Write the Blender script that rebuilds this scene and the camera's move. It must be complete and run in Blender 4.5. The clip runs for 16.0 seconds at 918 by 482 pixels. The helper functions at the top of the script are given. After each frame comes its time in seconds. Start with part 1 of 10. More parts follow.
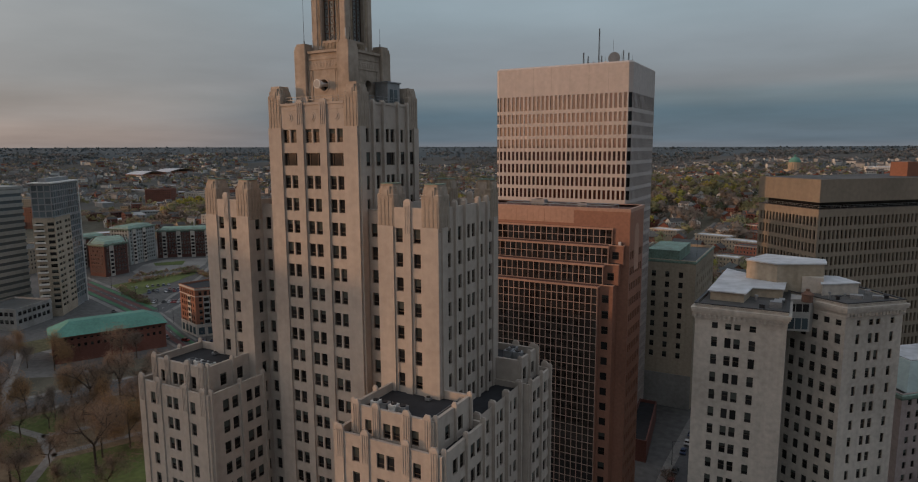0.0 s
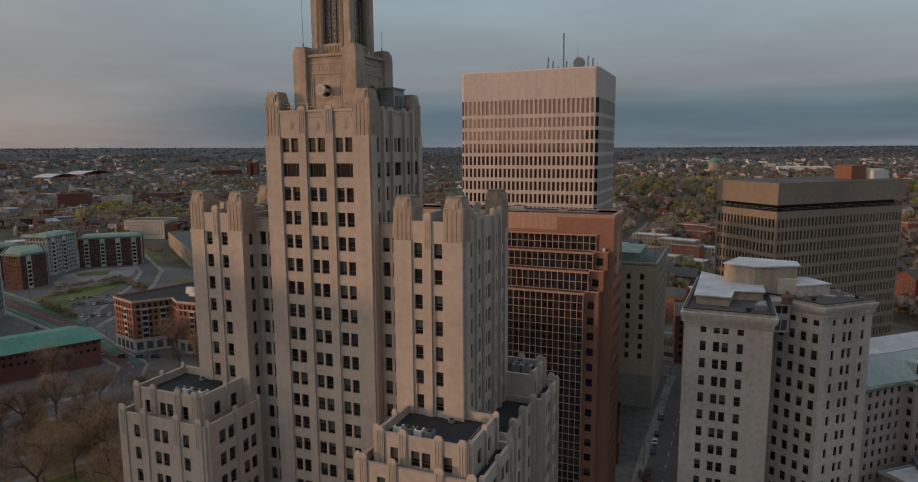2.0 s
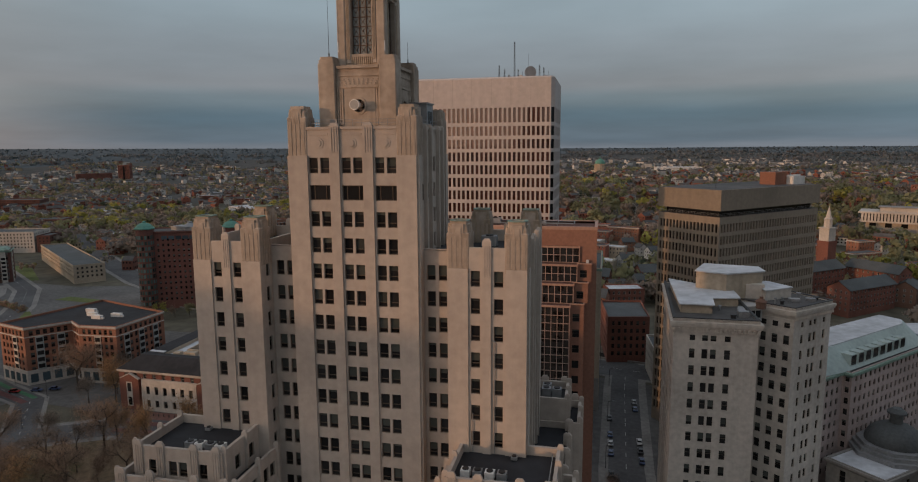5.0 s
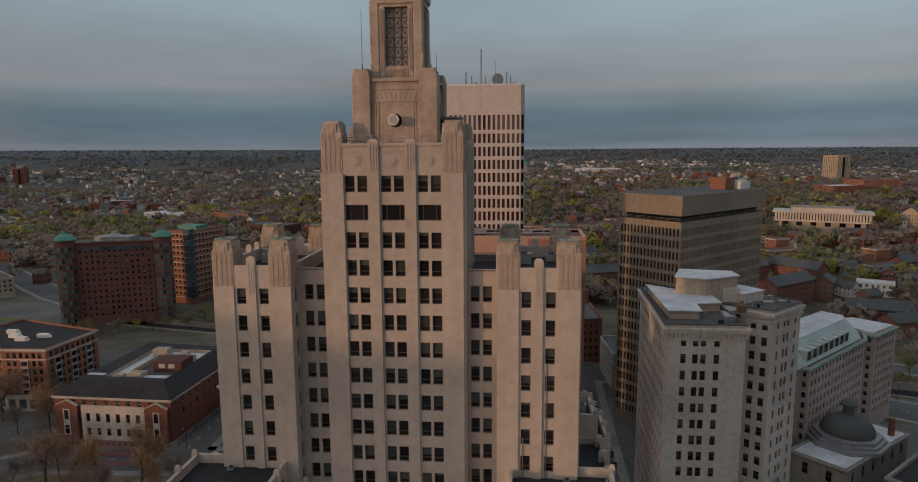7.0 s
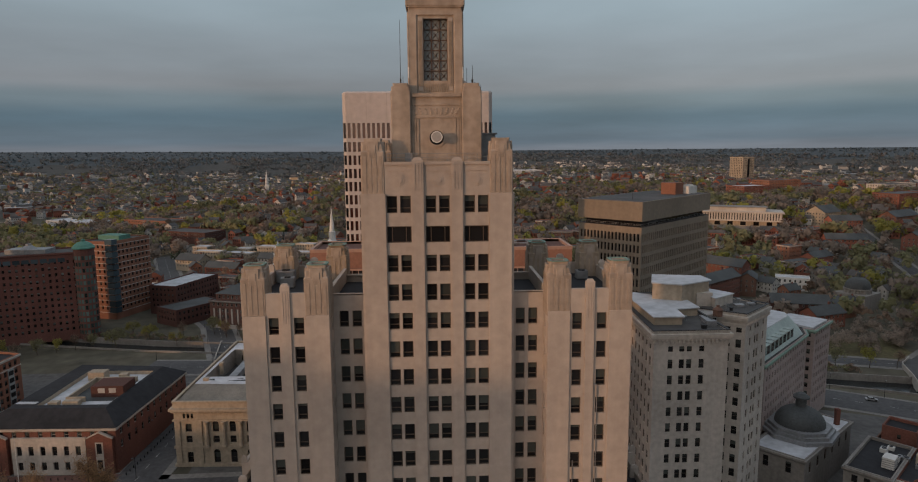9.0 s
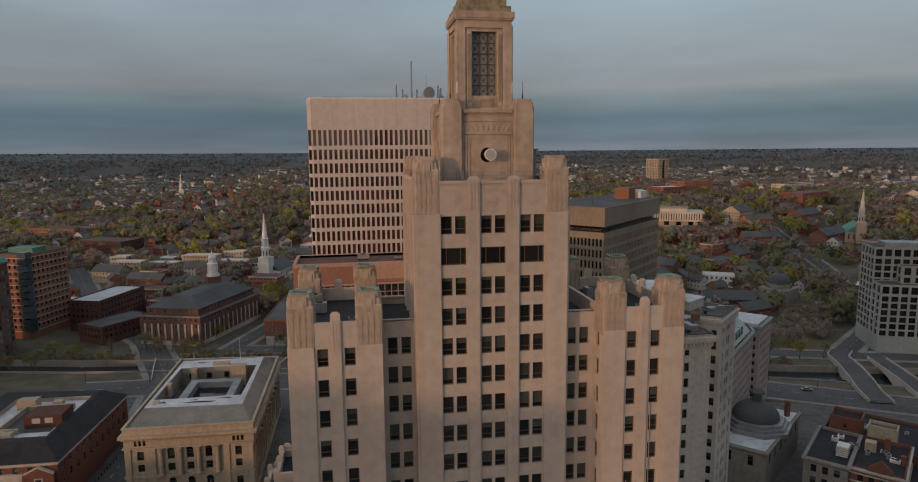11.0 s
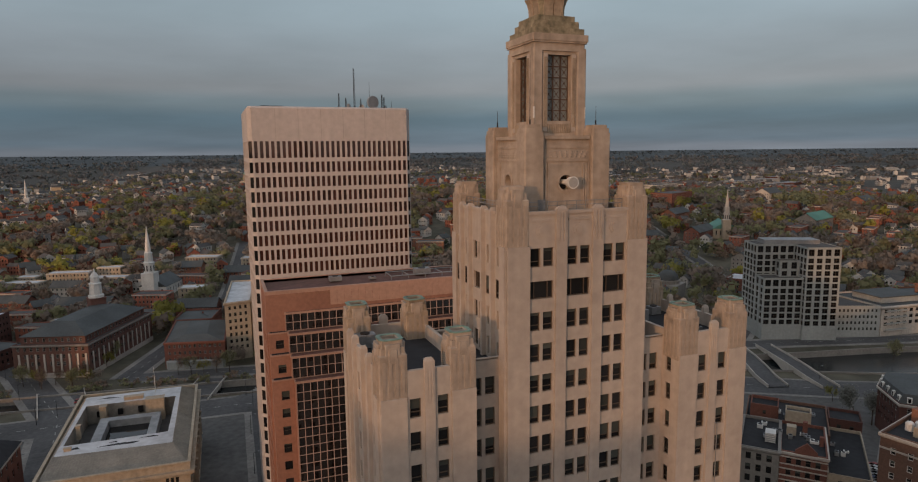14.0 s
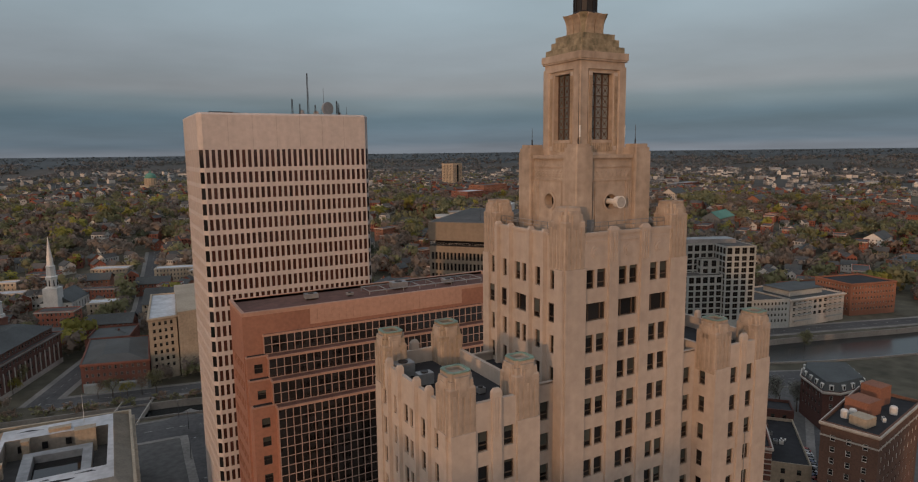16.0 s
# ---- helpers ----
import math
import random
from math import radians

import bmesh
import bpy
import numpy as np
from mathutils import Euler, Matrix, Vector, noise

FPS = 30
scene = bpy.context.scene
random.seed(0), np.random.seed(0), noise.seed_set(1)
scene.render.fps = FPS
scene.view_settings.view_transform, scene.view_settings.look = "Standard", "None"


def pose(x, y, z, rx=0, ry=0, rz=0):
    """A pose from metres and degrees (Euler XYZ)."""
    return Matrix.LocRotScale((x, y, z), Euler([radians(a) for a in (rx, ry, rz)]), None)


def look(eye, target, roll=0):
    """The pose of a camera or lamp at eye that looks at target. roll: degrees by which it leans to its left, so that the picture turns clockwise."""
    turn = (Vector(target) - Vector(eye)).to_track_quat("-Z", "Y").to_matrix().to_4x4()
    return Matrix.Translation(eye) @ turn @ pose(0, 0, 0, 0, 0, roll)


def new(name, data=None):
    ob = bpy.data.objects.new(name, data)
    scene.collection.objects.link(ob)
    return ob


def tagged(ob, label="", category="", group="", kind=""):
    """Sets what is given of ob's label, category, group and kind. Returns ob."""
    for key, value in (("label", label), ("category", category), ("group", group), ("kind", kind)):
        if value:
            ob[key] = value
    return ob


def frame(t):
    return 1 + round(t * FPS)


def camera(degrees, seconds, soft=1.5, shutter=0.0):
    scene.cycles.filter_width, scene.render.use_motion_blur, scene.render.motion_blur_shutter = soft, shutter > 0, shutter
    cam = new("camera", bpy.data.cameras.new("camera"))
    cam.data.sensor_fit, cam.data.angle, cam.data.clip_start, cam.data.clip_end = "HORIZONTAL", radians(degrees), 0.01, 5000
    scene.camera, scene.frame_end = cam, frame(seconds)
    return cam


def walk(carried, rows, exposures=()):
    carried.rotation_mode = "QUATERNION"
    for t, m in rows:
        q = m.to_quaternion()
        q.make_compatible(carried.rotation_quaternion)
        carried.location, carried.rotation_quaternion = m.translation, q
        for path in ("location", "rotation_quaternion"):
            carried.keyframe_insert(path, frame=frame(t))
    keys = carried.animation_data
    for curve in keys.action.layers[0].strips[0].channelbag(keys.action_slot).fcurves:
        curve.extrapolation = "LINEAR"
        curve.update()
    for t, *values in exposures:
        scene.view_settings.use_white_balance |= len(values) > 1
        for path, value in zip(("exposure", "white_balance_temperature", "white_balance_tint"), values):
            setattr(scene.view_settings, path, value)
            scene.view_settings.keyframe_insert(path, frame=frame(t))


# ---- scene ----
cam = camera(71.3, 16.0, soft=1.1)
METRES, EYE, TILT, LEAN, TURN = 126.0, 95.0, 0.0, 0.0, 29.0
ROWS = [
    (0.0, 0.0, 0.0, 0.0, -0.05, -8.15, 0.33),
    (0.5, -0.0236, 0.0084, 0.0029, -1.45, -8.15, 0.33),
    (1.0, -0.0484, 0.0172, 0.0057, -3.07, -8.15, 0.34),
    (1.5, -0.0738, 0.0269, 0.0085, -4.81, -8.15, 0.36),
    (2.0, -0.1002, 0.0373, 0.0115, -6.49, -8.15, 0.37),
    (2.5, -0.1267, 0.0484, 0.0146, -8.06, -8.14, 0.39),
    (3.0, -0.1537, 0.0602, 0.018, -9.63, -8.14, 0.38),
    (3.5, -0.1812, 0.0727, 0.0219, -11.25, -8.15, 0.37),
    (4.0, -0.209, 0.0862, 0.0257, -13.03, -8.16, 0.37),
    (6.5, -0.3488, 0.1667, 0.0459, -22.09, -8.12, 0.4),
    (7.0, -0.3758, 0.1851, 0.0503, -23.88, -8.1, 0.41),
    (7.5, -0.4022, 0.2043, 0.0547, -25.74, -8.08, 0.42),
    (8.0, -0.4261, 0.2229, 0.0588, -27.48, -8.07, 0.44),
    (8.5, -0.451, 0.2437, 0.0632, -29.37, -8.06, 0.46),
    (9.0, -0.4752, 0.2651, 0.0676, -31.22, -8.05, 0.47),
    (11.5, -0.5858, 0.3831, 0.088, -40.4, -7.99, 0.54),
    (12.0, -0.6052, 0.4086, 0.0921, -42.29, -7.98, 0.57),
    (12.5, -0.6243, 0.4341, 0.0964, -44.18, -7.98, 0.58),
    (13.0, -0.642, 0.4604, 0.1005, -46.06, -7.97, 0.59),
    (13.5, -0.6588, 0.4871, 0.1048, -47.97, -7.97, 0.61),
    (14.0, -0.6747, 0.5143, 0.109, -49.92, -7.96, 0.61),
    (14.5, -0.6895, 0.5419, 0.1133, -51.88, -7.95, 0.63),
    (15.0, -0.7032, 0.5697, 0.1176, -53.86, -7.95, 0.64),
    (15.5, -0.7159, 0.5978, 0.122, -55.9, -7.95, 0.65),
    (16.0, -0.7272, 0.626, 0.1263, -58.02, -7.95, 0.65),
]
walk(cam, [(t, pose(0, 0, EYE, TILT, LEAN, TURN) @ pose(METRES * x, METRES * y, METRES * z, 90 + pitch, roll, yaw)) for t, x, y, z, yaw, pitch, roll in ROWS])

# ---- world, sun and exposure ----
SUN_AZ, SUN_EL = 231.0, 4.5          # degrees: the way to the sun, clockwise from +y; its height
world = bpy.data.worlds.new("evening_sky")
scene.world = world
world.use_nodes = True


def sky_nodes():
    nt = world.node_tree
    nt.nodes.clear()
    N, L = nt.nodes.new, nt.links.new
    out, bg = N("ShaderNodeOutputWorld"), N("ShaderNodeBackground")
    sky = N("ShaderNodeTexSky")
    sky.sky_type, sky.sun_disc = "NISHITA", False
    sky.sun_elevation, sky.sun_rotation = radians(SUN_EL), radians(SUN_AZ)
    sky.air_density, sky.dust_density = 1.0, 2.0
    tc, sep = N("ShaderNodeTexCoord"), N("ShaderNodeSeparateXYZ")
    L(tc.outputs["Generated"], sep.inputs[0])
    # flat cloud sheets: the direction is laid on a high plane so that the streaks close up to the horizon
    up = N("ShaderNodeMath"); up.operation = "ADD"; up.inputs[1].default_value = 0.09
    L(sep.outputs["Z"], up.inputs[0])
    flat = N("ShaderNodeVectorMath"); flat.operation = "DIVIDE"
    com = N("ShaderNodeCombineXYZ")
    for k in range(3):
        L(up.outputs[0], com.inputs[k])
    L(tc.outputs["Generated"], flat.inputs[0]); L(com.outputs[0], flat.inputs[1])
    n1 = N("ShaderNodeTexNoise"); n1.inputs["Scale"].default_value = 0.42; n1.inputs["Detail"].default_value = 7; n1.inputs["Roughness"].default_value = 0.52
    L(flat.outputs[0], n1.inputs["Vector"])
    n2 = N("ShaderNodeTexNoise"); n2.inputs["Scale"].default_value = 0.16; n2.inputs["Detail"].default_value = 4
    L(flat.outputs[0], n2.inputs["Vector"])
    # height above the horizon, waved a little by the large noise
    wv = N("ShaderNodeMath"); wv.operation = "MULTIPLY_ADD"; wv.inputs[1].default_value = 0.03; wv.inputs[2].default_value = -0.015
    L(n2.outputs["Fac"], wv.inputs[0])
    hz = N("ShaderNodeMath"); hz.operation = "ADD"
    L(sep.outputs["Z"], hz.inputs[0]); L(wv.outputs[0], hz.inputs[1])
    ramp = N("ShaderNodeValToRGB"); ramp.color_ramp.interpolation = "EASE"
    els = ramp.color_ramp.elements
    els[0].position, els[0].color = 0.0, (0.165, 0.187, 0.218, 1)
    els[1].position, els[1].color = 1.0, (0.430, 0.467, 0.537, 1)
    for p, c in ((0.016, (0.112, 0.154, 0.193)), (0.050, (0.088, 0.141, 0.186)), (0.074, (0.140, 0.184, 0.219)), (0.095, (0.216, 0.236, 0.265)), (0.130, (0.236, 0.270, 0.306)), (0.21, (0.258, 0.320, 0.363)), (0.45, (0.400, 0.447, 0.512))):
        e = els.new(p); e.color = (*c, 1)
    L(hz.outputs[0], ramp.inputs[0])
    # the way to the low sun, level, and the darker cloud bank on the far side of the sky
    a = radians(SUN_AZ)
    dot = N("ShaderNodeVectorMath"); dot.operation = "DOT_PRODUCT"
    dot.inputs[1].default_value = (math.sin(a), math.cos(a), 0.0)
    L(tc.outputs["Generated"], dot.inputs[0])

    def ease(src, lo, hi, to_lo, to_hi):
        q = N("ShaderNodeMapRange"); q.interpolation_type = "SMOOTHSTEP"
        q.inputs["From Min"].default_value, q.inputs["From Max"].default_value = lo, hi
        q.inputs["To Min"].default_value, q.inputs["To Max"].default_value = to_lo, to_hi
        L(src, q.inputs["Value"])
        return q.outputs[0]

    # towards the sun the dark bank ends and the sky stays pale and rosy down to the skyline
    rose = N("ShaderNodeValToRGB"); rose.color_ramp.interpolation = "EASE"
    re = rose.color_ramp.elements
    re[0].position, re[0].color = 0.0, (0.270, 0.235, 0.225, 1)
    re[1].position, re[1].color = 1.0, (0.48, 0.52, 0.58, 1)
    for p, c in ((0.02, (0.300, 0.250, 0.230)), (0.06, (0.270, 0.248, 0.243)), (0.11, (0.240, 0.242, 0.250)), (0.16, (0.272, 0.282, 0.292)), (0.24, (0.285, 0.318, 0.335))):
        e = re.new(p); e.color = (*c, 1)
    L(hz.outputs[0], rose.inputs[0])
    base = N("ShaderNodeMix"); base.data_type = "RGBA"
    L(ease(dot.outputs["Value"], -0.08, 0.36, 0.0, 1.0), base.inputs["Factor"])
    L(ramp.outputs[0], base.inputs["A"]); L(rose.outputs[0], base.inputs["B"])
    # streaks lighten and darken the cloud sheet
    st = N("ShaderNodeMapRange"); st.inputs["From Min"].default_value = 0.3; st.inputs["From Max"].default_value = 0.7
    st.inputs["To Min"].default_value = 0.83; st.inputs["To Max"].default_value = 1.16
    L(n1.outputs["Fac"], st.inputs["Value"])
    mul = N("ShaderNodeVectorMath"); mul.operation = "SCALE"
    L(base.outputs["Result"], mul.inputs[0]); L(st.outputs[0], mul.inputs["Scale"])
    # a warmer low sky in the quarter where the light comes from
    wm = N("ShaderNodeMapRange"); wm.inputs["From Min"].default_value = 0.4; wm.inputs["From Max"].default_value = 1.0
    wm.inputs["To Min"].default_value = 0.0; wm.inputs["To Max"].default_value = 1.0
    L(dot.outputs["Value"], wm.inputs["Value"])
    warm = N("ShaderNodeMix"); warm.data_type = "RGBA"; warm.blend_type = "MULTIPLY"
    warm.inputs["B"].default_value = (1.16, 1.03, 0.96, 1)
    L(wm.outputs[0], warm.inputs["Factor"]); L(mul.outputs[0], warm.inputs["A"])
    # the bright glow of the low sun behind thin cloud
    gl = N("ShaderNodeMapRange"); gl.interpolation_type = "SMOOTHSTEP"; gl.inputs["From Min"].default_value = 0.35; gl.inputs["From Max"].default_value = 1.0
    L(dot.outputs["Value"], gl.inputs["Value"])
    glow = N("ShaderNodeMix"); glow.data_type = "RGBA"; glow.blend_type = "MULTIPLY"
    glow.inputs["B"].default_value = (3.0, 2.62, 2.35, 1)
    L(gl.outputs[0], glow.inputs["Factor"]); L(warm.outputs["Result"], glow.inputs["A"])
    sk = N("ShaderNodeVectorMath"); sk.operation = "SCALE"; sk.inputs["Scale"].default_value = 0.012
    L(sky.outputs[0], sk.inputs[0])
    add = N("ShaderNodeVectorMath"); add.operation = "ADD"
    L(glow.outputs["Result"], add.inputs[0]); L(sk.outputs[0], add.inputs[1])
    # quarter away from view and sun dimmed to darken east walls; north-east cloud lightened
    off = N("ShaderNodeVectorMath"); off.operation = "DOT_PRODUCT"; off.inputs[1].default_value = (0.75, -0.66, 0.0)
    L(tc.outputs["Generated"], off.inputs[0])
    m1 = N("ShaderNodeMath"); m1.operation = "MULTIPLY"
    L(ease(off.outputs["Value"], 0.36, 0.8, 1.0, 0.68), m1.inputs[0]); L(ease(dot.outputs["Value"], -1.0, -0.6, 1.14, 1.0), m1.inputs[1])
    bank = N("ShaderNodeVectorMath"); bank.operation = "SCALE"
    L(add.outputs[0], bank.inputs[0]); L(m1.outputs[0], bank.inputs["Scale"])
    # the orange band of the sunset, low round the sun
    m2 = N("ShaderNodeMath"); m2.operation = "MULTIPLY"
    L(ease(dot.outputs["Value"], 0.62, 0.97, 0.0, 1.0), m2.inputs[0]); L(ease(sep.outputs["Z"], -0.02, 0.20, 1.0, 0.0), m2.inputs[1])
    low = N("ShaderNodeVectorMath"); low.operation = "SCALE"; low.inputs[0].default_value = (1.5, 0.62, 0.26)
    L(m2.outputs[0], low.inputs["Scale"])
    fin = N("ShaderNodeVectorMath"); fin.operation = "ADD"
    L(bank.outputs[0], fin.inputs[0]); L(low.outputs[0], fin.inputs[1])
    L(fin.outputs[0], bg.inputs["Color"])
    bg.inputs["Strength"].default_value = 1.0
    L(bg.outputs[0], out.inputs[0])


sky_nodes()
sun = new("sun", bpy.data.lights.new("sun", "SUN"))
sun.data.energy, sun.data.angle, sun.data.color = 1.3, radians(1.2), (1.0, 0.54, 0.28)
_a, _e = radians(SUN_AZ), radians(SUN_EL)
sun.matrix_world = look((0, 0, 0), (-math.sin(_a) * math.cos(_e), -math.cos(_a) * math.cos(_e), -math.sin(_e)))
scene.view_settings.exposure = 0.0

# ---- materials ----
MATS = {}


def mat(name, base, rough=0.8, var=0.25, fine=1.2, coarse=0.06, streak=0.0, bump=0.15, metal=0.0, spec=0.3, tint=None, each=0.0, islands=0.0):
    """A surface with two scales of stain and grain; streak adds rain marks, each varies object by object, islands piece by piece."""
    m = bpy.data.materials.new(name)
    m.use_nodes = True
    nt = m.node_tree
    N, L = nt.nodes.new, nt.links.new
    b = nt.nodes["Principled BSDF"]
    b.inputs["Roughness"].default_value, b.inputs["Metallic"].default_value = rough, metal
    b.inputs["Specular IOR Level"].default_value = spec
    tc = N("ShaderNodeTexCoord")
    n1, n2 = N("ShaderNodeTexNoise"), N("ShaderNodeTexNoise")
    for n, s, d in ((n1, fine, 6), (n2, coarse, 5)):
        n.inputs["Scale"].default_value, n.inputs["Detail"].default_value = s, d
        L(tc.outputs["Object"], n.inputs["Vector"])
    s = N("ShaderNodeMath"); s.operation = "ADD"
    L(n1.outputs["Fac"], s.inputs[0]); L(n2.outputs["Fac"], s.inputs[1])
    last = s
    if streak:
        mp = N("ShaderNodeMapping"); mp.inputs["Scale"].default_value = (0.9, 0.9, 0.035)
        n3 = N("ShaderNodeTexNoise"); n3.inputs["Scale"].default_value = 1.0; n3.inputs["Detail"].default_value = 5
        L(tc.outputs["Object"], mp.inputs[0]); L(mp.outputs[0], n3.inputs["Vector"])
        t = N("ShaderNodeMath"); t.operation = "MULTIPLY_ADD"; t.inputs[1].default_value = streak
        L(n3.outputs["Fac"], t.inputs[0]); L(last.outputs[0], t.inputs[2])
        last = t
    lo = (0.70 if not streak else 0.70 + 0.35 * streak)
    mr = N("ShaderNodeMapRange")
    mr.inputs["From Min"].default_value, mr.inputs["From Max"].default_value = lo, lo + 0.6 + 0.3 * streak
    mr.inputs["To Min"].default_value, mr.inputs["To Max"].default_value = 1.0 - var, 1.0 + var * 0.6
    L(last.outputs[0], mr.inputs["Value"])
    rgb = N("ShaderNodeMix"); rgb.data_type = "RGBA"
    dark = tint or tuple(c * 0.8 for c in base)
    rgb.inputs["A"].default_value, rgb.inputs["B"].default_value = (*dark, 1), (*base, 1)
    L(n2.outputs["Fac"], rgb.inputs["Factor"])
    sc = N("ShaderNodeVectorMath"); sc.operation = "SCALE"
    L(rgb.outputs["Result"], sc.inputs[0]); L(mr.outputs[0], sc.inputs["Scale"])
    fin = sc
    if each or islands:
        src = N("ShaderNodeObjectInfo").outputs["Random"] if each else N("ShaderNodeNewGeometry").outputs["Random Per Island"]
        k = each or islands
        r = N("ShaderNodeMapRange"); r.inputs["To Min"].default_value, r.inputs["To Max"].default_value = 1 - k, 1 + k
        L(src, r.inputs["Value"])
        f2 = N("ShaderNodeVectorMath"); f2.operation = "SCALE"
        L(fin.outputs[0], f2.inputs[0]); L(r.outputs[0], f2.inputs["Scale"])
        fin = f2
    L(fin.outputs[0], b.inputs["Base Color"])
    if bump:
        bp = N("ShaderNodeBump"); bp.inputs["Strength"].default_value, bp.inputs["Distance"].default_value = bump, 0.06
        L(n1.outputs["Fac"], bp.inputs["Height"]); L(bp.outputs[0], b.inputs["Normal"])
    MATS[name] = m
    return m


def pane_mat(name, base, rough=0.12, spread=0.6, ior=1.5):
    """Dark window glass that takes the sky; each pane differs a little in shade and in how even it is."""
    m = bpy.data.materials.new(name)
    m.use_nodes = True
    nt = m.node_tree
    N, L = nt.nodes.new, nt.links.new
    b = nt.nodes["Principled BSDF"]
    b.inputs["Roughness"].default_value, b.inputs["Specular IOR Level"].default_value = rough, 0.32
    b.inputs["IOR"].default_value = ior
    oi, geo = N("ShaderNodeObjectInfo"), N("ShaderNodeNewGeometry")
    ad = N("ShaderNodeMath"); ad.operation = "ADD"
    L(oi.outputs["Random"], ad.inputs[0]); L(geo.outputs["Random Per Island"], ad.inputs[1])
    fr = N("ShaderNodeMath"); fr.operation = "FRACT"
    L(ad.outputs[0], fr.inputs[0])
    mr = N("ShaderNodeMapRange"); mr.inputs["To Min"].default_value, mr.inputs["To Max"].default_value = 1 - spread, 1 + spread
    L(fr.outputs[0], mr.inputs["Value"])
    sc = N("ShaderNodeVectorMath"); sc.operation = "SCALE"; sc.inputs[0].default_value = base
    L(mr.outputs[0], sc.inputs["Scale"]); L(sc.outputs[0], b.inputs["Base Color"])
    tc, n = N("ShaderNodeTexCoord"), N("ShaderNodeTexNoise")
    n.inputs["Scale"].default_value = 0.8
    L(tc.outputs["Object"], n.inputs["Vector"])
    bp = N("ShaderNodeBump"); bp.inputs["Strength"].default_value, bp.inputs["Distance"].default_value = 0.08, 0.05
    L(n.outputs["Fac"], bp.inputs["Height"]); L(bp.outputs[0], b.inputs["Normal"])
    MATS[name] = m
    return m


limestone = mat("limestone", (0.460, 0.398, 0.341), 0.85, 0.20, 0.9, 0.05, 0.6, 0.3, tint=(0.40, 0.348, 0.306))
limestone_worn = mat("limestone_worn", (0.405, 0.332, 0.262), 0.9, 0.42, 1.6, 0.3, 0.7, 0.4, tint=(0.28, 0.215, 0.145))
limestone_mossy = mat("limestone_mossy", (0.36, 0.305, 0.225), 0.92, 0.5, 2.2, 0.9, 0.5, 0.5, tint=(0.135, 0.135, 0.085))
limestone_aged = mat("limestone_aged", (0.424, 0.364, 0.310), 0.88, 0.34, 1.1, 0.2, 0.8, 0.4, tint=(0.33, 0.262, 0.20))
copper_green = mat("copper_green", (0.17, 0.30, 0.25), 0.7, 0.4, 1.5, 0.2, 0.0, 0.2, tint=(0.22, 0.27, 0.22))
roof_dark = mat("roof_dark", (0.028, 0.029, 0.033), 0.85, 0.4, 0.5, 0.08, 0.0, 0.3)
roof_grey = mat("roof_grey", (0.095, 0.092, 0.090), 0.85, 0.35, 0.4, 0.06, 0.0, 0.3)
roof_white = mat("roof_white", (0.55, 0.57, 0.60), 0.7, 0.25, 0.5, 0.12, 0.0, 0.1)
roof_slate = mat("roof_slate", (0.080, 0.088, 0.090), 0.7, 0.35, 1.5, 0.08, 0.0, 0.3)
roof_pale_green = mat("roof_pale_green", (0.36, 0.44, 0.425), 0.65, 0.2, 0.8, 0.07, 0.2, 0.2)
# distance haze put into three base colours, greyer and bluer towards the skyline
horizon_green_hazed = mat("horizon_green_hazed", (0.155, 0.195, 0.215), 0.95, 0.2, 0.01, 0.001, 0.0, 0.0, islands=0.05)
far_wood_hazed = mat("far_wood_hazed", (0.250, 0.248, 0.246), 0.95, 0.2, 0.02, 0.002, 0.0, 0.0, islands=0.06)
far_green_hazed = mat("far_green_hazed", (0.200, 0.225, 0.222), 0.95, 0.2, 0.02, 0.002, 0.0, 0.0, islands=0.06)
roof_seafoam = mat("roof_seafoam", (0.105, 0.27, 0.215), 0.65, 0.25, 0.8, 0.07, 0.2, 0.2)
metal_grey = mat("metal_grey", (0.30, 0.31, 0.32), 0.5, 0.25, 1.5, 0.2, 0.0, 0.1, metal=0.4)
metal_dark = mat("metal_dark", (0.035, 0.035, 0.037), 0.55, 0.3, 1.5, 0.2, 0.0, 0.1, metal=0.3)
white_paint = mat("white_paint", (0.72, 0.71, 0.68), 0.6, 0.2, 1.5, 0.15, 0.3, 0.05)
white_precast = mat("white_precast", (0.480, 0.428, 0.416), 0.8, 0.18, 0.8, 0.03, 0.5, 0.1, tint=(0.49, 0.45, 0.415))
grey_precast = mat("grey_precast", (0.35, 0.37, 0.36), 0.8, 0.2, 0.8, 0.04, 0.35, 0.1)
tan_precast = mat("tan_precast", (0.27, 0.225, 0.175), 0.85, 0.2, 0.8, 0.04, 0.4, 0.15)
granite_red = mat("granite_red", (0.325, 0.165, 0.115), 0.55, 0.22, 1.4, 0.04, 0.2, 0.08, tint=(0.28, 0.142, 0.10))
mullion_pale = mat("mullion_pale", (0.40, 0.29, 0.245), 0.5, 0.2, 1.4, 0.05, 0.2, 0.05)
granite_pale = mat("granite_pale", (0.46, 0.285, 0.215), 0.6, 0.2, 1.4, 0.05, 0.2, 0.08)
brick_red = mat("brick_red", (0.215, 0.090, 0.066), 0.9, 0.35, 2.0, 0.06, 0.3, 0.3, tint=(0.155, 0.070, 0.054))
brick_row = mat("brick_row", (0.32, 0.118, 0.078), 0.9, 0.3, 2.0, 0.06, 0.3, 0.3, tint=(0.24, 0.10, 0.072), each=0.25)
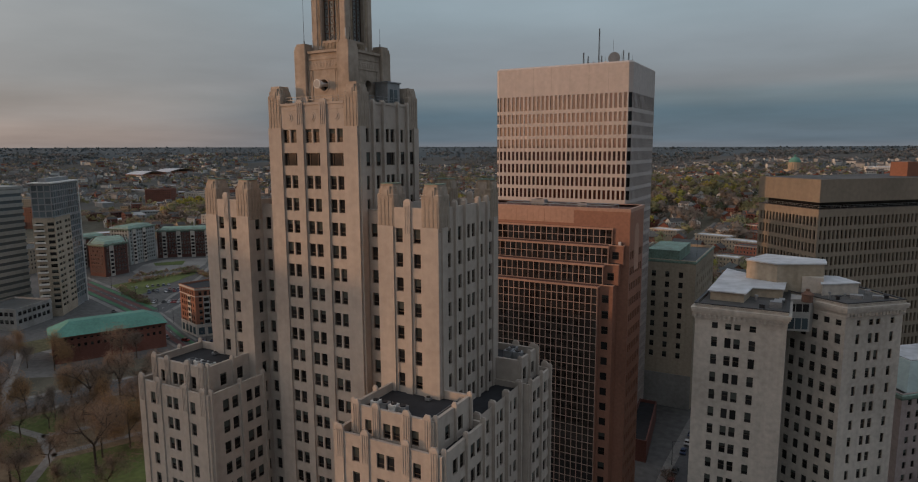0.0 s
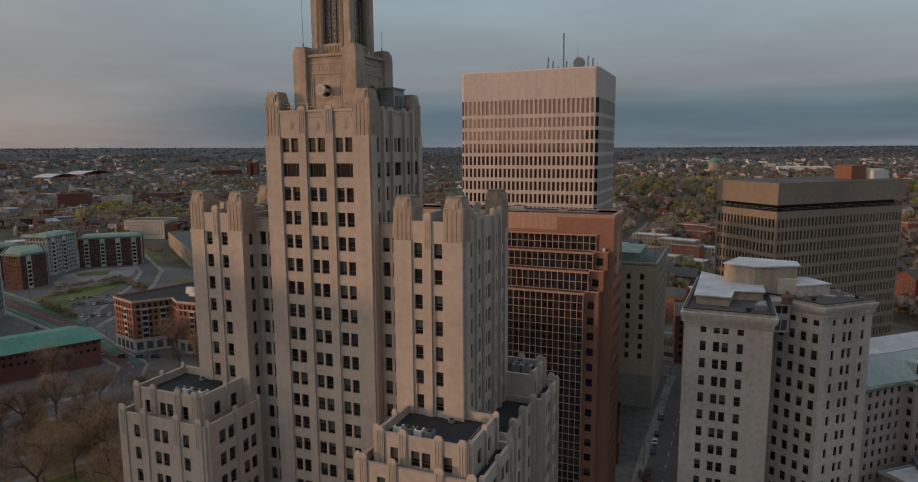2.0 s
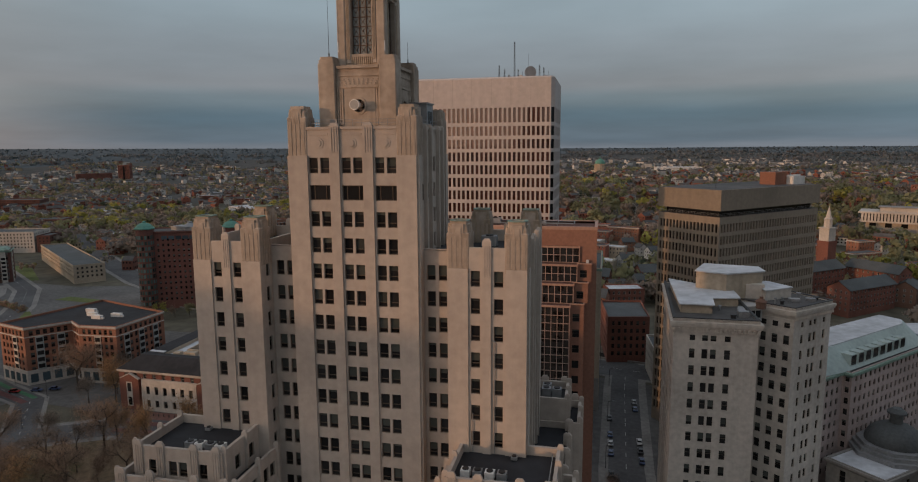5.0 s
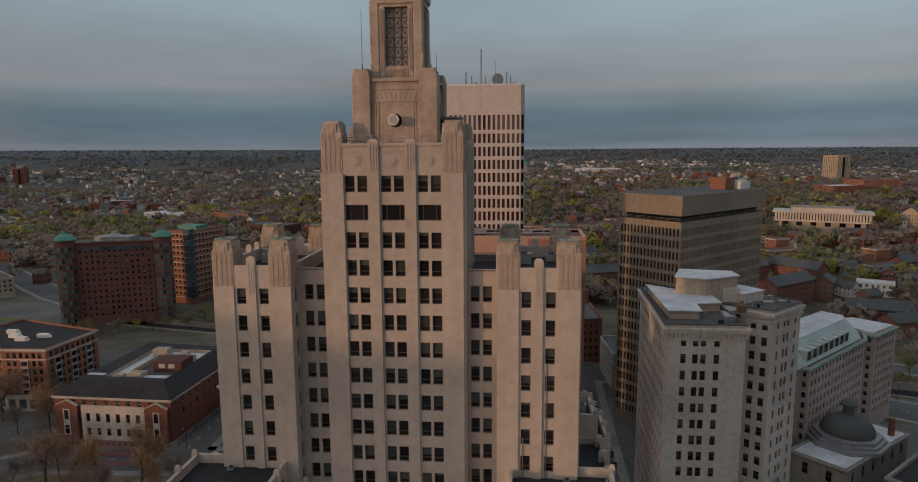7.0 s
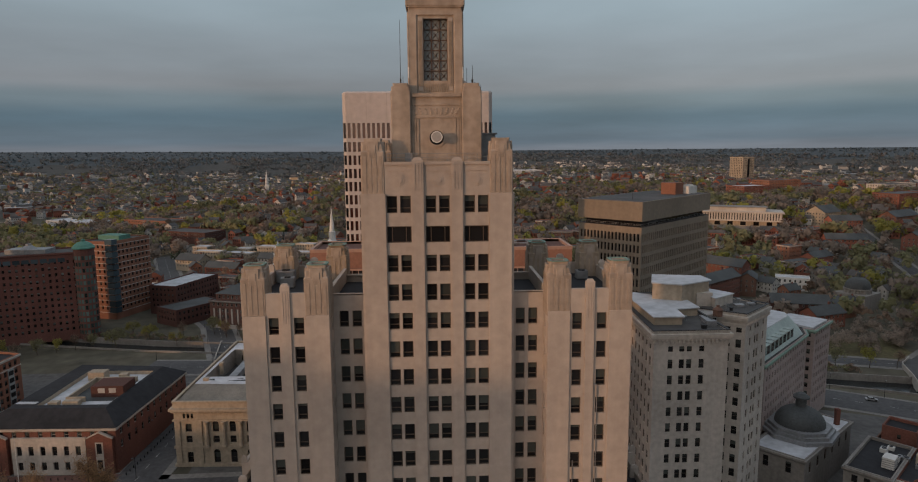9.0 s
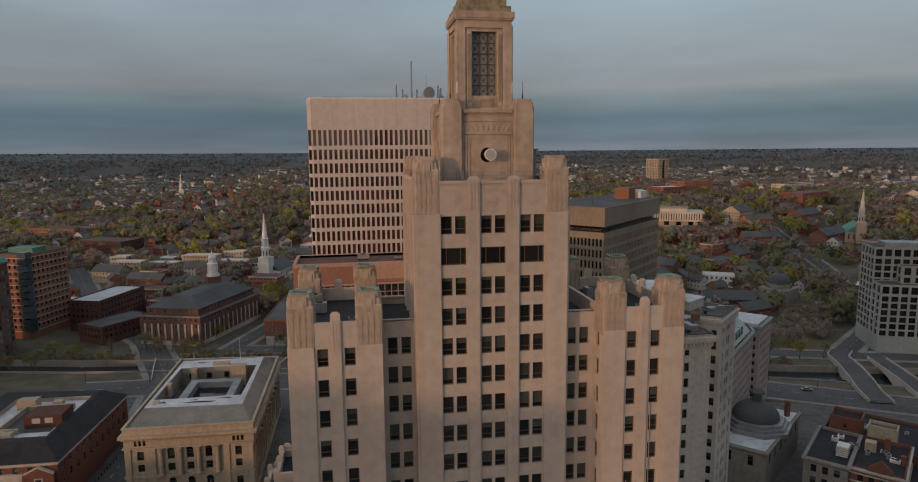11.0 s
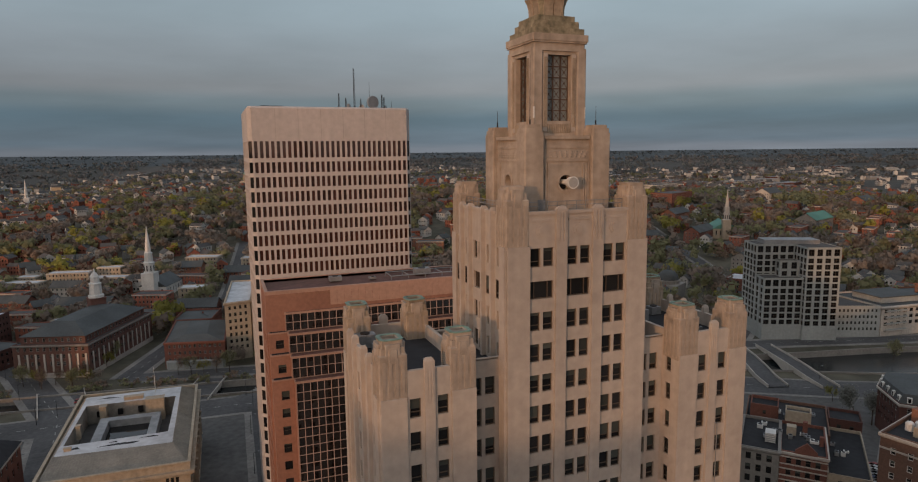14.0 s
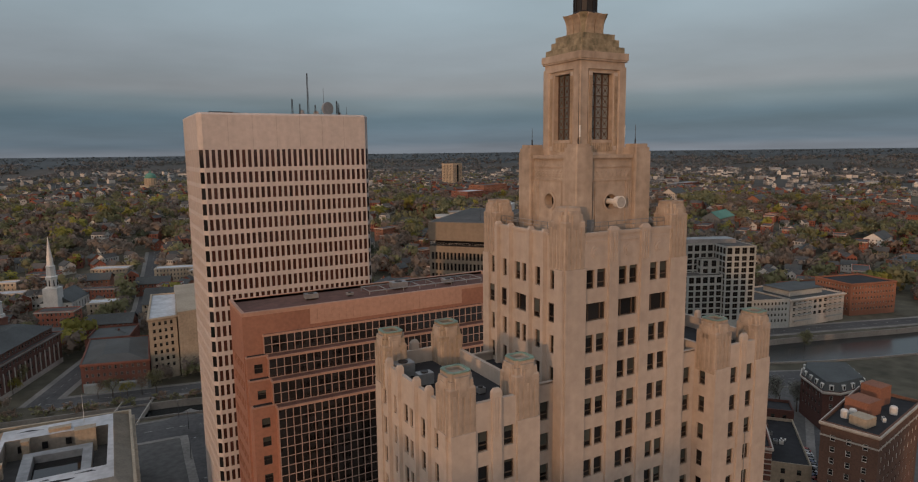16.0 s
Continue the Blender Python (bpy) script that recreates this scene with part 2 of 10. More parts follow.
brick_orange = mat("brick_orange", (0.285, 0.135, 0.09), 0.9, 0.3, 2.0, 0.06, 0.3, 0.3)
brick_dark = mat("brick_dark", (0.115, 0.055, 0.045), 0.9, 0.3, 2.0, 0.06, 0.2, 0.3)
brick_maroon = mat("brick_maroon", (0.175, 0.080, 0.066), 0.9, 0.3, 2.0, 0.06, 0.2, 0.3)
brick_brown = mat("brick_brown", (0.17, 0.10, 0.075), 0.9, 0.3, 2.0, 0.06, 0.2, 0.3)
stone_pale = mat("stone_pale", (0.53, 0.49, 0.44), 0.85, 0.28, 1.0, 0.06, 0.5, 0.25)
stone_buff = mat("stone_buff", (0.42, 0.357, 0.275), 0.85, 0.3, 1.0, 0.06, 0.5, 0.25)
stone_pink = mat("stone_pink", (0.40, 0.33, 0.31), 0.85, 0.25, 1.0, 0.06, 0.4, 0.2)
stone_grey = mat("stone_grey", (0.27, 0.255, 0.235), 0.85, 0.3, 1.0, 0.06, 0.5, 0.25)
concrete = mat("concrete", (0.30, 0.295, 0.28), 0.9, 0.3, 0.7, 0.08, 0.2, 0.25)
asphalt = mat("asphalt", (0.098, 0.098, 0.100), 0.9, 0.35, 0.6, 0.05, 0.0, 0.3)
paving = mat("paving", (0.24, 0.23, 0.215), 0.9, 0.35, 0.7, 0.06, 0.0, 0.3)
brick_paving = mat("brick_paving", (0.16, 0.085, 0.07), 0.9, 0.35, 0.9, 0.06, 0.0, 0.3)
road_paint = mat("road_paint", (0.5, 0.5, 0.48), 0.8, 0.4, 1.5, 0.3, 0.0, 0.05)
lane_green = mat("lane_green", (0.07, 0.19, 0.10), 0.85, 0.35, 0.8, 0.1, 0.0, 0.1)
lane_red = mat("lane_red", (0.15, 0.066, 0.060), 0.85, 0.35, 0.8, 0.1, 0.0, 0.1)
grass = mat("grass", (0.105, 0.105, 0.045), 0.95, 0.5, 0.5, 0.05, 0.0, 0.5, tint=(0.12, 0.095, 0.055))
bark = mat("bark", (0.085, 0.066, 0.052), 0.95, 0.3, 2.0, 0.3, 0.0, 0.4)
twig_brown = mat("twig_brown", (0.345, 0.250, 0.185), 0.95, 0.3, 0.12, 0.02, 0.0, 0.0, islands=0.14)
twig_gold = mat("twig_gold", (0.41, 0.265, 0.145), 0.95, 0.3, 0.5, 0.02, 0.0, 0.0, islands=0.3)
twig_grey = mat("twig_grey", (0.330, 0.270, 0.222), 0.95, 0.35, 0.12, 0.01, 0.0, 0.0, islands=0.12)
leaf_olive = mat("leaf_olive", (0.300, 0.290, 0.158), 0.95, 0.35, 0.12, 0.01, 0.0, 0.0, islands=0.12)
leaf_spring = mat("leaf_spring", (0.40, 0.365, 0.095), 0.95, 0.35, 0.1, 0.01, 0.0, 0.0, islands=0.12)
leaf_dark = mat("leaf_dark", (0.10, 0.125, 0.082), 0.95, 0.3, 0.3, 0.01, 0.0, 0.0, islands=0.3)
blind = mat("blind", (0.058, 0.066, 0.060), 0.8, 0.2, 1.5, 0.1, 0.0, 0.0, each=0.45)
frame_bronze = mat("frame_bronze", (0.10, 0.075, 0.055), 0.6, 0.2, 1.5, 0.1, 0.0, 0.0)
frame_pale = mat("frame_pale", (0.40, 0.39, 0.37), 0.6, 0.2, 1.5, 0.1, 0.0, 0.0)
glass_dark = pane_mat("glass_dark", (0.016, 0.016, 0.017))
glass_blue = pane_mat("glass_blue", (0.055, 0.08, 0.095), 0.08, 0.4)
glass_coated = pane_mat("glass_coated", (0.014, 0.011, 0.010), 0.05, 0.5, 2.5)
# bronze-brown glass, its base reddened to hold the reflected evening light
glass_tower = pane_mat("glass_tower", (0.055, 0.022, 0.017), 0.06, 0.35, 2.2)
glass_sky = pane_mat("glass_sky", (0.105, 0.135, 0.15), 0.06, 0.35, 2.0)
glass_black = pane_mat("glass_black", (0.012, 0.012, 0.013), 0.06, 0.5)
water_mat = mat("water", (0.012, 0.017, 0.019), 0.2, 0.2, 0.35, 0.03, 0.0, 0.05, spec=0.4)
blossom = mat("blossom", (0.33, 0.34, 0.31), 0.95, 0.3, 0.5, 0.02, 0.0, 0.0, islands=0.2)


def leafy(m):
    """Thin leaves and twigs let half of the light through."""
    nt = m.node_tree
    b, out = nt.nodes["Principled BSDF"], nt.nodes["Material Output"]
    tl, mx = nt.nodes.new("ShaderNodeBsdfTranslucent"), nt.nodes.new("ShaderNodeMixShader")
    nt.links.new(b.inputs["Base Color"].links[0].from_socket, tl.inputs["Color"])
    nt.links.new(b.outputs[0], mx.inputs[1]); nt.links.new(tl.outputs[0], mx.inputs[2])
    mx.inputs[0].default_value = 0.5
    nt.links.new(mx.outputs[0], out.inputs["Surface"])


for _m in (twig_brown, twig_gold, twig_grey, leaf_olive, leaf_spring, leaf_dark, blossom, far_wood_hazed, far_green_hazed, horizon_green_hazed):
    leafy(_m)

# ---- builders ----


class Shape:
    """Collects plain faces; material slots by number."""

    def __init__(self):
        self.v, self.f, self.m = [], [], []

    def face(self, pts, m=0):
        n = len(self.v)
        self.v.extend(tuple(p) for p in pts)
        self.f.append(tuple(range(n, n + len(pts))))
        self.m.append(m)

    def box(self, x0, x1, y0, y1, z0, z1, m=0, bottom=True):
        p = [(x0, y0, z0), (x1, y0, z0), (x1, y1, z0), (x0, y1, z0), (x0, y0, z1), (x1, y0, z1), (x1, y1, z1), (x0, y1, z1)]
        n = len(self.v)
        self.v.extend(p)
        fs = [(4, 5, 6, 7), (0, 1, 5, 4), (1, 2, 6, 5), (2, 3, 7, 6), (3, 0, 4, 7)] + ([(3, 2, 1, 0)] if bottom else [])
        self.f.extend(tuple(n + i for i in f) for f in fs)
        self.m.extend([m] * len(fs))
        return self

    def prism(self, poly, z0, z1, m=0, top=None, cap=True, floor=False):
        """poly counter-clockwise from above; top: another outline of as many corners for a tapered body."""
        n, k, tp = len(self.v), len(poly), top or poly
        self.v.extend((x, y, z0) for x, y in poly)
        self.v.extend((x, y, z1) for x, y in tp)
        for i in range(k):
            j = (i + 1) % k
            self.f.append((n + i, n + j, n + k + j, n + k + i)); self.m.append(m)
        if cap:
            self.f.append(tuple(n + k + i for i in range(k))); self.m.append(m)
        if floor:
            self.f.append(tuple(n + k - 1 - i for i in range(k))); self.m.append(m)
        return self

    def bar(self, a, b, r, m=0, sides=5, r2=None):
        """A tapered round bar from a to b."""
        a, b = Vector(a), Vector(b)
        d = (b - a).normalized()
        u = d.orthogonal().normalized(); w = d.cross(u)
        n, q = len(self.v), r if r2 is None else r2
        for c, rr in ((a, r), (b, q)):
            for i in range(sides):
                t = 2 * math.pi * i / sides
                self.v.append(tuple(c + rr * (math.cos(t) * u + math.sin(t) * w)))
        for i in range(sides):
            j = (i + 1) % sides
            self.f.append((n + i, n + j, n + sides + j, n + sides + i)); self.m.append(m)
        self.f.append(tuple(n + sides + i for i in range(sides))); self.m.append(m)
        return self

    def lathe(self, cx, cy, prof, sides=24, m=0):
        """prof: radius, height from below upwards."""
        n = len(self.v)
        for r, z in prof:
            for i in range(sides):
                t = 2 * math.pi * i / sides
                self.v.append((cx + r * math.cos(t), cy + r * math.sin(t), z))
        for k in range(len(prof) - 1):
            for i in range(sides):
                j = (i + 1) % sides
                self.f.append((n + k * sides + i, n + k * sides + j, n + (k + 1) * sides + j, n + (k + 1) * sides + i)); self.m.append(m)
        self.f.append(tuple(n + (len(prof) - 1) * sides + i for i in range(sides))); self.m.append(m)
        return self

    def add(self, mesh_v, mesh_f, mesh_m, mtx):
        n = len(self.v)
        arr = np.array(mesh_v) @ np.array(mtx.to_3x3()).T + np.array(mtx.translation)
        self.v.extend(map(tuple, arr))
        self.f.extend(tuple(n + i for i in f) for f in mesh_f)
        self.m.extend(mesh_m)

    def mesh(self, name, mats):
        me = bpy.data.meshes.new(name)
        me.from_pydata(self.v, [], self.f)
        for m in mats if isinstance(mats, (list, tuple)) else [mats]:
            me.materials.append(m)
        me.polygons.foreach_set("material_index", self.m)
        me.update()
        return me


def thing(name, at, label, category, group="", kind=""):
    e = new(name)
    e.location = at
    e.empty_display_size = 1.0
    return tagged(e, label, category, group, kind)


def root_of(ob):
    while ob.parent:
        ob = ob.parent
    return ob


def under(ob, parent):
    """Makes ob, laid out in world metres, a part of parent."""
    ob.parent = parent
    ob.matrix_parent_inverse = Matrix.Translation(-Vector(root_of(parent).location))
    if parent.parent:
        ob.matrix_parent_inverse = Matrix.Identity(4)
    return ob


def part(name, shape, mats, parent, label="", kind=""):
    ob = new(name, shape.mesh(name, mats) if isinstance(shape, Shape) else shape)
    return tagged(under(ob, parent), label, "", "", kind)


def setting(name, shape, mats, label, category):
    return tagged(new(name, shape.mesh(name, mats)), label, category, "", "structure")


def rot(poly, deg, cx=0.0, cy=0.0):
    c, s = math.cos(radians(deg)), math.sin(radians(deg))
    return [(cx + c * x - s * y, cy + s * x + c * y) for x, y in poly]


def rect(x0, x1, y0, y1, ch=0.0):
    if not ch:
        return [(x0, y0), (x1, y0), (x1, y1), (x0, y1)]
    return [(x0 + ch, y0), (x1 - ch, y0), (x1, y0 + ch), (x1, y1 - ch), (x1 - ch, y1), (x0 + ch, y1), (x0, y1 - ch), (x0, y0 + ch)]


def inset(poly, d):
    """The outline moved inwards by d (outwards when negative)."""
    k, out = len(poly), []
    for i in range(k):
        a, b, c = Vector(poly[i - 1]), Vector(poly[i]), Vector(poly[(i + 1) % k])
        u, w = (b - a).normalized(), (c - b).normalized()
        n1, n2 = Vector((-u.y, u.x)), Vector((-w.y, w.x))
        s = n1 + n2
        out.append(tuple(b + s * (d / max(0.3, 1 + n1.dot(n2)))))
    return out


def ring(sh, poly, out, inn, z0, z1, m=0):
    """A band round an outline, open in the middle."""
    a, b = inset(poly, -out), inset(poly, inn)
    k = len(poly)
    for i in range(k):
        j = (i + 1) % k
        sh.face([(*a[i], z0), (*a[j], z0), (*a[j], z1), (*a[i], z1)], m)
        sh.face([(*b[j], z0), (*b[i], z0), (*b[i], z1), (*b[j], z1)], m)
        sh.face([(*a[i], z1), (*a[j], z1), (*b[j], z1), (*b[i], z1)], m)
        sh.face([(*b[i], z0), (*b[j], z0), (*a[j], z0), (*a[i], z0)], m)


def spread(length, pitch, width, margin=0.0, count=0):
    """Even openings along a wall: (from, to) pairs."""
    n = count or max(1, int((length - 2 * margin) / pitch))
    p = (length - 2 * margin) / n
    return [(margin + p * (i + 0.5) - width / 2, margin + p * (i + 0.5) + width / 2) for i in range(n)]


def wall(sh, p0, p1, z0, z1, cols, rows, deep=0.3, m=0, skip=None):
    """One wall, seen from its right-hand side, with real openings. Returns the openings as (matrix, width, height)."""
    p0, p1 = Vector(p0), Vector(p1)
    length = (p1 - p0).length
    u = (p1 - p0) / length
    inn = Vector((-u.y, u.x))
    xs = sorted({0.0, length, *(a for c in cols for a in c)})
    zs = sorted({z0, z1, *(a for r in rows for a in r)})
    cs, rs = {round(a, 4) for a, _ in cols}, {round(a, 4) for a, _ in rows}
    holes = []

    def pt(a, z, d=0.0):
        q = p0 + u * a + inn * d
        return (q.x, q.y, z)

    for i in range(len(xs) - 1):
        a, b = xs[i], xs[i + 1]
        run = None
        for j in range(len(zs) - 1):
            c, d = zs[j], zs[j + 1]
            hole = round(a, 4) in cs and round(c, 4) in rs and not (skip and skip(i, j, a, c))
            if hole:
                if run is not None:
                    sh.face([pt(a, run), pt(b, run), pt(b, c), pt(a, c)], m); run = None
                for q in ([pt(a, c), pt(b, c), pt(b, c, deep), pt(a, c, deep)], [pt(a, d, deep), pt(b, d, deep), pt(b, d), pt(a, d)],
                          [pt(a, c), pt(a, c, deep), pt(a, d, deep), pt(a, d)], [pt(b, c, deep), pt(b, c), pt(b, d), pt(b, d, deep)]):
                    sh.face(q, m)
                mid = p0 + u * ((a + b) / 2) + inn * deep
                mtx = Matrix(((u.x, inn.x, 0, mid.x), (u.y, inn.y, 0, mid.y), (0, 0, 1, c), (0, 0, 0, 1)))
                holes.append((mtx, b - a, d - c))
            elif run is None:
                run = c
        if run is not None:
            sh.face([pt(a, run), pt(b, run), pt(b, z1), pt(a, z1)], m)
    return holes


WIN = {}


def window_mesh(w, h, style, variant, flat=False):
    """One window in its opening: frame, rail or bars, pane, and a blind let down to some height."""
    key = (round(w, 2), round(h, 2), style, variant, flat)
    if key in WIN:
        return WIN[key]
    s = Shape()
    t = {"sash": 0.09, "plain": 0.05, "grid": 0.07, "wide": 0.1, "slot": 0.04, "white": 0.14}[style]
    x, y0 = w / 2, -0.10
    s.face([(-x, 0, 0), (x, 0, 0), (x, 0, h), (-x, 0, h)], 1)

    def barq(a, b, c, d):
        s.face([(a, y0, c), (b, y0, c), (b, y0, d), (a, y0, d)], 0)
        if flat:
            return
        if d - c > b - a:
            s.face([(a, 0, c), (a, y0, c), (a, y0, d), (a, 0, d)], 0); s.face([(b, y0, c), (b, 0, c), (b, 0, d), (b, y0, d)], 0)
        else:
            s.face([(a, 0, c), (b, 0, c), (b, y0, c), (a, y0, c)], 0); s.face([(a, y0, d), (b, y0, d), (b, 0, d), (a, 0, d)], 0)

    barq(-x, -x + t, 0, h); barq(x - t, x, 0, h); barq(-x + t, x - t, h - t, h); barq(-x + t, x - t, 0, t)
    if style == "sash":
        barq(-x + t, x - t, 0.27 * h, 0.27 * h + 0.09)
    if style == "wide":
        barq(-0.30 * w, -0.30 * w + 0.1, t, h - t); barq(0.30 * w - 0.1, 0.30 * w, t, h - t)
    if style == "grid":
        barq(-0.04, 0.04, t, h - t); barq(-x + t, x - t, 0.5 * h, 0.5 * h + 0.08)
    if style == "white":
        barq(-x + t, x - t, 0.5 * h - 0.05, 0.5 * h + 0.05)
    if style == "plain" and variant % 2:
        barq(-x + t, x - t, 0.5 * h, 0.5 * h + 0.06)
    drop = (0.0, 0.35, 0.72, 0.0, 0.55, 0.2)[variant % 6]
    if drop and style in ("sash", "plain", "white"):
        s.face([(-x + t, -0.03, h * (1 - drop)), (x - t, -0.03, h * (1 - drop)), (x - t, -0.03, h - t), (-x + t, -0.03, h - t)], 2)
    WIN[key] = s
    return s


PANES = {}


def glaze(parent, holes, style="sash", mats=None, limit=300, near=None, name="window", blinds=6):
    """Windows for the openings: the nearest ones as pieces of their own, those past the limit joined."""
    mats = mats or [frame_bronze, glass_dark, blind]
    rnd = random.Random(len(holes) * 7 + int(limit))
    limit = min(limit, 260) if limit >= 250 else int(limit * 0.45)
    order = sorted(holes, key=near or (lambda q: -q[0].translation.z))
    rest = Shape()
    for n, (mtx, w, h) in enumerate(order):
        s = window_mesh(w, h, style, rnd.randrange(blinds), n >= limit)
        if n < limit:
            key = (id(s), tuple(m.name for m in mats))
            if key not in PANES:
                PANES[key] = s.mesh(name, mats)
            ob = new(name, PANES[key])
            under(ob, parent)
            ob.matrix_basis = mtx
        else:
            rest.add(s.v, s.f, s.m, mtx)
    if rest.f:
        part("far_glazing", rest, mats, parent, "", "stuff")


def storeys(top, count, pitch, height):
    return [(top - pitch * k - height, top - pitch * k) for k in range(count)]


def block(name, poly, z1, label, category, wall_mat, win=(1.3, 1.9), pitch=3.4, floor=3.6, top_gap=1.6, style="plain", mats=None, limit=120, z0=0.0,
          parapet=1.0, roof=None, faces=None, deep=0.3, ground_gap=1.5, group="", corn=0.0, corn_mat=None, margin=1.2, counts=None, thing_ob=None, near=None):
    """A building on an outline: walls with openings, parapet, roof deck. faces: the sides that have windows."""
    cx, cy = sum(p[0] for p in poly) / len(poly), sum(p[1] for p in poly) / len(poly)
    t = thing_ob or thing(name, (cx, cy, z0), label, category, group)
    sh, holes = Shape(), []
    rows = storeys(z1 - parapet - top_gap, max(1, int((z1 - parapet - top_gap - z0 - ground_gap) / floor)), floor, win[1])
    for i in range(len(poly)):
        a, b = poly[i], poly[(i + 1) % len(poly)]
        ln = math.dist(a, b)
        on = (faces is None or i in faces) and ln > win[0] + 1.0
        cols = spread(ln, pitch, win[0], min(margin, ln / 6), (counts or {}).get(i, 0)) if on else []
        holes += wall(sh, a, b, z0, z1, cols, rows if on else [], deep)
    inn = inset(poly, 0.4)
    k = len(poly)
    for i in range(k):
        j = (i + 1) % k
        sh.face([(*poly[i], z1), (*poly[j], z1), (*inn[j], z1), (*inn[i], z1)])
        sh.face([(*inn[j], z1 - parapet), (*inn[i], z1 - parapet), (*inn[i], z1), (*inn[j], z1)])
    part("wall", sh, wall_mat, t)
    rf = Shape(); rf.face([(x, y, z1 - parapet) for x, y in inn])
    part("roof", rf, roof or roof_grey, t)
    if corn:
        c = Shape()
        o, i2 = inset(poly, -corn), poly
        c.prism(o, z1 - 0.9, z1 - 0.25, 0, cap=False)
        for i in range(k):
            j = (i + 1) % k
            c.face([(*o[i], z1 - 0.25), (*o[j], z1 - 0.25), (*i2[j], z1 - 0.25), (*i2[i], z1 - 0.25)])
            c.face([(*i2[i], z1 - 0.9 - corn), (*i2[j], z1 - 0.9 - corn), (*o[j], z1 - 0.9), (*o[i], z1 - 0.9)])
        part("cornice", c, corn_mat or wall_mat, t)
    glaze(t, holes, style, mats, limit, near)
    return t

# ---- ground, river, roads ----


def smooth(a, b, x):
    t = min(1.0, max(0.0, (x - a) / (b - a)))
    return t * t * (3 - 2 * t)


RIVER = [(-5000, 900), (-900, 470), (-420, 385), (-222, 340), (-100, 322), (60, 285), (130, 262), (190, 238), (300, 205), (520, 150), (5000, -900)]


def river_mid(x):
    for (a, b), (c, d) in zip(RIVER, RIVER[1:]):
        if x <= c:
            return b + (d - b) * (x - a) / (c - a)
    return RIVER[-1][1]


def river_half(x):
    return (8.0 + 13.0 * smooth(90, 240, x)) * smooth(-345, -310, x) + 0.2


def height(x, y):
    """The lie of the land: flat along the river, a long hill behind it, low ridges at the skyline."""
    v = y - river_mid(x)
    r = math.hypot(x, y)
    hill = smooth(110, 620, v) * 34 * smooth(-560, -150, x) * (1 - 0.55 * smooth(500, 1100, x))
    hill += smooth(300, 1400, v) * 8
    s = smooth(1500, 4700, r)
    far = s * (101 + 18 * smooth(0.0, 0.85, -x / max(r, 1.0)) + 3.0 * noise.noise(Vector((x / 1300, y / 1300, 0.3))))
    return (hill * (1 - s) + far) if v > 0 else far


def make_ground():
    xs = [-4900, -4000, -3200, -2500, -2000, -1600, -1300, -1050, -900, -780, -680, -600]
    xs += list(range(-560, 700, 20)) + [720, 760, 820, 900, 1000, 1150, 1350, 1600, 2000, 2500, 3200, 4000, 4900]
    up = [0.01, 40, 80, 110, 150, 190, 230, 270, 320, 370, 430, 500, 580, 680, 800, 950, 1150, 1400, 1700, 2100, 2600, 3200, 3900, 4600, 5400]
    vs = [("s", -d) for d in (5000, 3500, 2500, 1600, 900, 500, 300, 200, 140, 100, 60, 30, 0.01)] + [("b", -1), ("b", 1)] + [("n", d) for d in up]
    sh = Shape()
    for x in xs:
        m, h = river_mid(x), river_half(x)
        for k, d in vs:
            if k == "b":
                sh.v.append((x, m + d * h, -4.5))
            else:
                y = m + d + (h if k == "n" else -h)
                sh.v.append((x, y, height(x, y) if abs(d) > 1 else 0.0))
    n = len(vs)
    for i in range(len(xs) - 1):
        for j in range(n - 1):
            a = i * n + j
            sh.f.append((a, a + n, a + n + 1, a + 1))
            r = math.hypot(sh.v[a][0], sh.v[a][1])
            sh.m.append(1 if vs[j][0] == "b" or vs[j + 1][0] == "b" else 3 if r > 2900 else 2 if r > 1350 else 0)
    setting("ground", sh, [ground_mat, stone_grey, wooded_land, hazed_ridge], "grey-brown city ground of worn paving, earth and thin grass", "ground")
    w = Shape()
    for a, b in zip(xs, xs[1:]):
        w.face([(a, river_mid(a) - river_half(a) - 0.02, -2.3), (b, river_mid(b) - river_half(b) - 0.02, -2.3), (b, river_mid(b) + river_half(b) + 0.02, -2.3), (a, river_mid(a) + river_half(a) + 0.02, -2.3)])
    setting("water", w, water_mat, "dark still water of a river between stone walls", "water")
    # low stone parapets along both banks
    for side, nm in ((-1, "river_wall"), (1, "river_wall")):
        p = Shape()
        for a, b in zip(xs, xs[1:]):
            if -320 <= a < 560:
                ya, yb = river_mid(a) + side * (river_half(a) + 0.35), river_mid(b) + side * (river_half(b) + 0.35)
                for k in range(2):
                    a1, b1 = a + (b - a) * k / 2, a + (b - a) * (k + 1) / 2
                    y1, y2 = ya + (yb - ya) * k / 2, ya + (yb - ya) * (k + 1) / 2
                    p.prism([(a1 + 0.02, y1 - 0.3), (b1 - 0.02, y2 - 0.3), (b1 - 0.02, y2 + 0.3), (a1 + 0.02, y1 + 0.3)], 0.0, 0.95)
        setting(nm, p, stone_grey, "grey granite parapet wall along the river bank", "wall")


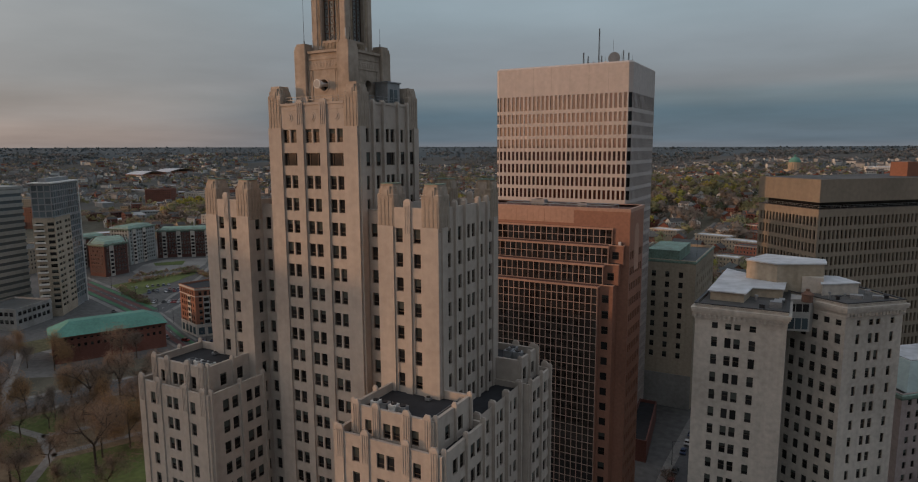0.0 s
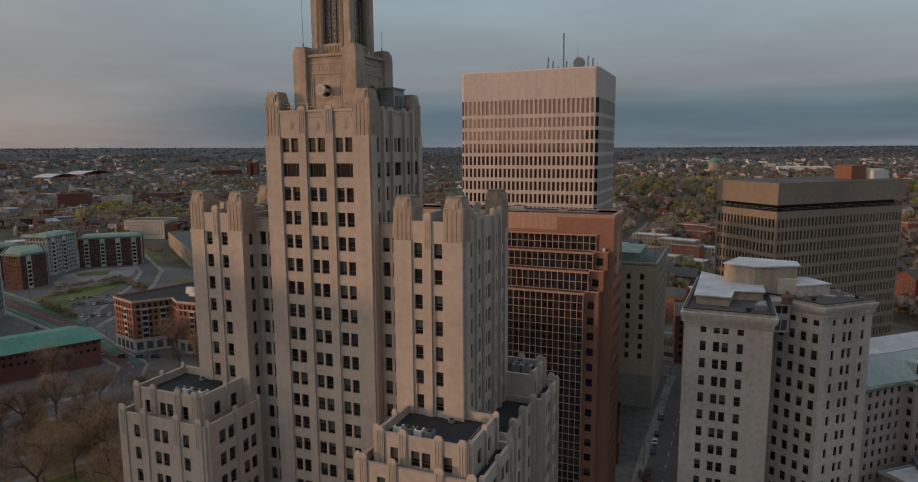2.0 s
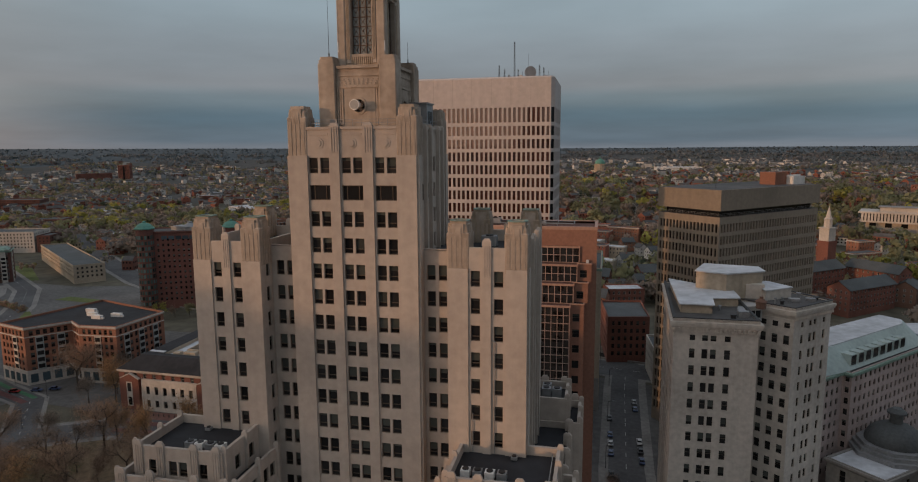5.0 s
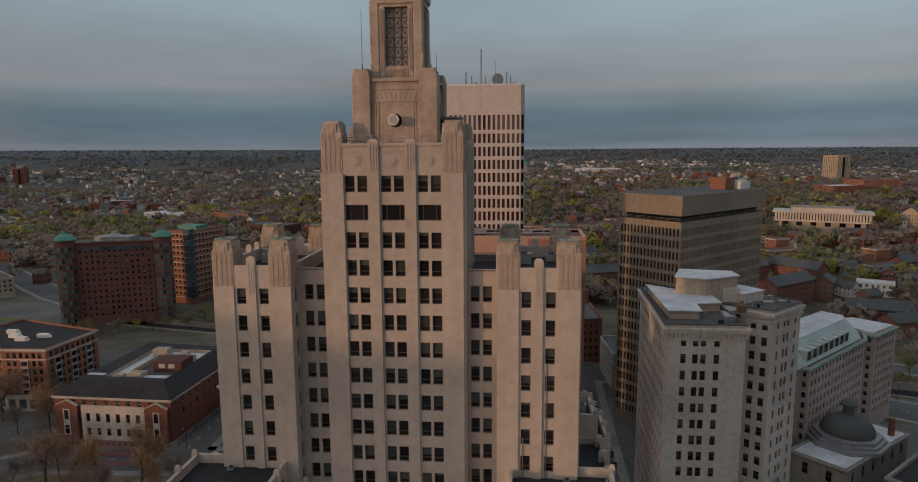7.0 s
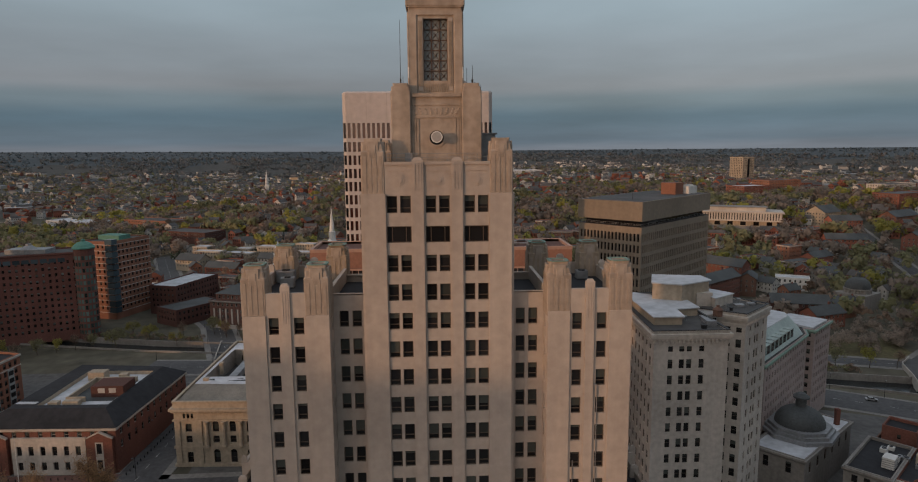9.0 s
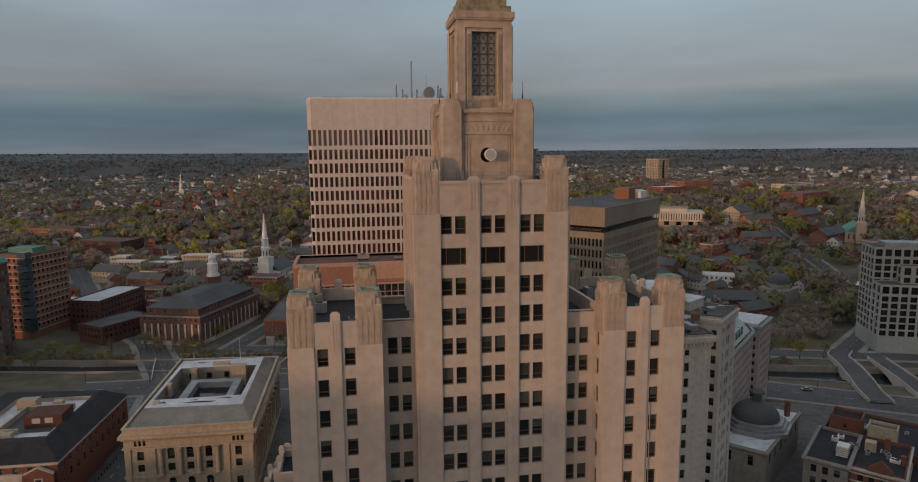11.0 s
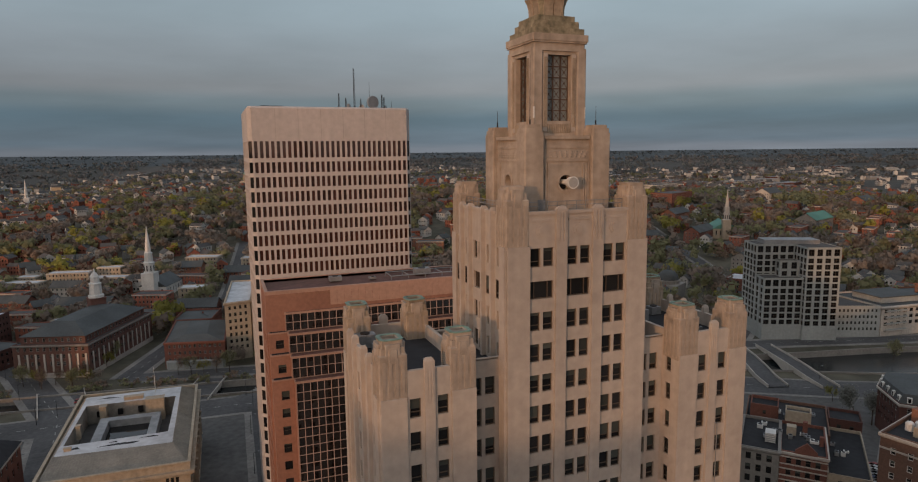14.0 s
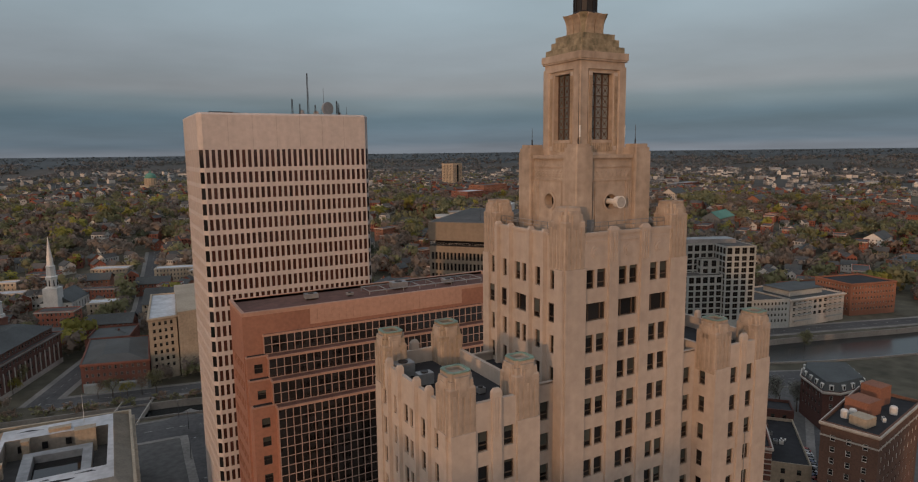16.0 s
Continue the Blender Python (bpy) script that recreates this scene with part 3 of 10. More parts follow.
asphalt_pale = mat("asphalt_pale", (0.125, 0.122, 0.118), 0.9, 0.4, 0.4, 0.03, 0.0, 0.3)
park_earth = mat("park_earth", (0.205, 0.140, 0.092), 0.95, 0.5, 0.5, 0.06, 0.0, 0.4, tint=(0.155, 0.125, 0.074))
grass_fresh = mat("grass_fresh", (0.115, 0.145, 0.045), 0.95, 0.45, 0.5, 0.05, 0.0, 0.5)
ground_mat = mat("ground_mat", (0.120, 0.104, 0.078), 0.95, 0.5, 0.12, 0.012, 0.0, 0.2, tint=(0.082, 0.082, 0.058))
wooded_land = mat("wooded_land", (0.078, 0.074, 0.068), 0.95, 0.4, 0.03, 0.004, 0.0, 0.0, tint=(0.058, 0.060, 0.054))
# skyline land: its blue-grey base carries the haze of distance
hazed_ridge = mat("hazed_ridge", (0.062, 0.079, 0.088), 0.95, 0.3, 0.01, 0.002, 0.0, 0.0, tint=(0.054, 0.069, 0.077))
make_ground()


def strip(name, pts, width, mats, z, label, category, m=0, kerb=0.0):
    """A band of ground along a line of points, with mitred corners."""
    sh = Shape()
    P = [Vector(p) for p in pts]
    L, R = [], []
    for i, p in enumerate(P):
        d = (P[min(i + 1, len(P) - 1)] - P[max(i - 1, 0)]).normalized()
        n = Vector((-d.y, d.x)) * width / 2
        L.append(p + n); R.append(p - n)
    for i in range(len(P) - 1):
        q = [R[i], R[i + 1], L[i + 1], L[i]]
        zz = [height(*c) + z for c in q]
        sh.face([(c.x, c.y, h) for c, h in zip(q, zz)], m)
        if kerb:
            for a, b in ((0, 1), (2, 3)):
                sh.face([(q[a].x, q[a].y, zz[a] - kerb), (q[b].x, q[b].y, zz[b] - kerb), (q[b].x, q[b].y, zz[b]), (q[a].x, q[a].y, zz[a])], m)
    return setting(name, sh, mats, label, category)


def along(a, b, step=30):
    n = max(1, int(math.dist(a, b) / step))
    return [(a[0] + (b[0] - a[0]) * i / n, a[1] + (b[1] - a[1]) * i / n) for i in range(n + 1)]


ROADS = []


def street(pts, width, walk=3.0, dashes=True):
    line = []
    for a, b in zip(pts, pts[1:]):
        line += along(a, b)[:-1]
    line.append(pts[-1])
    k = len(ROADS)
    ROADS.append((line, width))
    if walk:
        strip("pavement", line, width + 2 * walk, paving, 0.14 + 0.002 * (k % 4), "pale concrete pavement with raised kerbs beside a street", "pavement", kerb=0.14)
    strip("road", line, width, asphalt, (0.155 if walk else 0.05) + 0.006 * k, "dark grey worn asphalt street with faded markings", "road")
    if dashes:
        d = Shape()
        for a, b in zip(line, line[1:]):
            A, B = Vector(a), Vector(b)
            ln = (B - A).length
            u = (B - A) / ln
            n = Vector((-u.y, u.x)) * 0.09
            s = 1.0
            while s + 3 < ln:
                q = [A + u * s - n, A + u * (s + 3) - n, A + u * (s + 3) + n, A + u * s + n]
                d.face([(c.x, c.y, height(c.x, c.y) + (0.16 if walk else 0.055) + 0.006 * k + 0.006) for c in q])
                s += 8.0
        setting("road_marking", d, road_paint, "faded white dashes painted down a street", "road marking")


street([(-92, 60), (-92, 200), (-90, 300), (-100, 312)], 13)                    # beside the courthouse and the tall white tower
street([(-25, 120), (-26, 190), (-24, 262), (-20, 330)], 11)                     # narrow street behind the old block
street([(-330, 20), (-300, 60), (-262, 105), (-246, 145), (-234, 170), (-205, 186), (-165, 188), (-92, 190), (-60, 120)], 15)   # along the square
street([(-540, 285), (-470, 268), (-428, 257), (-341, 234)], 17)
street([(-341, 234), (-310, 221), (-282, 208.5), (-258, 200), (-234, 172)], 10, 1.6)
street([(-560, 140), (-420, 150), (-330, 150), (-262, 108)], 12)
street([(-165, 186), (-166, 262), (-172, 312), (-200, 380), (-260, 470), (-330, 620)], 14)  # across the bridge
street([(-210, 306), (-100, 300), (60, 266), (95, 249), (112, 239), (150, 216), (190, 196)], 19, 2.0)                # quay on the near bank
street([(-150, 356), (-118, 350), (80, 312), (170, 282), (260, 255), (420, 205)], 11)   # quay on the far bank
street([(-152, 355), (-126, 430), (-100, 520), (-80, 700)], 10)
street([(186, 205), (150, 180), (60, 120)], 12)
street([(156, 282), (180, 300), (240, 345), (300, 470), (380, 700)], 10)
street([(-560, 455), (-440, 374), (-400, 330), (-352, 262), (-338, 236)], 12)
street([(-1400, 1320), (-975, 958), (-622, 617), (-466, 484), (-380, 418), (-300, 372)], 18, 3.0, False)


def bridge(name, a, b, width, label):
    """A flat road deck on stone arches over the river."""
    A, B = Vector(a), Vector(b)
    u = (B - A).normalized(); n = Vector((-u.y, u.x)) * width / 2
    t = thing(name, ((A.x + B.x) / 2, (A.y + B.y) / 2, -2.3), label, "bridge")
    s = Shape()
    s.prism([tuple(A - n), tuple(B - n), tuple(B + n), tuple(A + n)], -1.0, 0.12, floor=True)
    part("deck", s, asphalt, t)
    for sg in (-1, 1):
        p = Shape()
        o = n * sg
        e = n.normalized() * 0.4 * sg
        c = [A + o, B + o, B + o + e, A + o + e]
        if sg < 0:
            c = c[::-1]
        p.prism([tuple(q) for q in c], -1.2, 1.1, floor=True)
        part("parapet", p, stone_pale, t)
    for k in (0.33, 0.67):
        p = Shape()
        m = A + (B - A) * k
        p.prism([tuple(m - n - u * 0.8), tuple(m - n + u * 0.8), tuple(m + n + u * 0.8), tuple(m + n - u * 0.8)], -4.4, -1.0)
        part("pier", p, stone_grey, t)
    return t


bridge("bridge", (-171, 316), (-178, 348), 18, "low stone bridge carrying a street over the river")
bridge("bridge", (-120, 312), (-112, 340), 12, "short stone bridge with pale parapets over the river")
def arched_bridge(pts, width, label):
    """A curving road bridge: deck, parapets, and side walls cut by low arches."""
    P = [Vector(p) for p in pts]
    t = thing("bridge", (P[len(P) // 2].x, P[len(P) // 2].y, -2.3), label, "bridge")
    L, R, run = [], [], [0.0]
    for i, p in enumerate(P):
        d = (P[min(i + 1, len(P) - 1)] - P[max(i - 1, 0)]).normalized()
        n = Vector((-d.y, d.x)) * width / 2
        L.append(p + n); R.append(p - n)
        if i:
            run.append(run[-1] + (p - P[i - 1]).length)
    z = [0.6 + 1.1 * math.sin(math.pi * r / run[-1]) for r in run]
    deck = Shape()
    for i in range(len(P) - 1):
        deck.face([(*R[i], z[i]), (*R[i + 1], z[i + 1]), (*L[i + 1], z[i + 1]), (*L[i], z[i])])
        deck.face([(*L[i], z[i] - 0.7), (*L[i + 1], z[i + 1] - 0.7), (*R[i + 1], z[i + 1] - 0.7), (*R[i], z[i] - 0.7)])
    part("deck", deck, asphalt, t)
    for E, sg in ((L, 1), (R, -1)):
        w, k = Shape(), 24
        for j in range(k):
            q = []
            for f in (j / k, (j + 1) / k):
                r = f * run[-1]
                i = max(m for m in range(len(P) - 1) if run[m] <= r)
                g = (r - run[i]) / (run[i + 1] - run[i])
                e = E[i].lerp(E[i + 1], g)
                lo = -4.2 + 4.2 * abs(math.sin(math.pi * 2 * f)) ** 0.5
                q.append((e, z[i] + (z[i + 1] - z[i]) * g, lo))
            (a, za, la), (b, zb, lb) = q
            c = (b - a).normalized(); o = Vector((c.y, -c.x)) * -0.35 * sg
            w.face([(*a, la), (*b, lb), (*b, zb + 1.0), (*a, za + 1.0)])
            w.face([(*(a + o), la), (*(b + o), lb), (*(b + o), zb + 1.0), (*(a + o), za + 1.0)])
            w.face([(*a, za + 1.0), (*b, zb + 1.0), (*(b + o), zb + 1.0), (*(a + o), za + 1.0)])
            w.face([(*a, la), (*b, lb), (*(b + o), lb), (*(a + o), la)])
        part("side_wall", w, stone_pale, t, "pale stone side with low arches")


arched_bridge([(130, 226), (134, 237), (141, 250), (149, 266), (156, 282), (166, 291)], 9, "curved stone road bridge with low arches over the river")
arched_bridge([(151, 216), (154, 228), (160, 244), (167, 262), (173, 276)], 8, "stone road bridge with low arches beside another bridge")


def lawn(name, poly, label, mats=None, z=0.10):
    s = Shape()
    s.prism(poly, 0.0, z)
    return setting(name, s, mats or grass, label, "lawn")


lawn("plaza", [(-400, -260), (200, -260), (200, 60), (-150, 60), (-215, 40), (-300, 0)], "plain grey paving of a wide city square", paving, 0.02)
lawn("yard", [(-150, 60), (150, 60), (172, 200), (60, 248), (-95, 288), (-160, 292), (-150, 200)], "worn grey asphalt between city buildings", asphalt_pale, 0.03)
lawn("yard", [(-640, 104), (-335, 104), (-272, 150), (-264, 205), (-330, 300), (-306, 338), (-418, 392), (-478, 398), (-560, 452), (-640, 470)], "worn grey asphalt between streets and lots", asphalt_pale, 0.02)
lawn("yard", [(-165, 196), (-225, 196), (-300, 205), (-330, 235), (-300, 300), (-215, 300), (-160, 292)], "worn asphalt round public buildings", asphalt_pale, 0.03)
lawn("park_ground", [(-258, 86), (-205, 60), (-150, 62), (-150, 178), (-205, 176), (-222, 166), (-236, 138)], "brown leaf-strewn earth of a city park", park_earth)
lawn("lawn", [(-250, 92), (-226, 84), (-214, 96), (-222, 118), (-238, 130)], "worn spring grass of a city park", grass_fresh, 0.13)
lawn("lawn", [(-206, 92), (-160, 84), (-156, 118), (-190, 124)], "rough green lawn in a city park", grass_fresh, 0.13)
lawn("lawn", [(-228, 140), (-190, 140), (-196, 160), (-218, 162)], "worn grass under bare park trees", None, 0.13)
for _q in ([(-252, 108), (-222, 110), (-205, 104), (-190, 88), (-180, 66)], [(-205, 104), (-196, 126), (-178, 150), (-168, 176)], [(-222, 110), (-212, 128), (-200, 134)]):
    strip("path", _q, 3.2, paving, 0.15, "pale winding park path", "path")
lawn("lawn", [(-345, 160), (-320, 158), (-318, 176), (-338, 182)], "strip of green lawn beside a street")
lawn("yard", [(-330, 205), (-300, 205), (-312, 163), (-330, 160)], "grey forecourt paving beside a station", paving, 0.05)
for _o, _m, _l in ((-6.2, lane_green, "faded green painted cycle lane"), (-2.6, lane_red, "faded red painted bus lane"), (2.6, lane_red, "faded red painted bus lane"), (6.2, lane_green, "faded green painted cycle lane")):
    _d = Vector((194, -51)).normalized(); _n = Vector((-_d.y, _d.x)) * _o
    strip("road_marking", [(-462 + _n.x, 266 + _n.y), (-428 + _n.x, 257 + _n.y), (-345 + _n.x, 235 + _n.y)], 2.6, _m, 0.30, _l, "road marking")
strip("road_marking", [(-306, 221.5), (-282, 211), (-258, 202.5)], 2.0, lane_green, 0.30, "faded green painted cycle lane", "road marking")
strip("road_marking", [(-306, 216.5), (-282, 206), (-258, 197.5)], 2.6, lane_red, 0.30, "faded red painted bus lane", "road marking")
strip("road_marking", [(-205, 189.5), (-178, 191)], 3.0, lane_red, 0.30, "faded red painted bus lane", "road marking")
strip("road_marking", [(-205, 183), (-176, 184.5)], 3.0, lane_red, 0.30, "faded red painted bus lane", "road marking")
lawn("parking_lot", [(-414, 272), (-362, 248), (-340, 262), (-392, 310)], "asphalt car park with rows of parked cars", asphalt_pale, 0.09)
lawn("lawn", [(-436, 272), (-394, 259), (-390, 264), (-418, 330), (-430, 338)], "strip of green lawn at the edge of a car park", grass_fresh, 0.16)
lawn("lawn", [(-416, 264), (-360, 245), (-357, 249), (-412, 271)], "narrow green verge between a street and a car park", grass_fresh, 0.20)
lawn("lawn", [(-392, 313), (-340, 266), (-336, 270), (-372, 312), (-384, 322)], "green bank beside a car park", grass_fresh, 0.19)
lawn("plaza", [(-470, 312), (-441, 300), (-431, 340), (-446, 362), (-470, 386), (-498, 362), (-490, 335)], "pale paved plaza before an apartment row", paving, 0.10)
lawn("lawn", [(-490, 345), (-478, 338), (-462, 352), (-476, 366)], "green bed on a paved plaza", grass_fresh, 0.20)
lawn("lawn", [(-478, 399), (-462, 406), (-512, 448), (-540, 456)], "green plot before an apartment row", grass_fresh, 0.12)
lawn("parking_lot", [(-400, 352), (-306, 338), (-296, 352), (-330, 392), (-380, 400), (-418, 390)], "open grey asphalt lot behind a street", asphalt_pale, 0.07)
lawn("lawn", [(-395, 352), (-352, 348), (-350, 355), (-392, 362)], "long green island in an asphalt lot", grass_fresh, 0.18)
lawn("lawn", [(90, 300), (170, 285), (176, 330), (100, 345)], "open grass plot behind the river quay")
lawn("plaza", [(-214, 188), (-168, 188), (-168, 200), (-214, 200)], "paved forecourt before a brick public building", brick_paving, 0.16)

# ---- the stepped limestone tower ----
CX, CY = -68.2, 84.6
PITCH = 3.577


def sill(k):
    return 96.15 - PITCH * k


def rows_of(k0, k1, h=2.08):
    return [(sill(k), sill(k) + h) for k in range(k0, k1 + 1)]


def mirror(cols, half):
    """Openings given by offsets from the wall's middle: (offset, width)."""
    return sorted((half + o - w / 2, half + o + w / 2) for o, w in cols)


tower = thing("stepped_tower", (CX, CY, 0), "tall stepped beige limestone office tower with fluted corner turrets", "building")
t_holes, wide_holes = [], []


def four_walls(sh, hx, hy, z0, z1, front, side, r_front, r_side, back=True, deep=0.32, sides=(0, 1, 2, 3)):
    c = [(CX - hx, CY - hy), (CX + hx, CY - hy), (CX + hx, CY + hy), (CX - hx, CY + hy)]
    for i in sides:
        a, b = c[i], c[(i + 1) % 4]
        fr = i % 2 == 0
        cols = mirror(front, hx) if fr else mirror(side, hy)
        t_holes.extend(wall(sh, a, b, z0, z1, cols, r_front if fr else r_side, deep))


def tower_body():
    """The main shaft: bays of paired windows between flat piers."""
    HX, HY = 8.9, 8.0
    sh = Shape()
    pair = [(b + s * 0.81, 1.27) for b in (-4.65, 0, 4.65) for s in (-1, 1)]
    side = [(-6.0, 1.05), (-3.3, 1.05), (-0.72, 1.05), (0.72, 1.05), (3.3, 1.05), (6.0, 1.05)]
    # shaft below and above the tall-window storey
    four_walls(sh, HX, HY, 4.0, sill(2) + 2.6, pair, side, rows_of(2, 25), rows_of(2, 25))
    four_walls(sh, HX, HY, sill(0) - 0.9, 101.9, pair, side, rows_of(0, 0), rows_of(0, 0))
    c = [(CX - HX, CY - HY), (CX + HX, CY - HY), (CX + HX, CY + HY), (CX - HX, CY + HY)]
    z0, z1 = sill(2) + 2.6, sill(0) - 0.9
    for i in range(4):
        a, b = c[i], c[(i + 1) % 4]
        cols = mirror([(q, 2.95) for q in (-4.65, 0, 4.65)], HX) if i % 2 == 0 else mirror([(0, 2.5)], HY)
        wide_holes.extend(wall(sh, a, b, z0, z1, cols, [(sill(1), sill(1) + 2.0)], 0.35))
        if i % 2:
            q = mirror([o for o in side if abs(o[0]) > 1], HY)
            # single windows beside the wide one sit proud as their own small openings
            for a0, a1 in q:
                u = (Vector(b) - Vector(a)).normalized(); inn = Vector((-u.y, u.x))
                mid = Vector(a) + u * ((a0 + a1) / 2) - inn * 0.02
                t_extra.append((Matrix(((u.x, inn.x, 0, mid.x), (u.y, inn.y, 0, mid.y), (0, 0, 1, sill(1)), (0, 0, 0, 1))), a1 - a0, 2.08))
    return sh


t_extra = []
body = tower_body()
part("main_shaft", body, limestone, tower)


def pier(sh, x, y, w, d, z0, z1, cap=0.35, name="pier"):
    """A flat pier with a hipped head, a part of the tower."""
    sh = Shape()
    p = rect(x - w / 2, x + w / 2, y - d / 2, y + d / 2)
    sh.prism(p, z0, z1 - cap, cap=False)
    sh.prism(p, z1 - cap, z1, top=rect(x - w / 2 * 0.55, x + w / 2 * 0.55, y - d / 2 * 0.55, y + d / 2 * 0.55))
    return part(name, sh, limestone, tower)


def strip_of_wall(x0, x1, y0, y1, z0, z1, name="corner_strip"):
    s = Shape(); s.box(x0, x1, y0, y1, z0, z1)
    return part(name, s, limestone, tower)


def shaft_piers():
    s = Shape()
    for sg in (-1, 1):
        y = CY + sg * 8.05
        for x in (-2.33, 2.33):
            pier(s, CX + x, y, 1.35, 0.5, 6.0, 102.75)
            for q in (-0.36, 0, 0.36):
                pier(s, CX + x + q, y + sg * 0.27, 0.16, 0.12, 98.9, 102.2, 0.2, "rib")
        for x in (-7.55, 7.55):
            strip_of_wall(CX + x - 1.35, CX + x + 1.35, y - 0.25, y + 0.25, 6.0, 98.5)
    for sg in (-1, 1):
        x = CX + sg * 8.95
        for y in (-4.65, -2.0, 2.0, 4.65):
            pier(s, x, CY + y, 0.9, 0.5, 6.0, 102.6)
        for y in (-7.3, 7.3):
            strip_of_wall(x - 0.25, x + 0.25, CY + y - 0.68, CY + y + 0.68, 6.0, 98.5)
    return s


shaft_piers()


def flutes(ob, cx, cy, w, z0, z1, count=4):
    """Raised upright ribs on the four sides of a turret."""
    h, fw = w / 2, w / (count * 2 + 1)
    for k in range(count):
        o = -h + fw * (2 * k + 1.5)
        top = z1 - 1.55 - 0.35 * abs(k - (count - 1) / 2)
        for x, y, tx, ty in ((o, -h - 0.01, fw * 0.55, 0.05), (o, h + 0.01, fw * 0.55, 0.05), (-h - 0.01, o, 0.05, fw * 0.55), (h + 0.01, o, 0.05, fw * 0.55)):
            key = ("flute", round(tx, 3), round(ty, 3), round(top - z0, 2))
            if key not in WIN:
                q = Shape(); q.box(-tx, tx, -ty, ty, 0, top - z0 - 0.25)
                WIN[key] = q.mesh("flute", limestone_aged)
            f = under(new("flute", WIN[key]), ob)
            f.location = (cx + x, cy + y, z0 + 0.25)
    # blocks stepping up the middle of each face of the head
    for q, out, za, zb in ((0.26 * w, h - 0.03, 1.7, 0.36), (0.15 * w, h + 0.06, 2.3, 0.85)):
        key = ("head_block", round(w, 2), za)
        if key not in WIN:
            b = Shape(); b.prism(rect(-q, q, -out, -h + 0.5, 0.05), -za, -zb, floor=True)
            WIN[key] = b.mesh("head_block", limestone_aged)
        for k in range(4):
            f = under(new("head_block", WIN[key]), ob)
            f.location, f.rotation_euler = (cx, cy, z1), (0, 0, math.pi / 2 * k)


def turret(cx, cy, w, z0, z1):
    """A square corner turret with chamfered, stepped head and vertical flutes."""
    s = Shape()
    h = w / 2

    def lay(q, ch, za, zb, q2=None, ch2=None):
        q2, ch2 = q2 or q, ch2 or ch
        s.prism(rect(cx - q, cx + q, cy - q, cy + q, ch), za, zb, top=rect(cx - q2, cx + q2, cy - q2, cy + q2, ch2))

    lay(h, 0.10, z0, z1 - 1.55)
    lay(h, 0.10, z1 - 1.55, z1 - 1.4, h - 0.12, 0.14)          # worn shoulder
    lay(h - 0.14, 0.10, z1 - 1.4, z1 - 0.72, h - 0.17, 0.16)
    lay(h - 0.34, 0.08, z1 - 0.72, z1 - 0.28, h - 0.36, 0.12)
    ring(s, rect(cx - h + 0.36, cx + h - 0.36, cy - h + 0.36, cy + h - 0.36, 0.1), 0.0, 0.4, z1 - 0.3, z1)
    return s


for sx in (-1, 1):
    for sy in (-1, 1):
        tt = part("corner_turret", turret(CX + sx * 7.62, CY + sy * 6.72, 2.75, 98.3, 105.0), limestone_aged, tower, "fluted limestone corner turret with a stepped head")
        flutes(tt, CX + sx * 7.62, CY + sy * 6.72, 2.75, 98.3, 105.0)


def shaft_parapet():
    s = Shape()
    for sg in (-1, 1):
        s.box(CX - 6.3, CX + 6.3, CY + sg * 7.9 - 0.25, CY + sg * 7.9 + 0.25, 101.9, 102.25)
        s.box(CX + sg * 8.8 - 0.25, CX + sg * 8.8 + 0.25, CY - 5.4, CY + 5.4, 101.9, 102.25)
        # sunk panels with a round boss above the top windows
        for x in (-4.65, 0, 4.65):
            y = CY + sg * 8.0
            s.box(CX + x - 1.4, CX + x + 1.4, y - 0.07, y + 0.07, 101.15, 101.4)
            for r in (0.75, 0.45):
                n = len(s.v)
                pts = [(CX + x + r * math.cos(a), y + sg * (0.06 + (0.75 - r) * 0.3), 100.1 + r * math.sin(a)) for a in [-sg * 2 * math.pi * k / 16 * -1 for k in range(16)]]
                bk = [(p[0], y, p[2]) for p in pts]
                for k in range(16):
                    j = (k + 1) % 16
                    s.face([bk[k], bk[j], pts[j], pts[k]])
                s.face(pts)
    return s


part("parapet", shaft_parapet(), limestone, tower)
r = Shape(); r.face([(CX - 8.6, CY - 7.7, 101.2), (CX + 8.6, CY - 7.7, 101.2), (CX + 8.6, CY + 7.7, 101.2), (CX - 8.6, CY + 7.7, 101.2)])
part("roof", r, roof_dark, tower)


def railing(pts, z, parent, gap=1.3, h=1.0):
    s = Shape()
    for a, b in zip(pts, pts[1:]):
        n = max(1, int(math.dist(a, b) / gap))
        for i in range(n + 1):
            x, y = a[0] + (b[0] - a[0]) * i / n, a[1] + (b[1] - a[1]) * i / n
            s.bar((x, y, z), (x, y, z + h), 0.035, sides=4)
        for q in (h, h * 0.55):
            s.bar((*a, z + q), (*b, z + q), 0.04, sides=4)
    part("railing", s, metal_grey, parent, "thin grey metal railing")


railing([(CX - 6.0, CY - 7.3), (CX + 6.0, CY - 7.3)], 102.2, tower, 1.1)
railing([(CX - 8.2, CY - 5.2), (CX - 8.2, CY + 5.2)], 102.2, tower, 1.1)
railing([(CX + 8.2, CY - 5.2), (CX + 8.2, CY + 5.2)], 102.2, tower, 1.1)


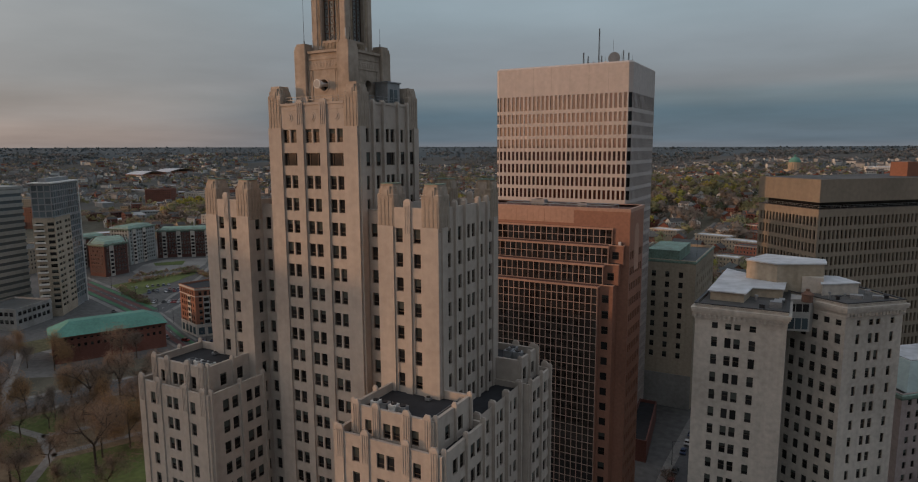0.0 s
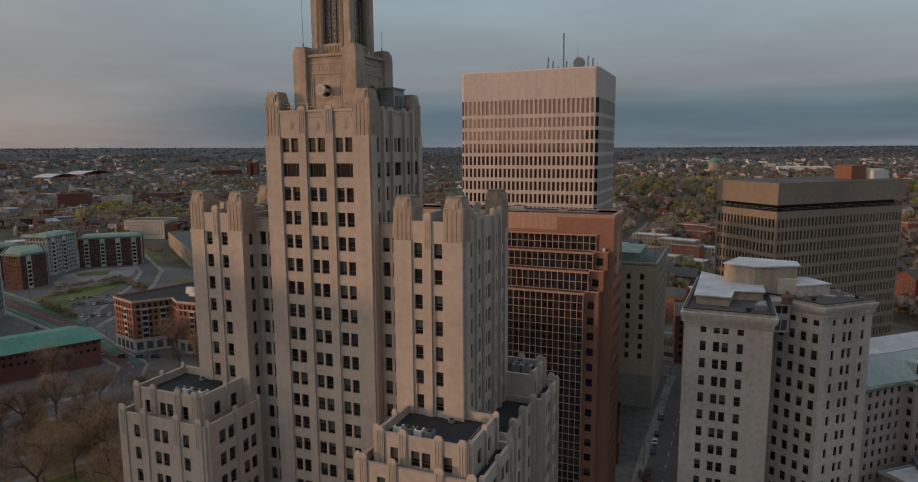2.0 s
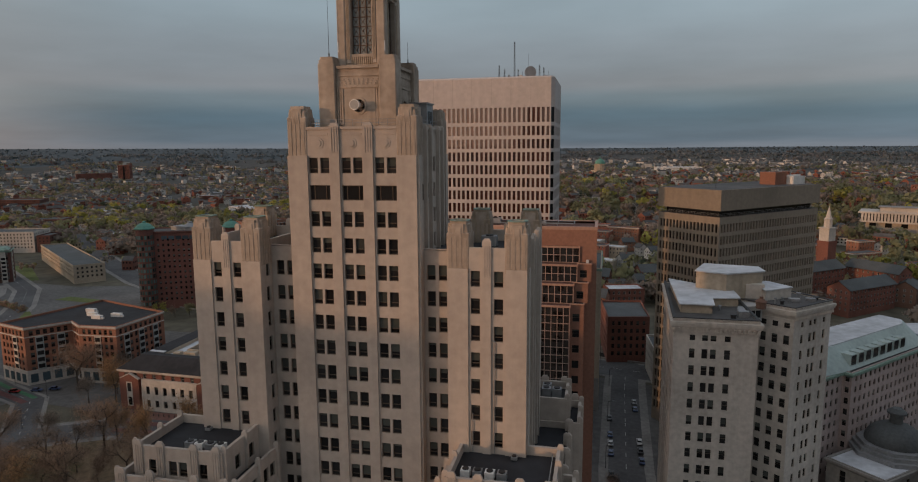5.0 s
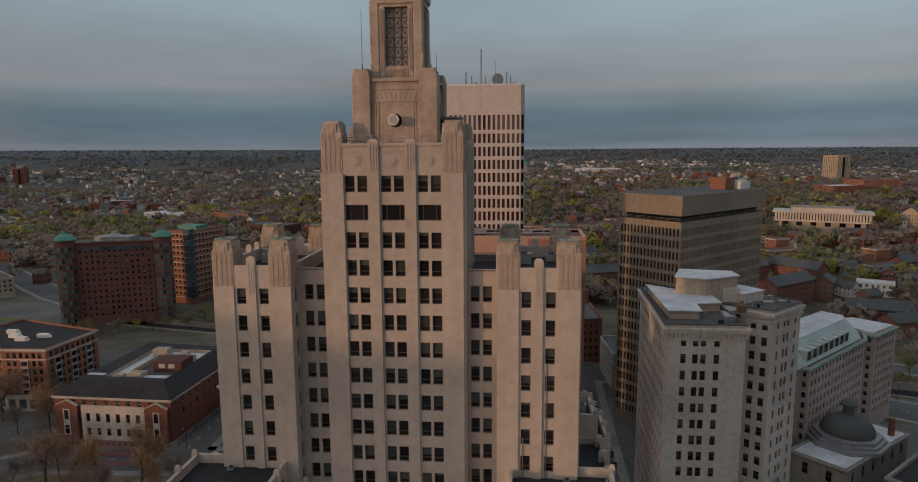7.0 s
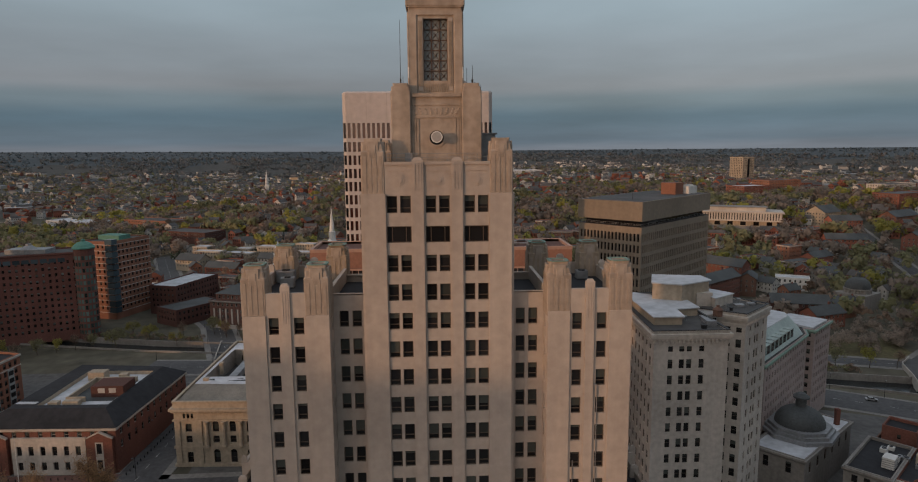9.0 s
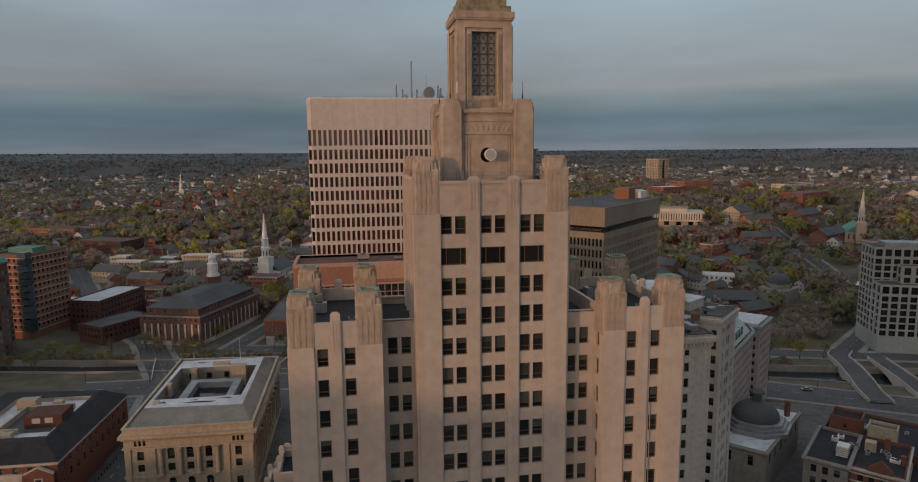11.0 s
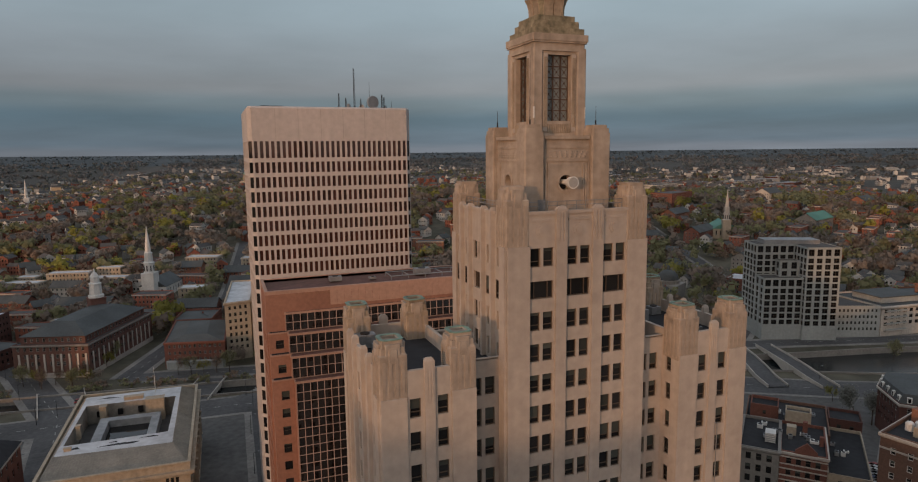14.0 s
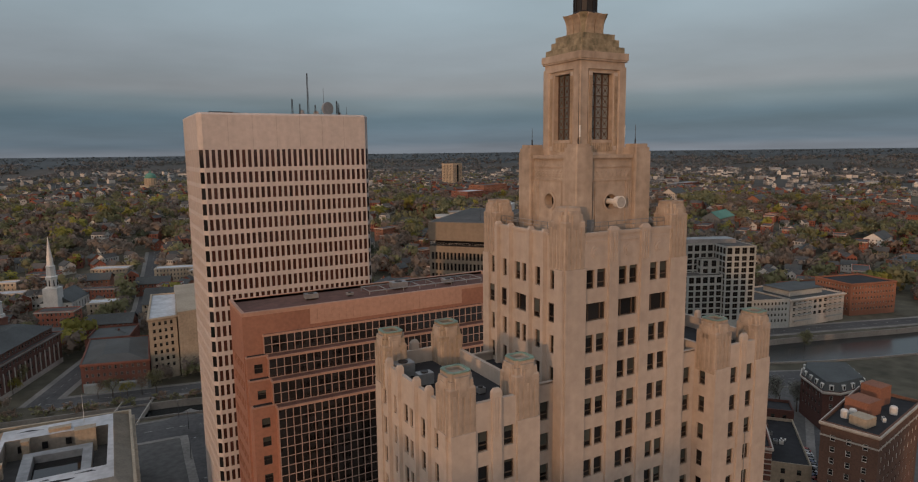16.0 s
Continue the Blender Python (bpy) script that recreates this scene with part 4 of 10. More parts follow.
def clock_block():
    """The block under the lantern, with corner posts and a round opening in each side."""
    s = Shape()
    H = 4.9
    c = [(CX - H, CY - H), (CX + H, CY - H), (CX + H, CY + H), (CX - H, CY + H)]
    N = 24
    for i in range(4):
        a, b = Vector(c[i]), Vector(c[(i + 1) % 4])
        u = (b - a).normalized(); inn = Vector((-u.y, u.x)); mid = (a + b) / 2

        def P(q, z, d=0.0):
            w = mid + u * q + inn * d
            return (w.x, w.y, z)

        # a square panel with a round hole, then the wall round it
        zc, hw, rr = 105.1, 1.5, 0.88
        sq = []
        for k in range(N):
            t = 2 * math.pi * k / N + math.pi / 4
            m = hw / max(abs(math.cos(t)), abs(math.sin(t)))
            sq.append((m * math.cos(t), m * math.sin(t), rr * math.cos(t), rr * math.sin(t)))
        for k in range(N):
            p, q = sq[k], sq[(k + 1) % N]
            s.face([P(p[0], zc + p[1]), P(q[0], zc + q[1]), P(q[2], zc + q[3]), P(p[2], zc + p[3])][::-1])
            s.face([P(p[2], zc + p[3]), P(q[2], zc + q[3]), P(q[2], zc + q[3], 1.0), P(p[2], zc + p[3], 1.0)][::-1])
        s.face([P(sq[k][2], zc + sq[k][3], 1.0) for k in range(N)], 1)
        for x0, x1, z0, z1 in ((-H, -hw, 101.2, 110.4), (hw, H, 101.2, 110.4), (-hw, hw, 101.2, zc - hw), (-hw, hw, zc + hw, 110.4)):
            s.face([P(x0, z0), P(x1, z0), P(x1, z1), P(x0, z1)])

        def slab(name, x0, x1, z0, z1, d):
            w = Shape()
            q = [P(x0, z0, -d), P(x1, z0, -d), P(x1, z1, -d), P(x0, z1, -d)]
            k = [P(x0, z0, 0.01), P(x1, z0, 0.01), P(x1, z1, 0.01), P(x0, z1, 0.01)]
            w.face(q)
            for e in range(4):
                f = (e + 1) % 4
                w.face([k[e], k[f], q[f], q[e]])
            part(name, w, limestone_aged, tower)

        # pilasters, frieze and string courses
        for x in (-2.6, 2.6):
            for o in (-0.32, 0.0, 0.32):
                slab("pilaster", x + o - 0.12, x + o + 0.12, 102.6, 107.4, 0.12)
        slab("string_course", -2.95, 2.95, 107.5, 107.7, 0.1)
        slab("string_course", -2.95, 2.95, 109.0, 109.2, 0.1)
        # carved frieze: curling leaf forms leaning to both sides
        for k in range(9):
            x = -2.4 + 0.6 * k
            fr = Shape()
            lean = 0.16 * (k - 4) / 4
            for (dx, dz, r) in ((0.0, 0.12, 0.20), (lean, 0.36, 0.24), (lean * 2.2, 0.62, 0.19)):
                ring = [P(x + dx + r * math.cos(2 * math.pi * e / 8), 107.9 + dz + r * 0.9 * math.sin(2 * math.pi * e / 8), -0.02) for e in range(8)]
                tip = P(x + dx, 107.9 + dz, -0.08)
                for e in range(8):
                    fr.face([ring[e], ring[(e + 1) % 8], tip])
            part("carved_leaf", fr, limestone_aged, tower)
        slab("string_course", -2.95, 2.95, 110.0, 110.4, 0.3)
        slab("plinth", -3.3, 3.3, 101.3, 102.1, 0.12)
        # ring round the opening
        rg = Shape()
        for k in range(N):
            p, q = sq[k], sq[(k + 1) % N]
            f1, f2 = 1.0, 1.32
            rg.face([P(p[2] * f1, zc + p[3] * f1, -0.08), P(q[2] * f1, zc + q[3] * f1, -0.08), P(q[2] * f2, zc + q[3] * f2, -0.08), P(p[2] * f2, zc + p[3] * f2, -0.08)])
            rg.face([P(p[2] * f2, zc + p[3] * f2, -0.08), P(q[2] * f2, zc + q[3] * f2, -0.08), P(q[2] * f2, zc + q[3] * f2, 0.01), P(p[2] * f2, zc + p[3] * f2, 0.01)])
        part("round_frame", rg, limestone_aged, tower)
    s.prism(rect(CX - H, CX + H, CY - H, CY + H), 110.3, 110.4)
    return s


part("clock_block", clock_block(), [limestone_aged, glass_black], tower)


def corner_post(cx, cy, sx, sy):
    s = Shape()
    h = 1.2
    s.prism(rect(cx - h, cx + h, cy - h, cy + h, 0.12), 101.2, 110.7)
    s.prism(rect(cx - h * 0.92, cx + h * 0.92, cy - h * 0.92, cy + h * 0.92, 0.12), 110.7, 111.2)
    s.prism(rect(cx - h * 0.78, cx + h * 0.78, cy - h * 0.78, cy + h * 0.78, 0.12), 111.2, 111.6)
    return s


for sx in (-1, 1):
    for sy in (-1, 1):
        part("corner_post", corner_post(CX + sx * 4.3, CY + sy * 4.3, sx, sy), limestone_aged, tower)


def lantern_stage():
    s = Shape()
    H = 3.2
    holes = []
    c = [(CX - H, CY - H), (CX + H, CY - H), (CX + H, CY + H), (CX - H, CY + H)]
    for i in range(4):
        holes += wall(s, c[i], c[(i + 1) % 4], 110.4, 120.8, mirror([(0, 2.95)], H), [(112.1, 119.5)], 0.7)
    for sx in (-1, 1):
        for sy in (-1, 1):
            x, y = CX + sx * 2.82, CY + sy * 2.82
            q = Shape(); q.prism(rect(x - 0.62, x + 0.62, y - 0.62, y + 0.62, 0.15), 110.4, 119.9); part("lantern_post", q, limestone_aged, tower)
    # stepped frames round the tall openings
    for sg in (-1, 1):
        for o in (-1.85, 1.85):
            strip_of_wall(CX + o - 0.28, CX + o + 0.28, CY + sg * H - 0.14, CY + sg * H + 0.14, 110.9, 119.6, "jamb")
            strip_of_wall(CX + sg * H - 0.14, CX + sg * H + 0.14, CY + o - 0.28, CY + o + 0.28, 110.9, 119.6, "jamb")
    for sg in (-1, 1):
        for o in (-1.85, 1.85):
            for e in (-0.16, 0.0, 0.16):
                for horiz in (0, 1):
                    f = Shape()
                    if horiz:
                        f.box(CX + o + e - 0.05, CX + o + e + 0.05, CY + sg * (H + 0.14) - 0.06, CY + sg * (H + 0.14) + 0.06, 111.4, 119.2)
                    else:
                        f.box(CX + sg * (H + 0.14) - 0.06, CX + sg * (H + 0.14) + 0.06, CY + o + e - 0.05, CY + o + e + 0.05, 111.4, 119.2)
                    part("jamb_flute", f, limestone_worn, tower)
        for k in range(11):
            o = -1.4 + 0.28 * k
            for horiz in (0, 1):
                f = Shape()
                if horiz:
                    f.box(CX + o - 0.08, CX + o + 0.08, CY + sg * H - 0.1, CY + sg * H + 0.1, 110.75, 111.75)
                else:
                    f.box(CX + sg * H - 0.1, CX + sg * H + 0.1, CY + o - 0.08, CY + o + 0.08, 110.75, 111.75)
                part("sill_flute", f, limestone_worn, tower)
    for h, z0, z1 in ((3.42, 119.9, 120.25), (3.3, 120.25, 120.8), (3.5, 120.8, 121.0), (3.6, 121.0, 121.75), (3.25, 121.75, 122.45), (2.8, 122.45, 123.3), (2.45, 123.3, 123.95)):
        q = Shape(); q.prism(rect(CX - h, CX + h, CY - h, CY + h, 0.12), z0, z1, floor=True); part("cornice_step", q, limestone_mossy if z0 > 121.5 else limestone_aged, tower)
    return s, holes


ls, lh = lantern_stage()
part("lantern_stage", ls, limestone_aged, tower)


def crown():
    """A flared stone crown: upright slabs with hollowed faces leaning out round the metal beacon."""
    prof = ((0.0, 1.72), (0.25, 1.66), (0.55, 1.72), (0.8, 1.92), (1.0, 2.22))
    for i in range(8):
        diag = i % 2
        for k in ((-1, 1) if not diag else (0,)):
            s = Shape()
            top = 126.3 + (0.0 if diag else -0.15)
            o, w = (k * 0.66, 0.60) if not diag else (0.0, 0.42)
            d0 = 0.0 if not diag else 0.32
            for (f0, r0), (f1, r1) in zip(prof, prof[1:]):
                a = rot(rect(o - w, o + w, -r0 - d0, -1.1), 45 * i, CX, CY)
                b = rot(rect(o - w * 1.02, o + w * 1.02, -r1 - d0, -1.1), 45 * i, CX, CY)
                s.prism(a, 123.9 + (top - 123.9) * f0, 123.9 + (top - 123.9) * f1, top=b, cap=f1 == 1.0)
            part("crown_slab", s, limestone_mossy if diag else limestone_worn, tower, "hollow-faced stone slab of the crown")
    s = Shape(); s.prism(rect(CX - 1.5, CX + 1.5, CY - 1.5, CY + 1.5, 0.3), 123.9, 126.4)
    part("crown_core", s, limestone_worn, tower)


crown()
bc = Shape(); bc.lathe(CX, CY, [(1.55, 126.0), (1.55, 126.4), (1.25, 126.7), (1.25, 130.6), (1.4, 130.7), (1.4, 131.0), (0.8, 131.9), (0.1, 132.3)], 12)
for k in range(12):
    a = 2 * math.pi * k / 12
    bc.bar((CX + 1.33 * math.cos(a), CY + 1.33 * math.sin(a), 126.6), (CX + 1.33 * math.cos(a), CY + 1.33 * math.sin(a), 130.7), 0.07, sides=4)
part("beacon", bc, metal_dark, tower, "dark metal beacon housing on the crown")


lattice_bronze = mat("lattice_bronze", (0.125, 0.085, 0.065), 0.6, 0.3, 2.0, 0.3, 0.3, 0.1, metal=0.2)
glass_lantern = pane_mat("glass_lantern", (0.17, 0.195, 0.20), 0.2, 0.4)


def lattice(mtx, w, h):
    """Tall opening closed by a metal lattice of crossed panels."""
    f, g = Shape(), Shape()
    x = w / 2
    g.face([(-x, 0.05, 0), (x, 0.05, 0), (x, 0.05, h), (-x, 0.05, h)])
    nz = 6
    for k in range(4):
        q = -x + w * k / 3
        f.box(q - 0.06, q + 0.06, -0.12, 0.04, 0, h)
    for k in range(nz + 1):
        z = h * k / nz
        f.box(-x, x, -0.10, 0.04, z - 0.06, z + 0.06)
    for a in range(3):
        for k in range(nz):
            x0, x1, z0, z1 = -x + w * a / 3, -x + w * (a + 1) / 3, h * k / nz, h * (k + 1) / nz
            f.bar((x0, -0.03, z0), (x1, -0.03, z1), 0.028, sides=3); f.bar((x1, -0.03, z0), (x0, -0.03, z1), 0.028, sides=3)
            f.lathe((x0 + x1) / 2, -0.03, [(0.10, (z0 + z1) / 2 - 0.1), (0.10, (z0 + z1) / 2 + 0.1)], 6)
    for s, m in ((f, lattice_bronze), (g, glass_lantern)):
        ob = part("lattice" if s is f else "pane", s, m, tower)
        ob.matrix_basis = mtx


for mtx, w, h in lh:
    lattice(mtx, w, h)


def wing(sx):
    """One of the two side wings, a step lower than the shaft, with a turret at each corner."""
    x0, x1 = CX + sx * 13.1, CX + sx * 23.4
    xa, xb = min(x0, x1), max(x0, x1)
    ya, yb = CY - 9.4, CY + 9.4
    half, hy = (xb - xa) / 2, 9.4
    s = Shape()
    front = mirror([(-1.5, 1.2), (1.5, 1.2)], half)
    side = mirror([(-6.6, 1.0), (-3.5, 1.0), (-0.78, 1.0), (0.78, 1.0), (3.5, 1.0), (6.6, 1.0)], hy)
    inner = mirror([(-7.6, 1.0), (7.6, 1.0)], hy)
    rr = rows_of(4, 24)
    c = [(xa, ya), (xb, ya), (xb, yb), (xa, yb)]
    for i in range(4):
        outer = (i == 1 and sx > 0) or (i == 3 and sx < 0)
        cols = front if i % 2 == 0 else (side if outer else inner)
        t_holes.extend(wall(s, c[i], c[(i + 1) % 4], 3.0, 86.9, cols, rr, 0.32))
    # parapet walls with thickness
    inn = inset(c, 0.45)
    for i in range(4):
        j = (i + 1) % 4
        s.face([(*c[i], 86.9), (*c[j], 86.9), (*inn[j], 86.9), (*inn[i], 86.9)])
        s.face([(*inn[j], 85.2), (*inn[i], 85.2), (*inn[i], 86.9), (*inn[j], 86.9)])
    # piers between the window strips
    for y, sg in ((ya, -1), (yb, 1)):
        m = (xa + xb) / 2
        pier(s, m, y, 1.1, 0.5, 3.0, 88.1)
        for q in (-0.3, 0, 0.3):
            strip_of_wall(m + q - 0.07, m + q + 0.07, y + sg * 0.25 - 0.06, y + sg * 0.25 + 0.06, 83.2, 87.2, "rib")
        for e in (xa + 1.38, xb - 1.38):
            strip_of_wall(e - 1.36, e + 1.36, y - 0.22, y + 0.22, 3.0, 84.2)
    xo = CX + sx * 23.4
    for y in (-5.05, -2.15, 2.15, 5.05):
        pier(s, xo, CY + y, 0.8, 0.5, 3.0, 87.9)
    for y in (-8.1, 8.1):
        strip_of_wall(xo - 0.22, xo + 0.22, CY + y - 0.75, CY + y + 0.75, 3.0, 84.2)
    part("wing", s, limestone, tower)
    for tx in (xa + 1.42, xb - 1.42):
        for ty in (ya + 1.42, yb - 1.42):
            ob = part("corner_turret", turret(tx, ty, 2.95, 83.6, 90.2), limestone_worn if ty > CY else limestone_aged, tower, "fluted limestone corner turret, worn at the top")
            flutes(ob, tx, ty, 2.95, 83.6, 90.2)
            cp = Shape(); ring(cp, rect(tx - 1.2, tx + 1.2, ty - 1.2, ty + 1.2, 0.42), 0.05, 0.32, 90.18, 90.28)
            part("cap", cp, copper_green, tower, "green weathered copper edging")
    d = Shape(); d.face([(x, y, 85.2) for x, y in inn])
    part("roof", d, roof_dark, tower)
    # link to the shaft
    l = Shape()
    la, lb = sorted((CX + sx * 8.9, CX + sx * 13.1))
    cols = mirror([(-0.8, 1.15), (0.8, 1.15)], (lb - la) / 2)
    t_holes.extend(wall(l, (la, CY - 6.4), (lb, CY - 6.4), 3.0, 86.0, cols, rr, 0.32))
    t_holes.extend(wall(l, (lb, CY + 6.4), (la, CY + 6.4), 3.0, 86.0, cols, rr, 0.32))
    l.box(la, lb, CY - 6.4, CY - 6.0, 85.9, 86.1); l.box(la, lb, CY + 6.0, CY + 6.4, 85.9, 86.1)
    part("link", l, limestone, tower)
    d = Shape(); d.face([(la, CY - 6, 85.0), (lb, CY - 6, 85.0), (lb, CY + 6, 85.0), (la, CY + 6, 85.0)])
    part("roof", d, roof_dark, tower)


wing(-1)
wing(1)


def shoulder(sx, sy):
    """A lower corner block: a broad tier with pointed piers and a set-back tier above it."""
    xi, xo = CX + sx * 12.6, CX + sx * 29.8
    yi, yo = CY + sy * 8.0, CY + (-20.1 if sy < 0 else 17.6)
    s = Shape()
    xa, xb, ya, yb = min(xi, xo), max(xi, xo), min(yi, yo), max(yi, yo)
    rr = [r for r in rows_of(12, 24)]

    def tier(xa, xb, ya, yb, z0, z1, rr, fr, sd):
        c = [(xa, ya), (xb, ya), (xb, yb), (xa, yb)]
        for i in range(4):
            ln = math.dist(c[i], c[(i + 1) % 4])
            cols = mirror(fr if i % 2 == 0 else sd, ln / 2)
            if (i == 0 and sy > 0) or (i == 2 and sy < 0):
                cols = []
            t_holes.extend(wall(s, c[i], c[(i + 1) % 4], z0, z1, cols, rr, 0.3))
        inn = inset(c, 0.45)
        for i in range(4):
            j = (i + 1) % 4
            s.face([(*c[i], z1), (*c[j], z1), (*inn[j], z1), (*inn[i], z1)])
            s.face([(*inn[j], z1 - 1.2), (*inn[i], z1 - 1.2), (*inn[i], z1), (*inn[j], z1)])
        d = Shape(); d.face([(x, y, z1 - 1.2) for x, y in inn])
        part("roof", d, roof_dark, tower)

    low_top, top = 57.0, 60.7
    tier(xa, xb, ya, yb, 3.0, low_top, rr, [(-4.9, 1.2), (-0.8, 1.25), (0.8, 1.25), (4.9, 1.2)], [(-2.6, 1.3), (-0.7, 1.3), (2.3, 1.3), (4.1, 1.3)])
    a2, b2 = (xa + 2.0, xb - 2.1) if sx < 0 else (xa + 2.1, xb - 2.0)
    c2, d2 = (ya + 1.4, yb - 0.3) if sy < 0 else (ya + 0.3, yb - 1.4)
    tier(a2, b2, c2, d2, low_top - 1.2, top, rows_of(11, 11), [(-3.7, 1.2), (-0.75, 1.2), (0.75, 1.2), (3.7, 1.2)], [(-1.6, 1.3), (1.9, 1.3)])
    # fluted piers with pointed heads
    for xx0, xx1, yy, z1, wd in ((xa, xb, yo, low_top + 1.1, 1.25), (a2, b2, c2 if sy < 0 else d2, top + 0.8, 1.2)):
        n = 5
        for k, o in enumerate((-6.1, -2.65, 2.65, 6.1)):
            m = (xx0 + xx1) / 2 + o * (xx1 - xx0) / 14.0
            pier(s, m, yy + sy * 0.02, wd, 0.4, 20.0, z1, 0.45)
            for q in (-0.36, 0.0, 0.36):
                strip_of_wall(m + q - 0.07, m + q + 0.07, yy + sy * 0.23 - 0.06, yy + sy * 0.23 + 0.06, z1 - 4.6, z1 - 0.7, "rib")
    for xx, yy0, yy1, z1 in ((xo, ya, yb, low_top + 0.9), (xi, ya, yb, low_top + 0.9), (b2 if sx > 0 else a2, c2, d2, top + 0.7), (a2 if sx > 0 else b2, c2, d2, top + 0.7)):
        for o in (-0.45, 0.03, 0.45):
            pier(s, xx, (yy0 + yy1) / 2 + o * (yy1 - yy0), 0.8, 0.35, 20.0 if z1 < 59 else 56.0, z1, 0.35)
    part("shoulder_block", s, limestone, tower)


for sx in (-1, 1):
    for sy in (-1, 1):
        shoulder(sx, sy)
# low side ranges between the corner blocks
for sx in (-1, 1):
    s = Shape()
    xo, xi = CX + sx * 28.2, CX + sx * 22.4
    xa, xb = min(xo, xi), max(xo, xi)
    c = [(xa, CY - 8.0), (xb, CY - 8.0), (xb, CY + 8.0), (xa, CY + 8.0)]
    i = 1 if sx > 0 else 3
    t_holes.extend(wall(s, c[i], c[(i + 1) % 4], 3.0, 57.0, mirror([(-6, 1.1), (-4, 1.1), (-0.8, 1.1), (0.8, 1.1), (4, 1.1), (6, 1.1)], 8.0), rows_of(12, 24), 0.3))
    for y in (-7.4, -2.4, 2.4, 7.4):
        pier(s, xo, CY + y, 1.2, 0.5, 15.0, 57.9)
    part("side_range", s, limestone, tower)
    d = Shape(); d.face([(xa, CY - 8, 56.0), (xb, CY - 8, 56.0), (xb, CY + 8, 56.0), (xa, CY + 8, 56.0)])
    part("roof", d, roof_dark, tower)
b = Shape(); b.box(CX - 31.2, CX + 31.2, CY - 20.8, CY + 18.2, 0, 6.0)
part("base", b, limestone, tower)


def nearest_tower(q):
    p = q[0].translation
    n = -q[0].col[1].xyz
    return -p.z + (0 if n.y < -0.5 else 18) + (40 if n.y > 0.5 else 0)


glaze(tower, t_holes, "sash", [frame_bronze, glass_dark, blind], 300, nearest_tower)
glaze(tower, wide_holes, "wide", [frame_bronze, glass_dark, blind], 40)
glaze(tower, t_extra, "sash", [frame_bronze, glass_dark, blind], 40)


def drum_lamp():
    """A white round drum that stands out of the round opening on a short neck."""
    t = thing("searchlight", (CX, CY - 5.4, 105.1), "white round searchlight drum in a round wall opening", "searchlight")
    s = Shape()
    N = 24
    for r0, r1, y0, y1 in ((0.3, 0.3, CY - 4.0, CY - 5.9), (0.62, 0.70, CY - 5.9, CY - 6.6)):
        ring = [[(CX + 0.0 + r * math.cos(2 * math.pi * k / N), y, 105.15 + r * math.sin(2 * math.pi * k / N)) for k in range(N)] for r, y in ((r0, y0), (r1, y1))]
        for k in range(N):
            j = (k + 1) % N
            s.face([ring[0][k], ring[0][j], ring[1][j], ring[1][k]])
        s.face(ring[1]); s.face(ring[0][::-1])
    part("drum", s, white_paint, t)
    e = Shape()
    e.face([(CX + 0.58 * math.cos(2 * math.pi * k / N), CY - 6.63, 105.15 + 0.58 * math.sin(2 * math.pi * k / N)) for k in range(N)])
    part("lens", e, frame_pale, t, "pale round lens")


drum_lamp()


def roof_unit(x, y, z, w, d, h, deg=0, pale=False):
    """A rooftop air unit: casing with louvres and a round fan on top."""
    e = thing("air_handler", (x, y, z), ("pale" if pale else "grey") + " metal rooftop air unit with a round fan", "air handler", "roof plant")
    b = Shape(); b.prism(rot(rect(-w / 2, w / 2, -d / 2, d / 2), deg, x, y), z + 0.12, z + h, floor=True)
    part("casing", b, white_paint if pale else metal_grey, e)
    b = Shape(); b.prism(rot(rect(-w / 2 + 0.1, w / 2 - 0.1, -d / 2 + 0.1, d / 2 - 0.1), deg, x, y), z, z + 0.12)
    part("curb", b, metal_dark, e)
    f = Shape(); r = min(w, d) * 0.36
    f.lathe(x, y, [(r, z + h), (r, z + h + 0.14)], 12)
    part("fan", f, metal_dark, e, "dark round fan")


for sx, z in ((-1, 59.5), (1, 59.5)):
    for k in range(4):
        roof_unit(CX + sx * (16.7 + 1.5 * k), CY - 15.8, z, 1.15, 1.2, 1.0, 0, k % 2 == 0)
    roof_unit(CX + sx * 22, CY - 10.5, z, 0.8, 0.8, 0.5)
for x, y, w, d, h in ((-20.5, 2.0, 1.8, 1.2, 1.4), (-21.5, 5.6, 2.4, 1.6, 1.7), (-16.5, -3.5, 0.8, 0.8, 0.7), (16.5, 3.0, 2.2, 1.6, 1.6), (20.5, 5.0, 1.6, 1.4, 1.2), (20.0, -4.5, 1.0, 1.0, 0.7)):
    roof_unit(CX + x, CY + y, 85.2, w, d, h)
for k in range(3):
    roof_unit(CX + 24.3 + 1.7 * (k % 2), CY + 12.0 + 1.7 * (k // 2), 59.5, 1.4, 1.4, 1.5)


def whip(x, y, z, h, label="thin whip antenna on a stone tower", r=0.04):
    t = thing("whip_antenna", (x, y, z), label, "antenna")
    s = Shape(); s.bar((x, y, z), (x, y, z + h), r, sides=5, r2=0.02); s.bar((x, y, z), (x, y, z + 0.6), r * 2.2, sides=6)
    part("rod", s, metal_dark, t)


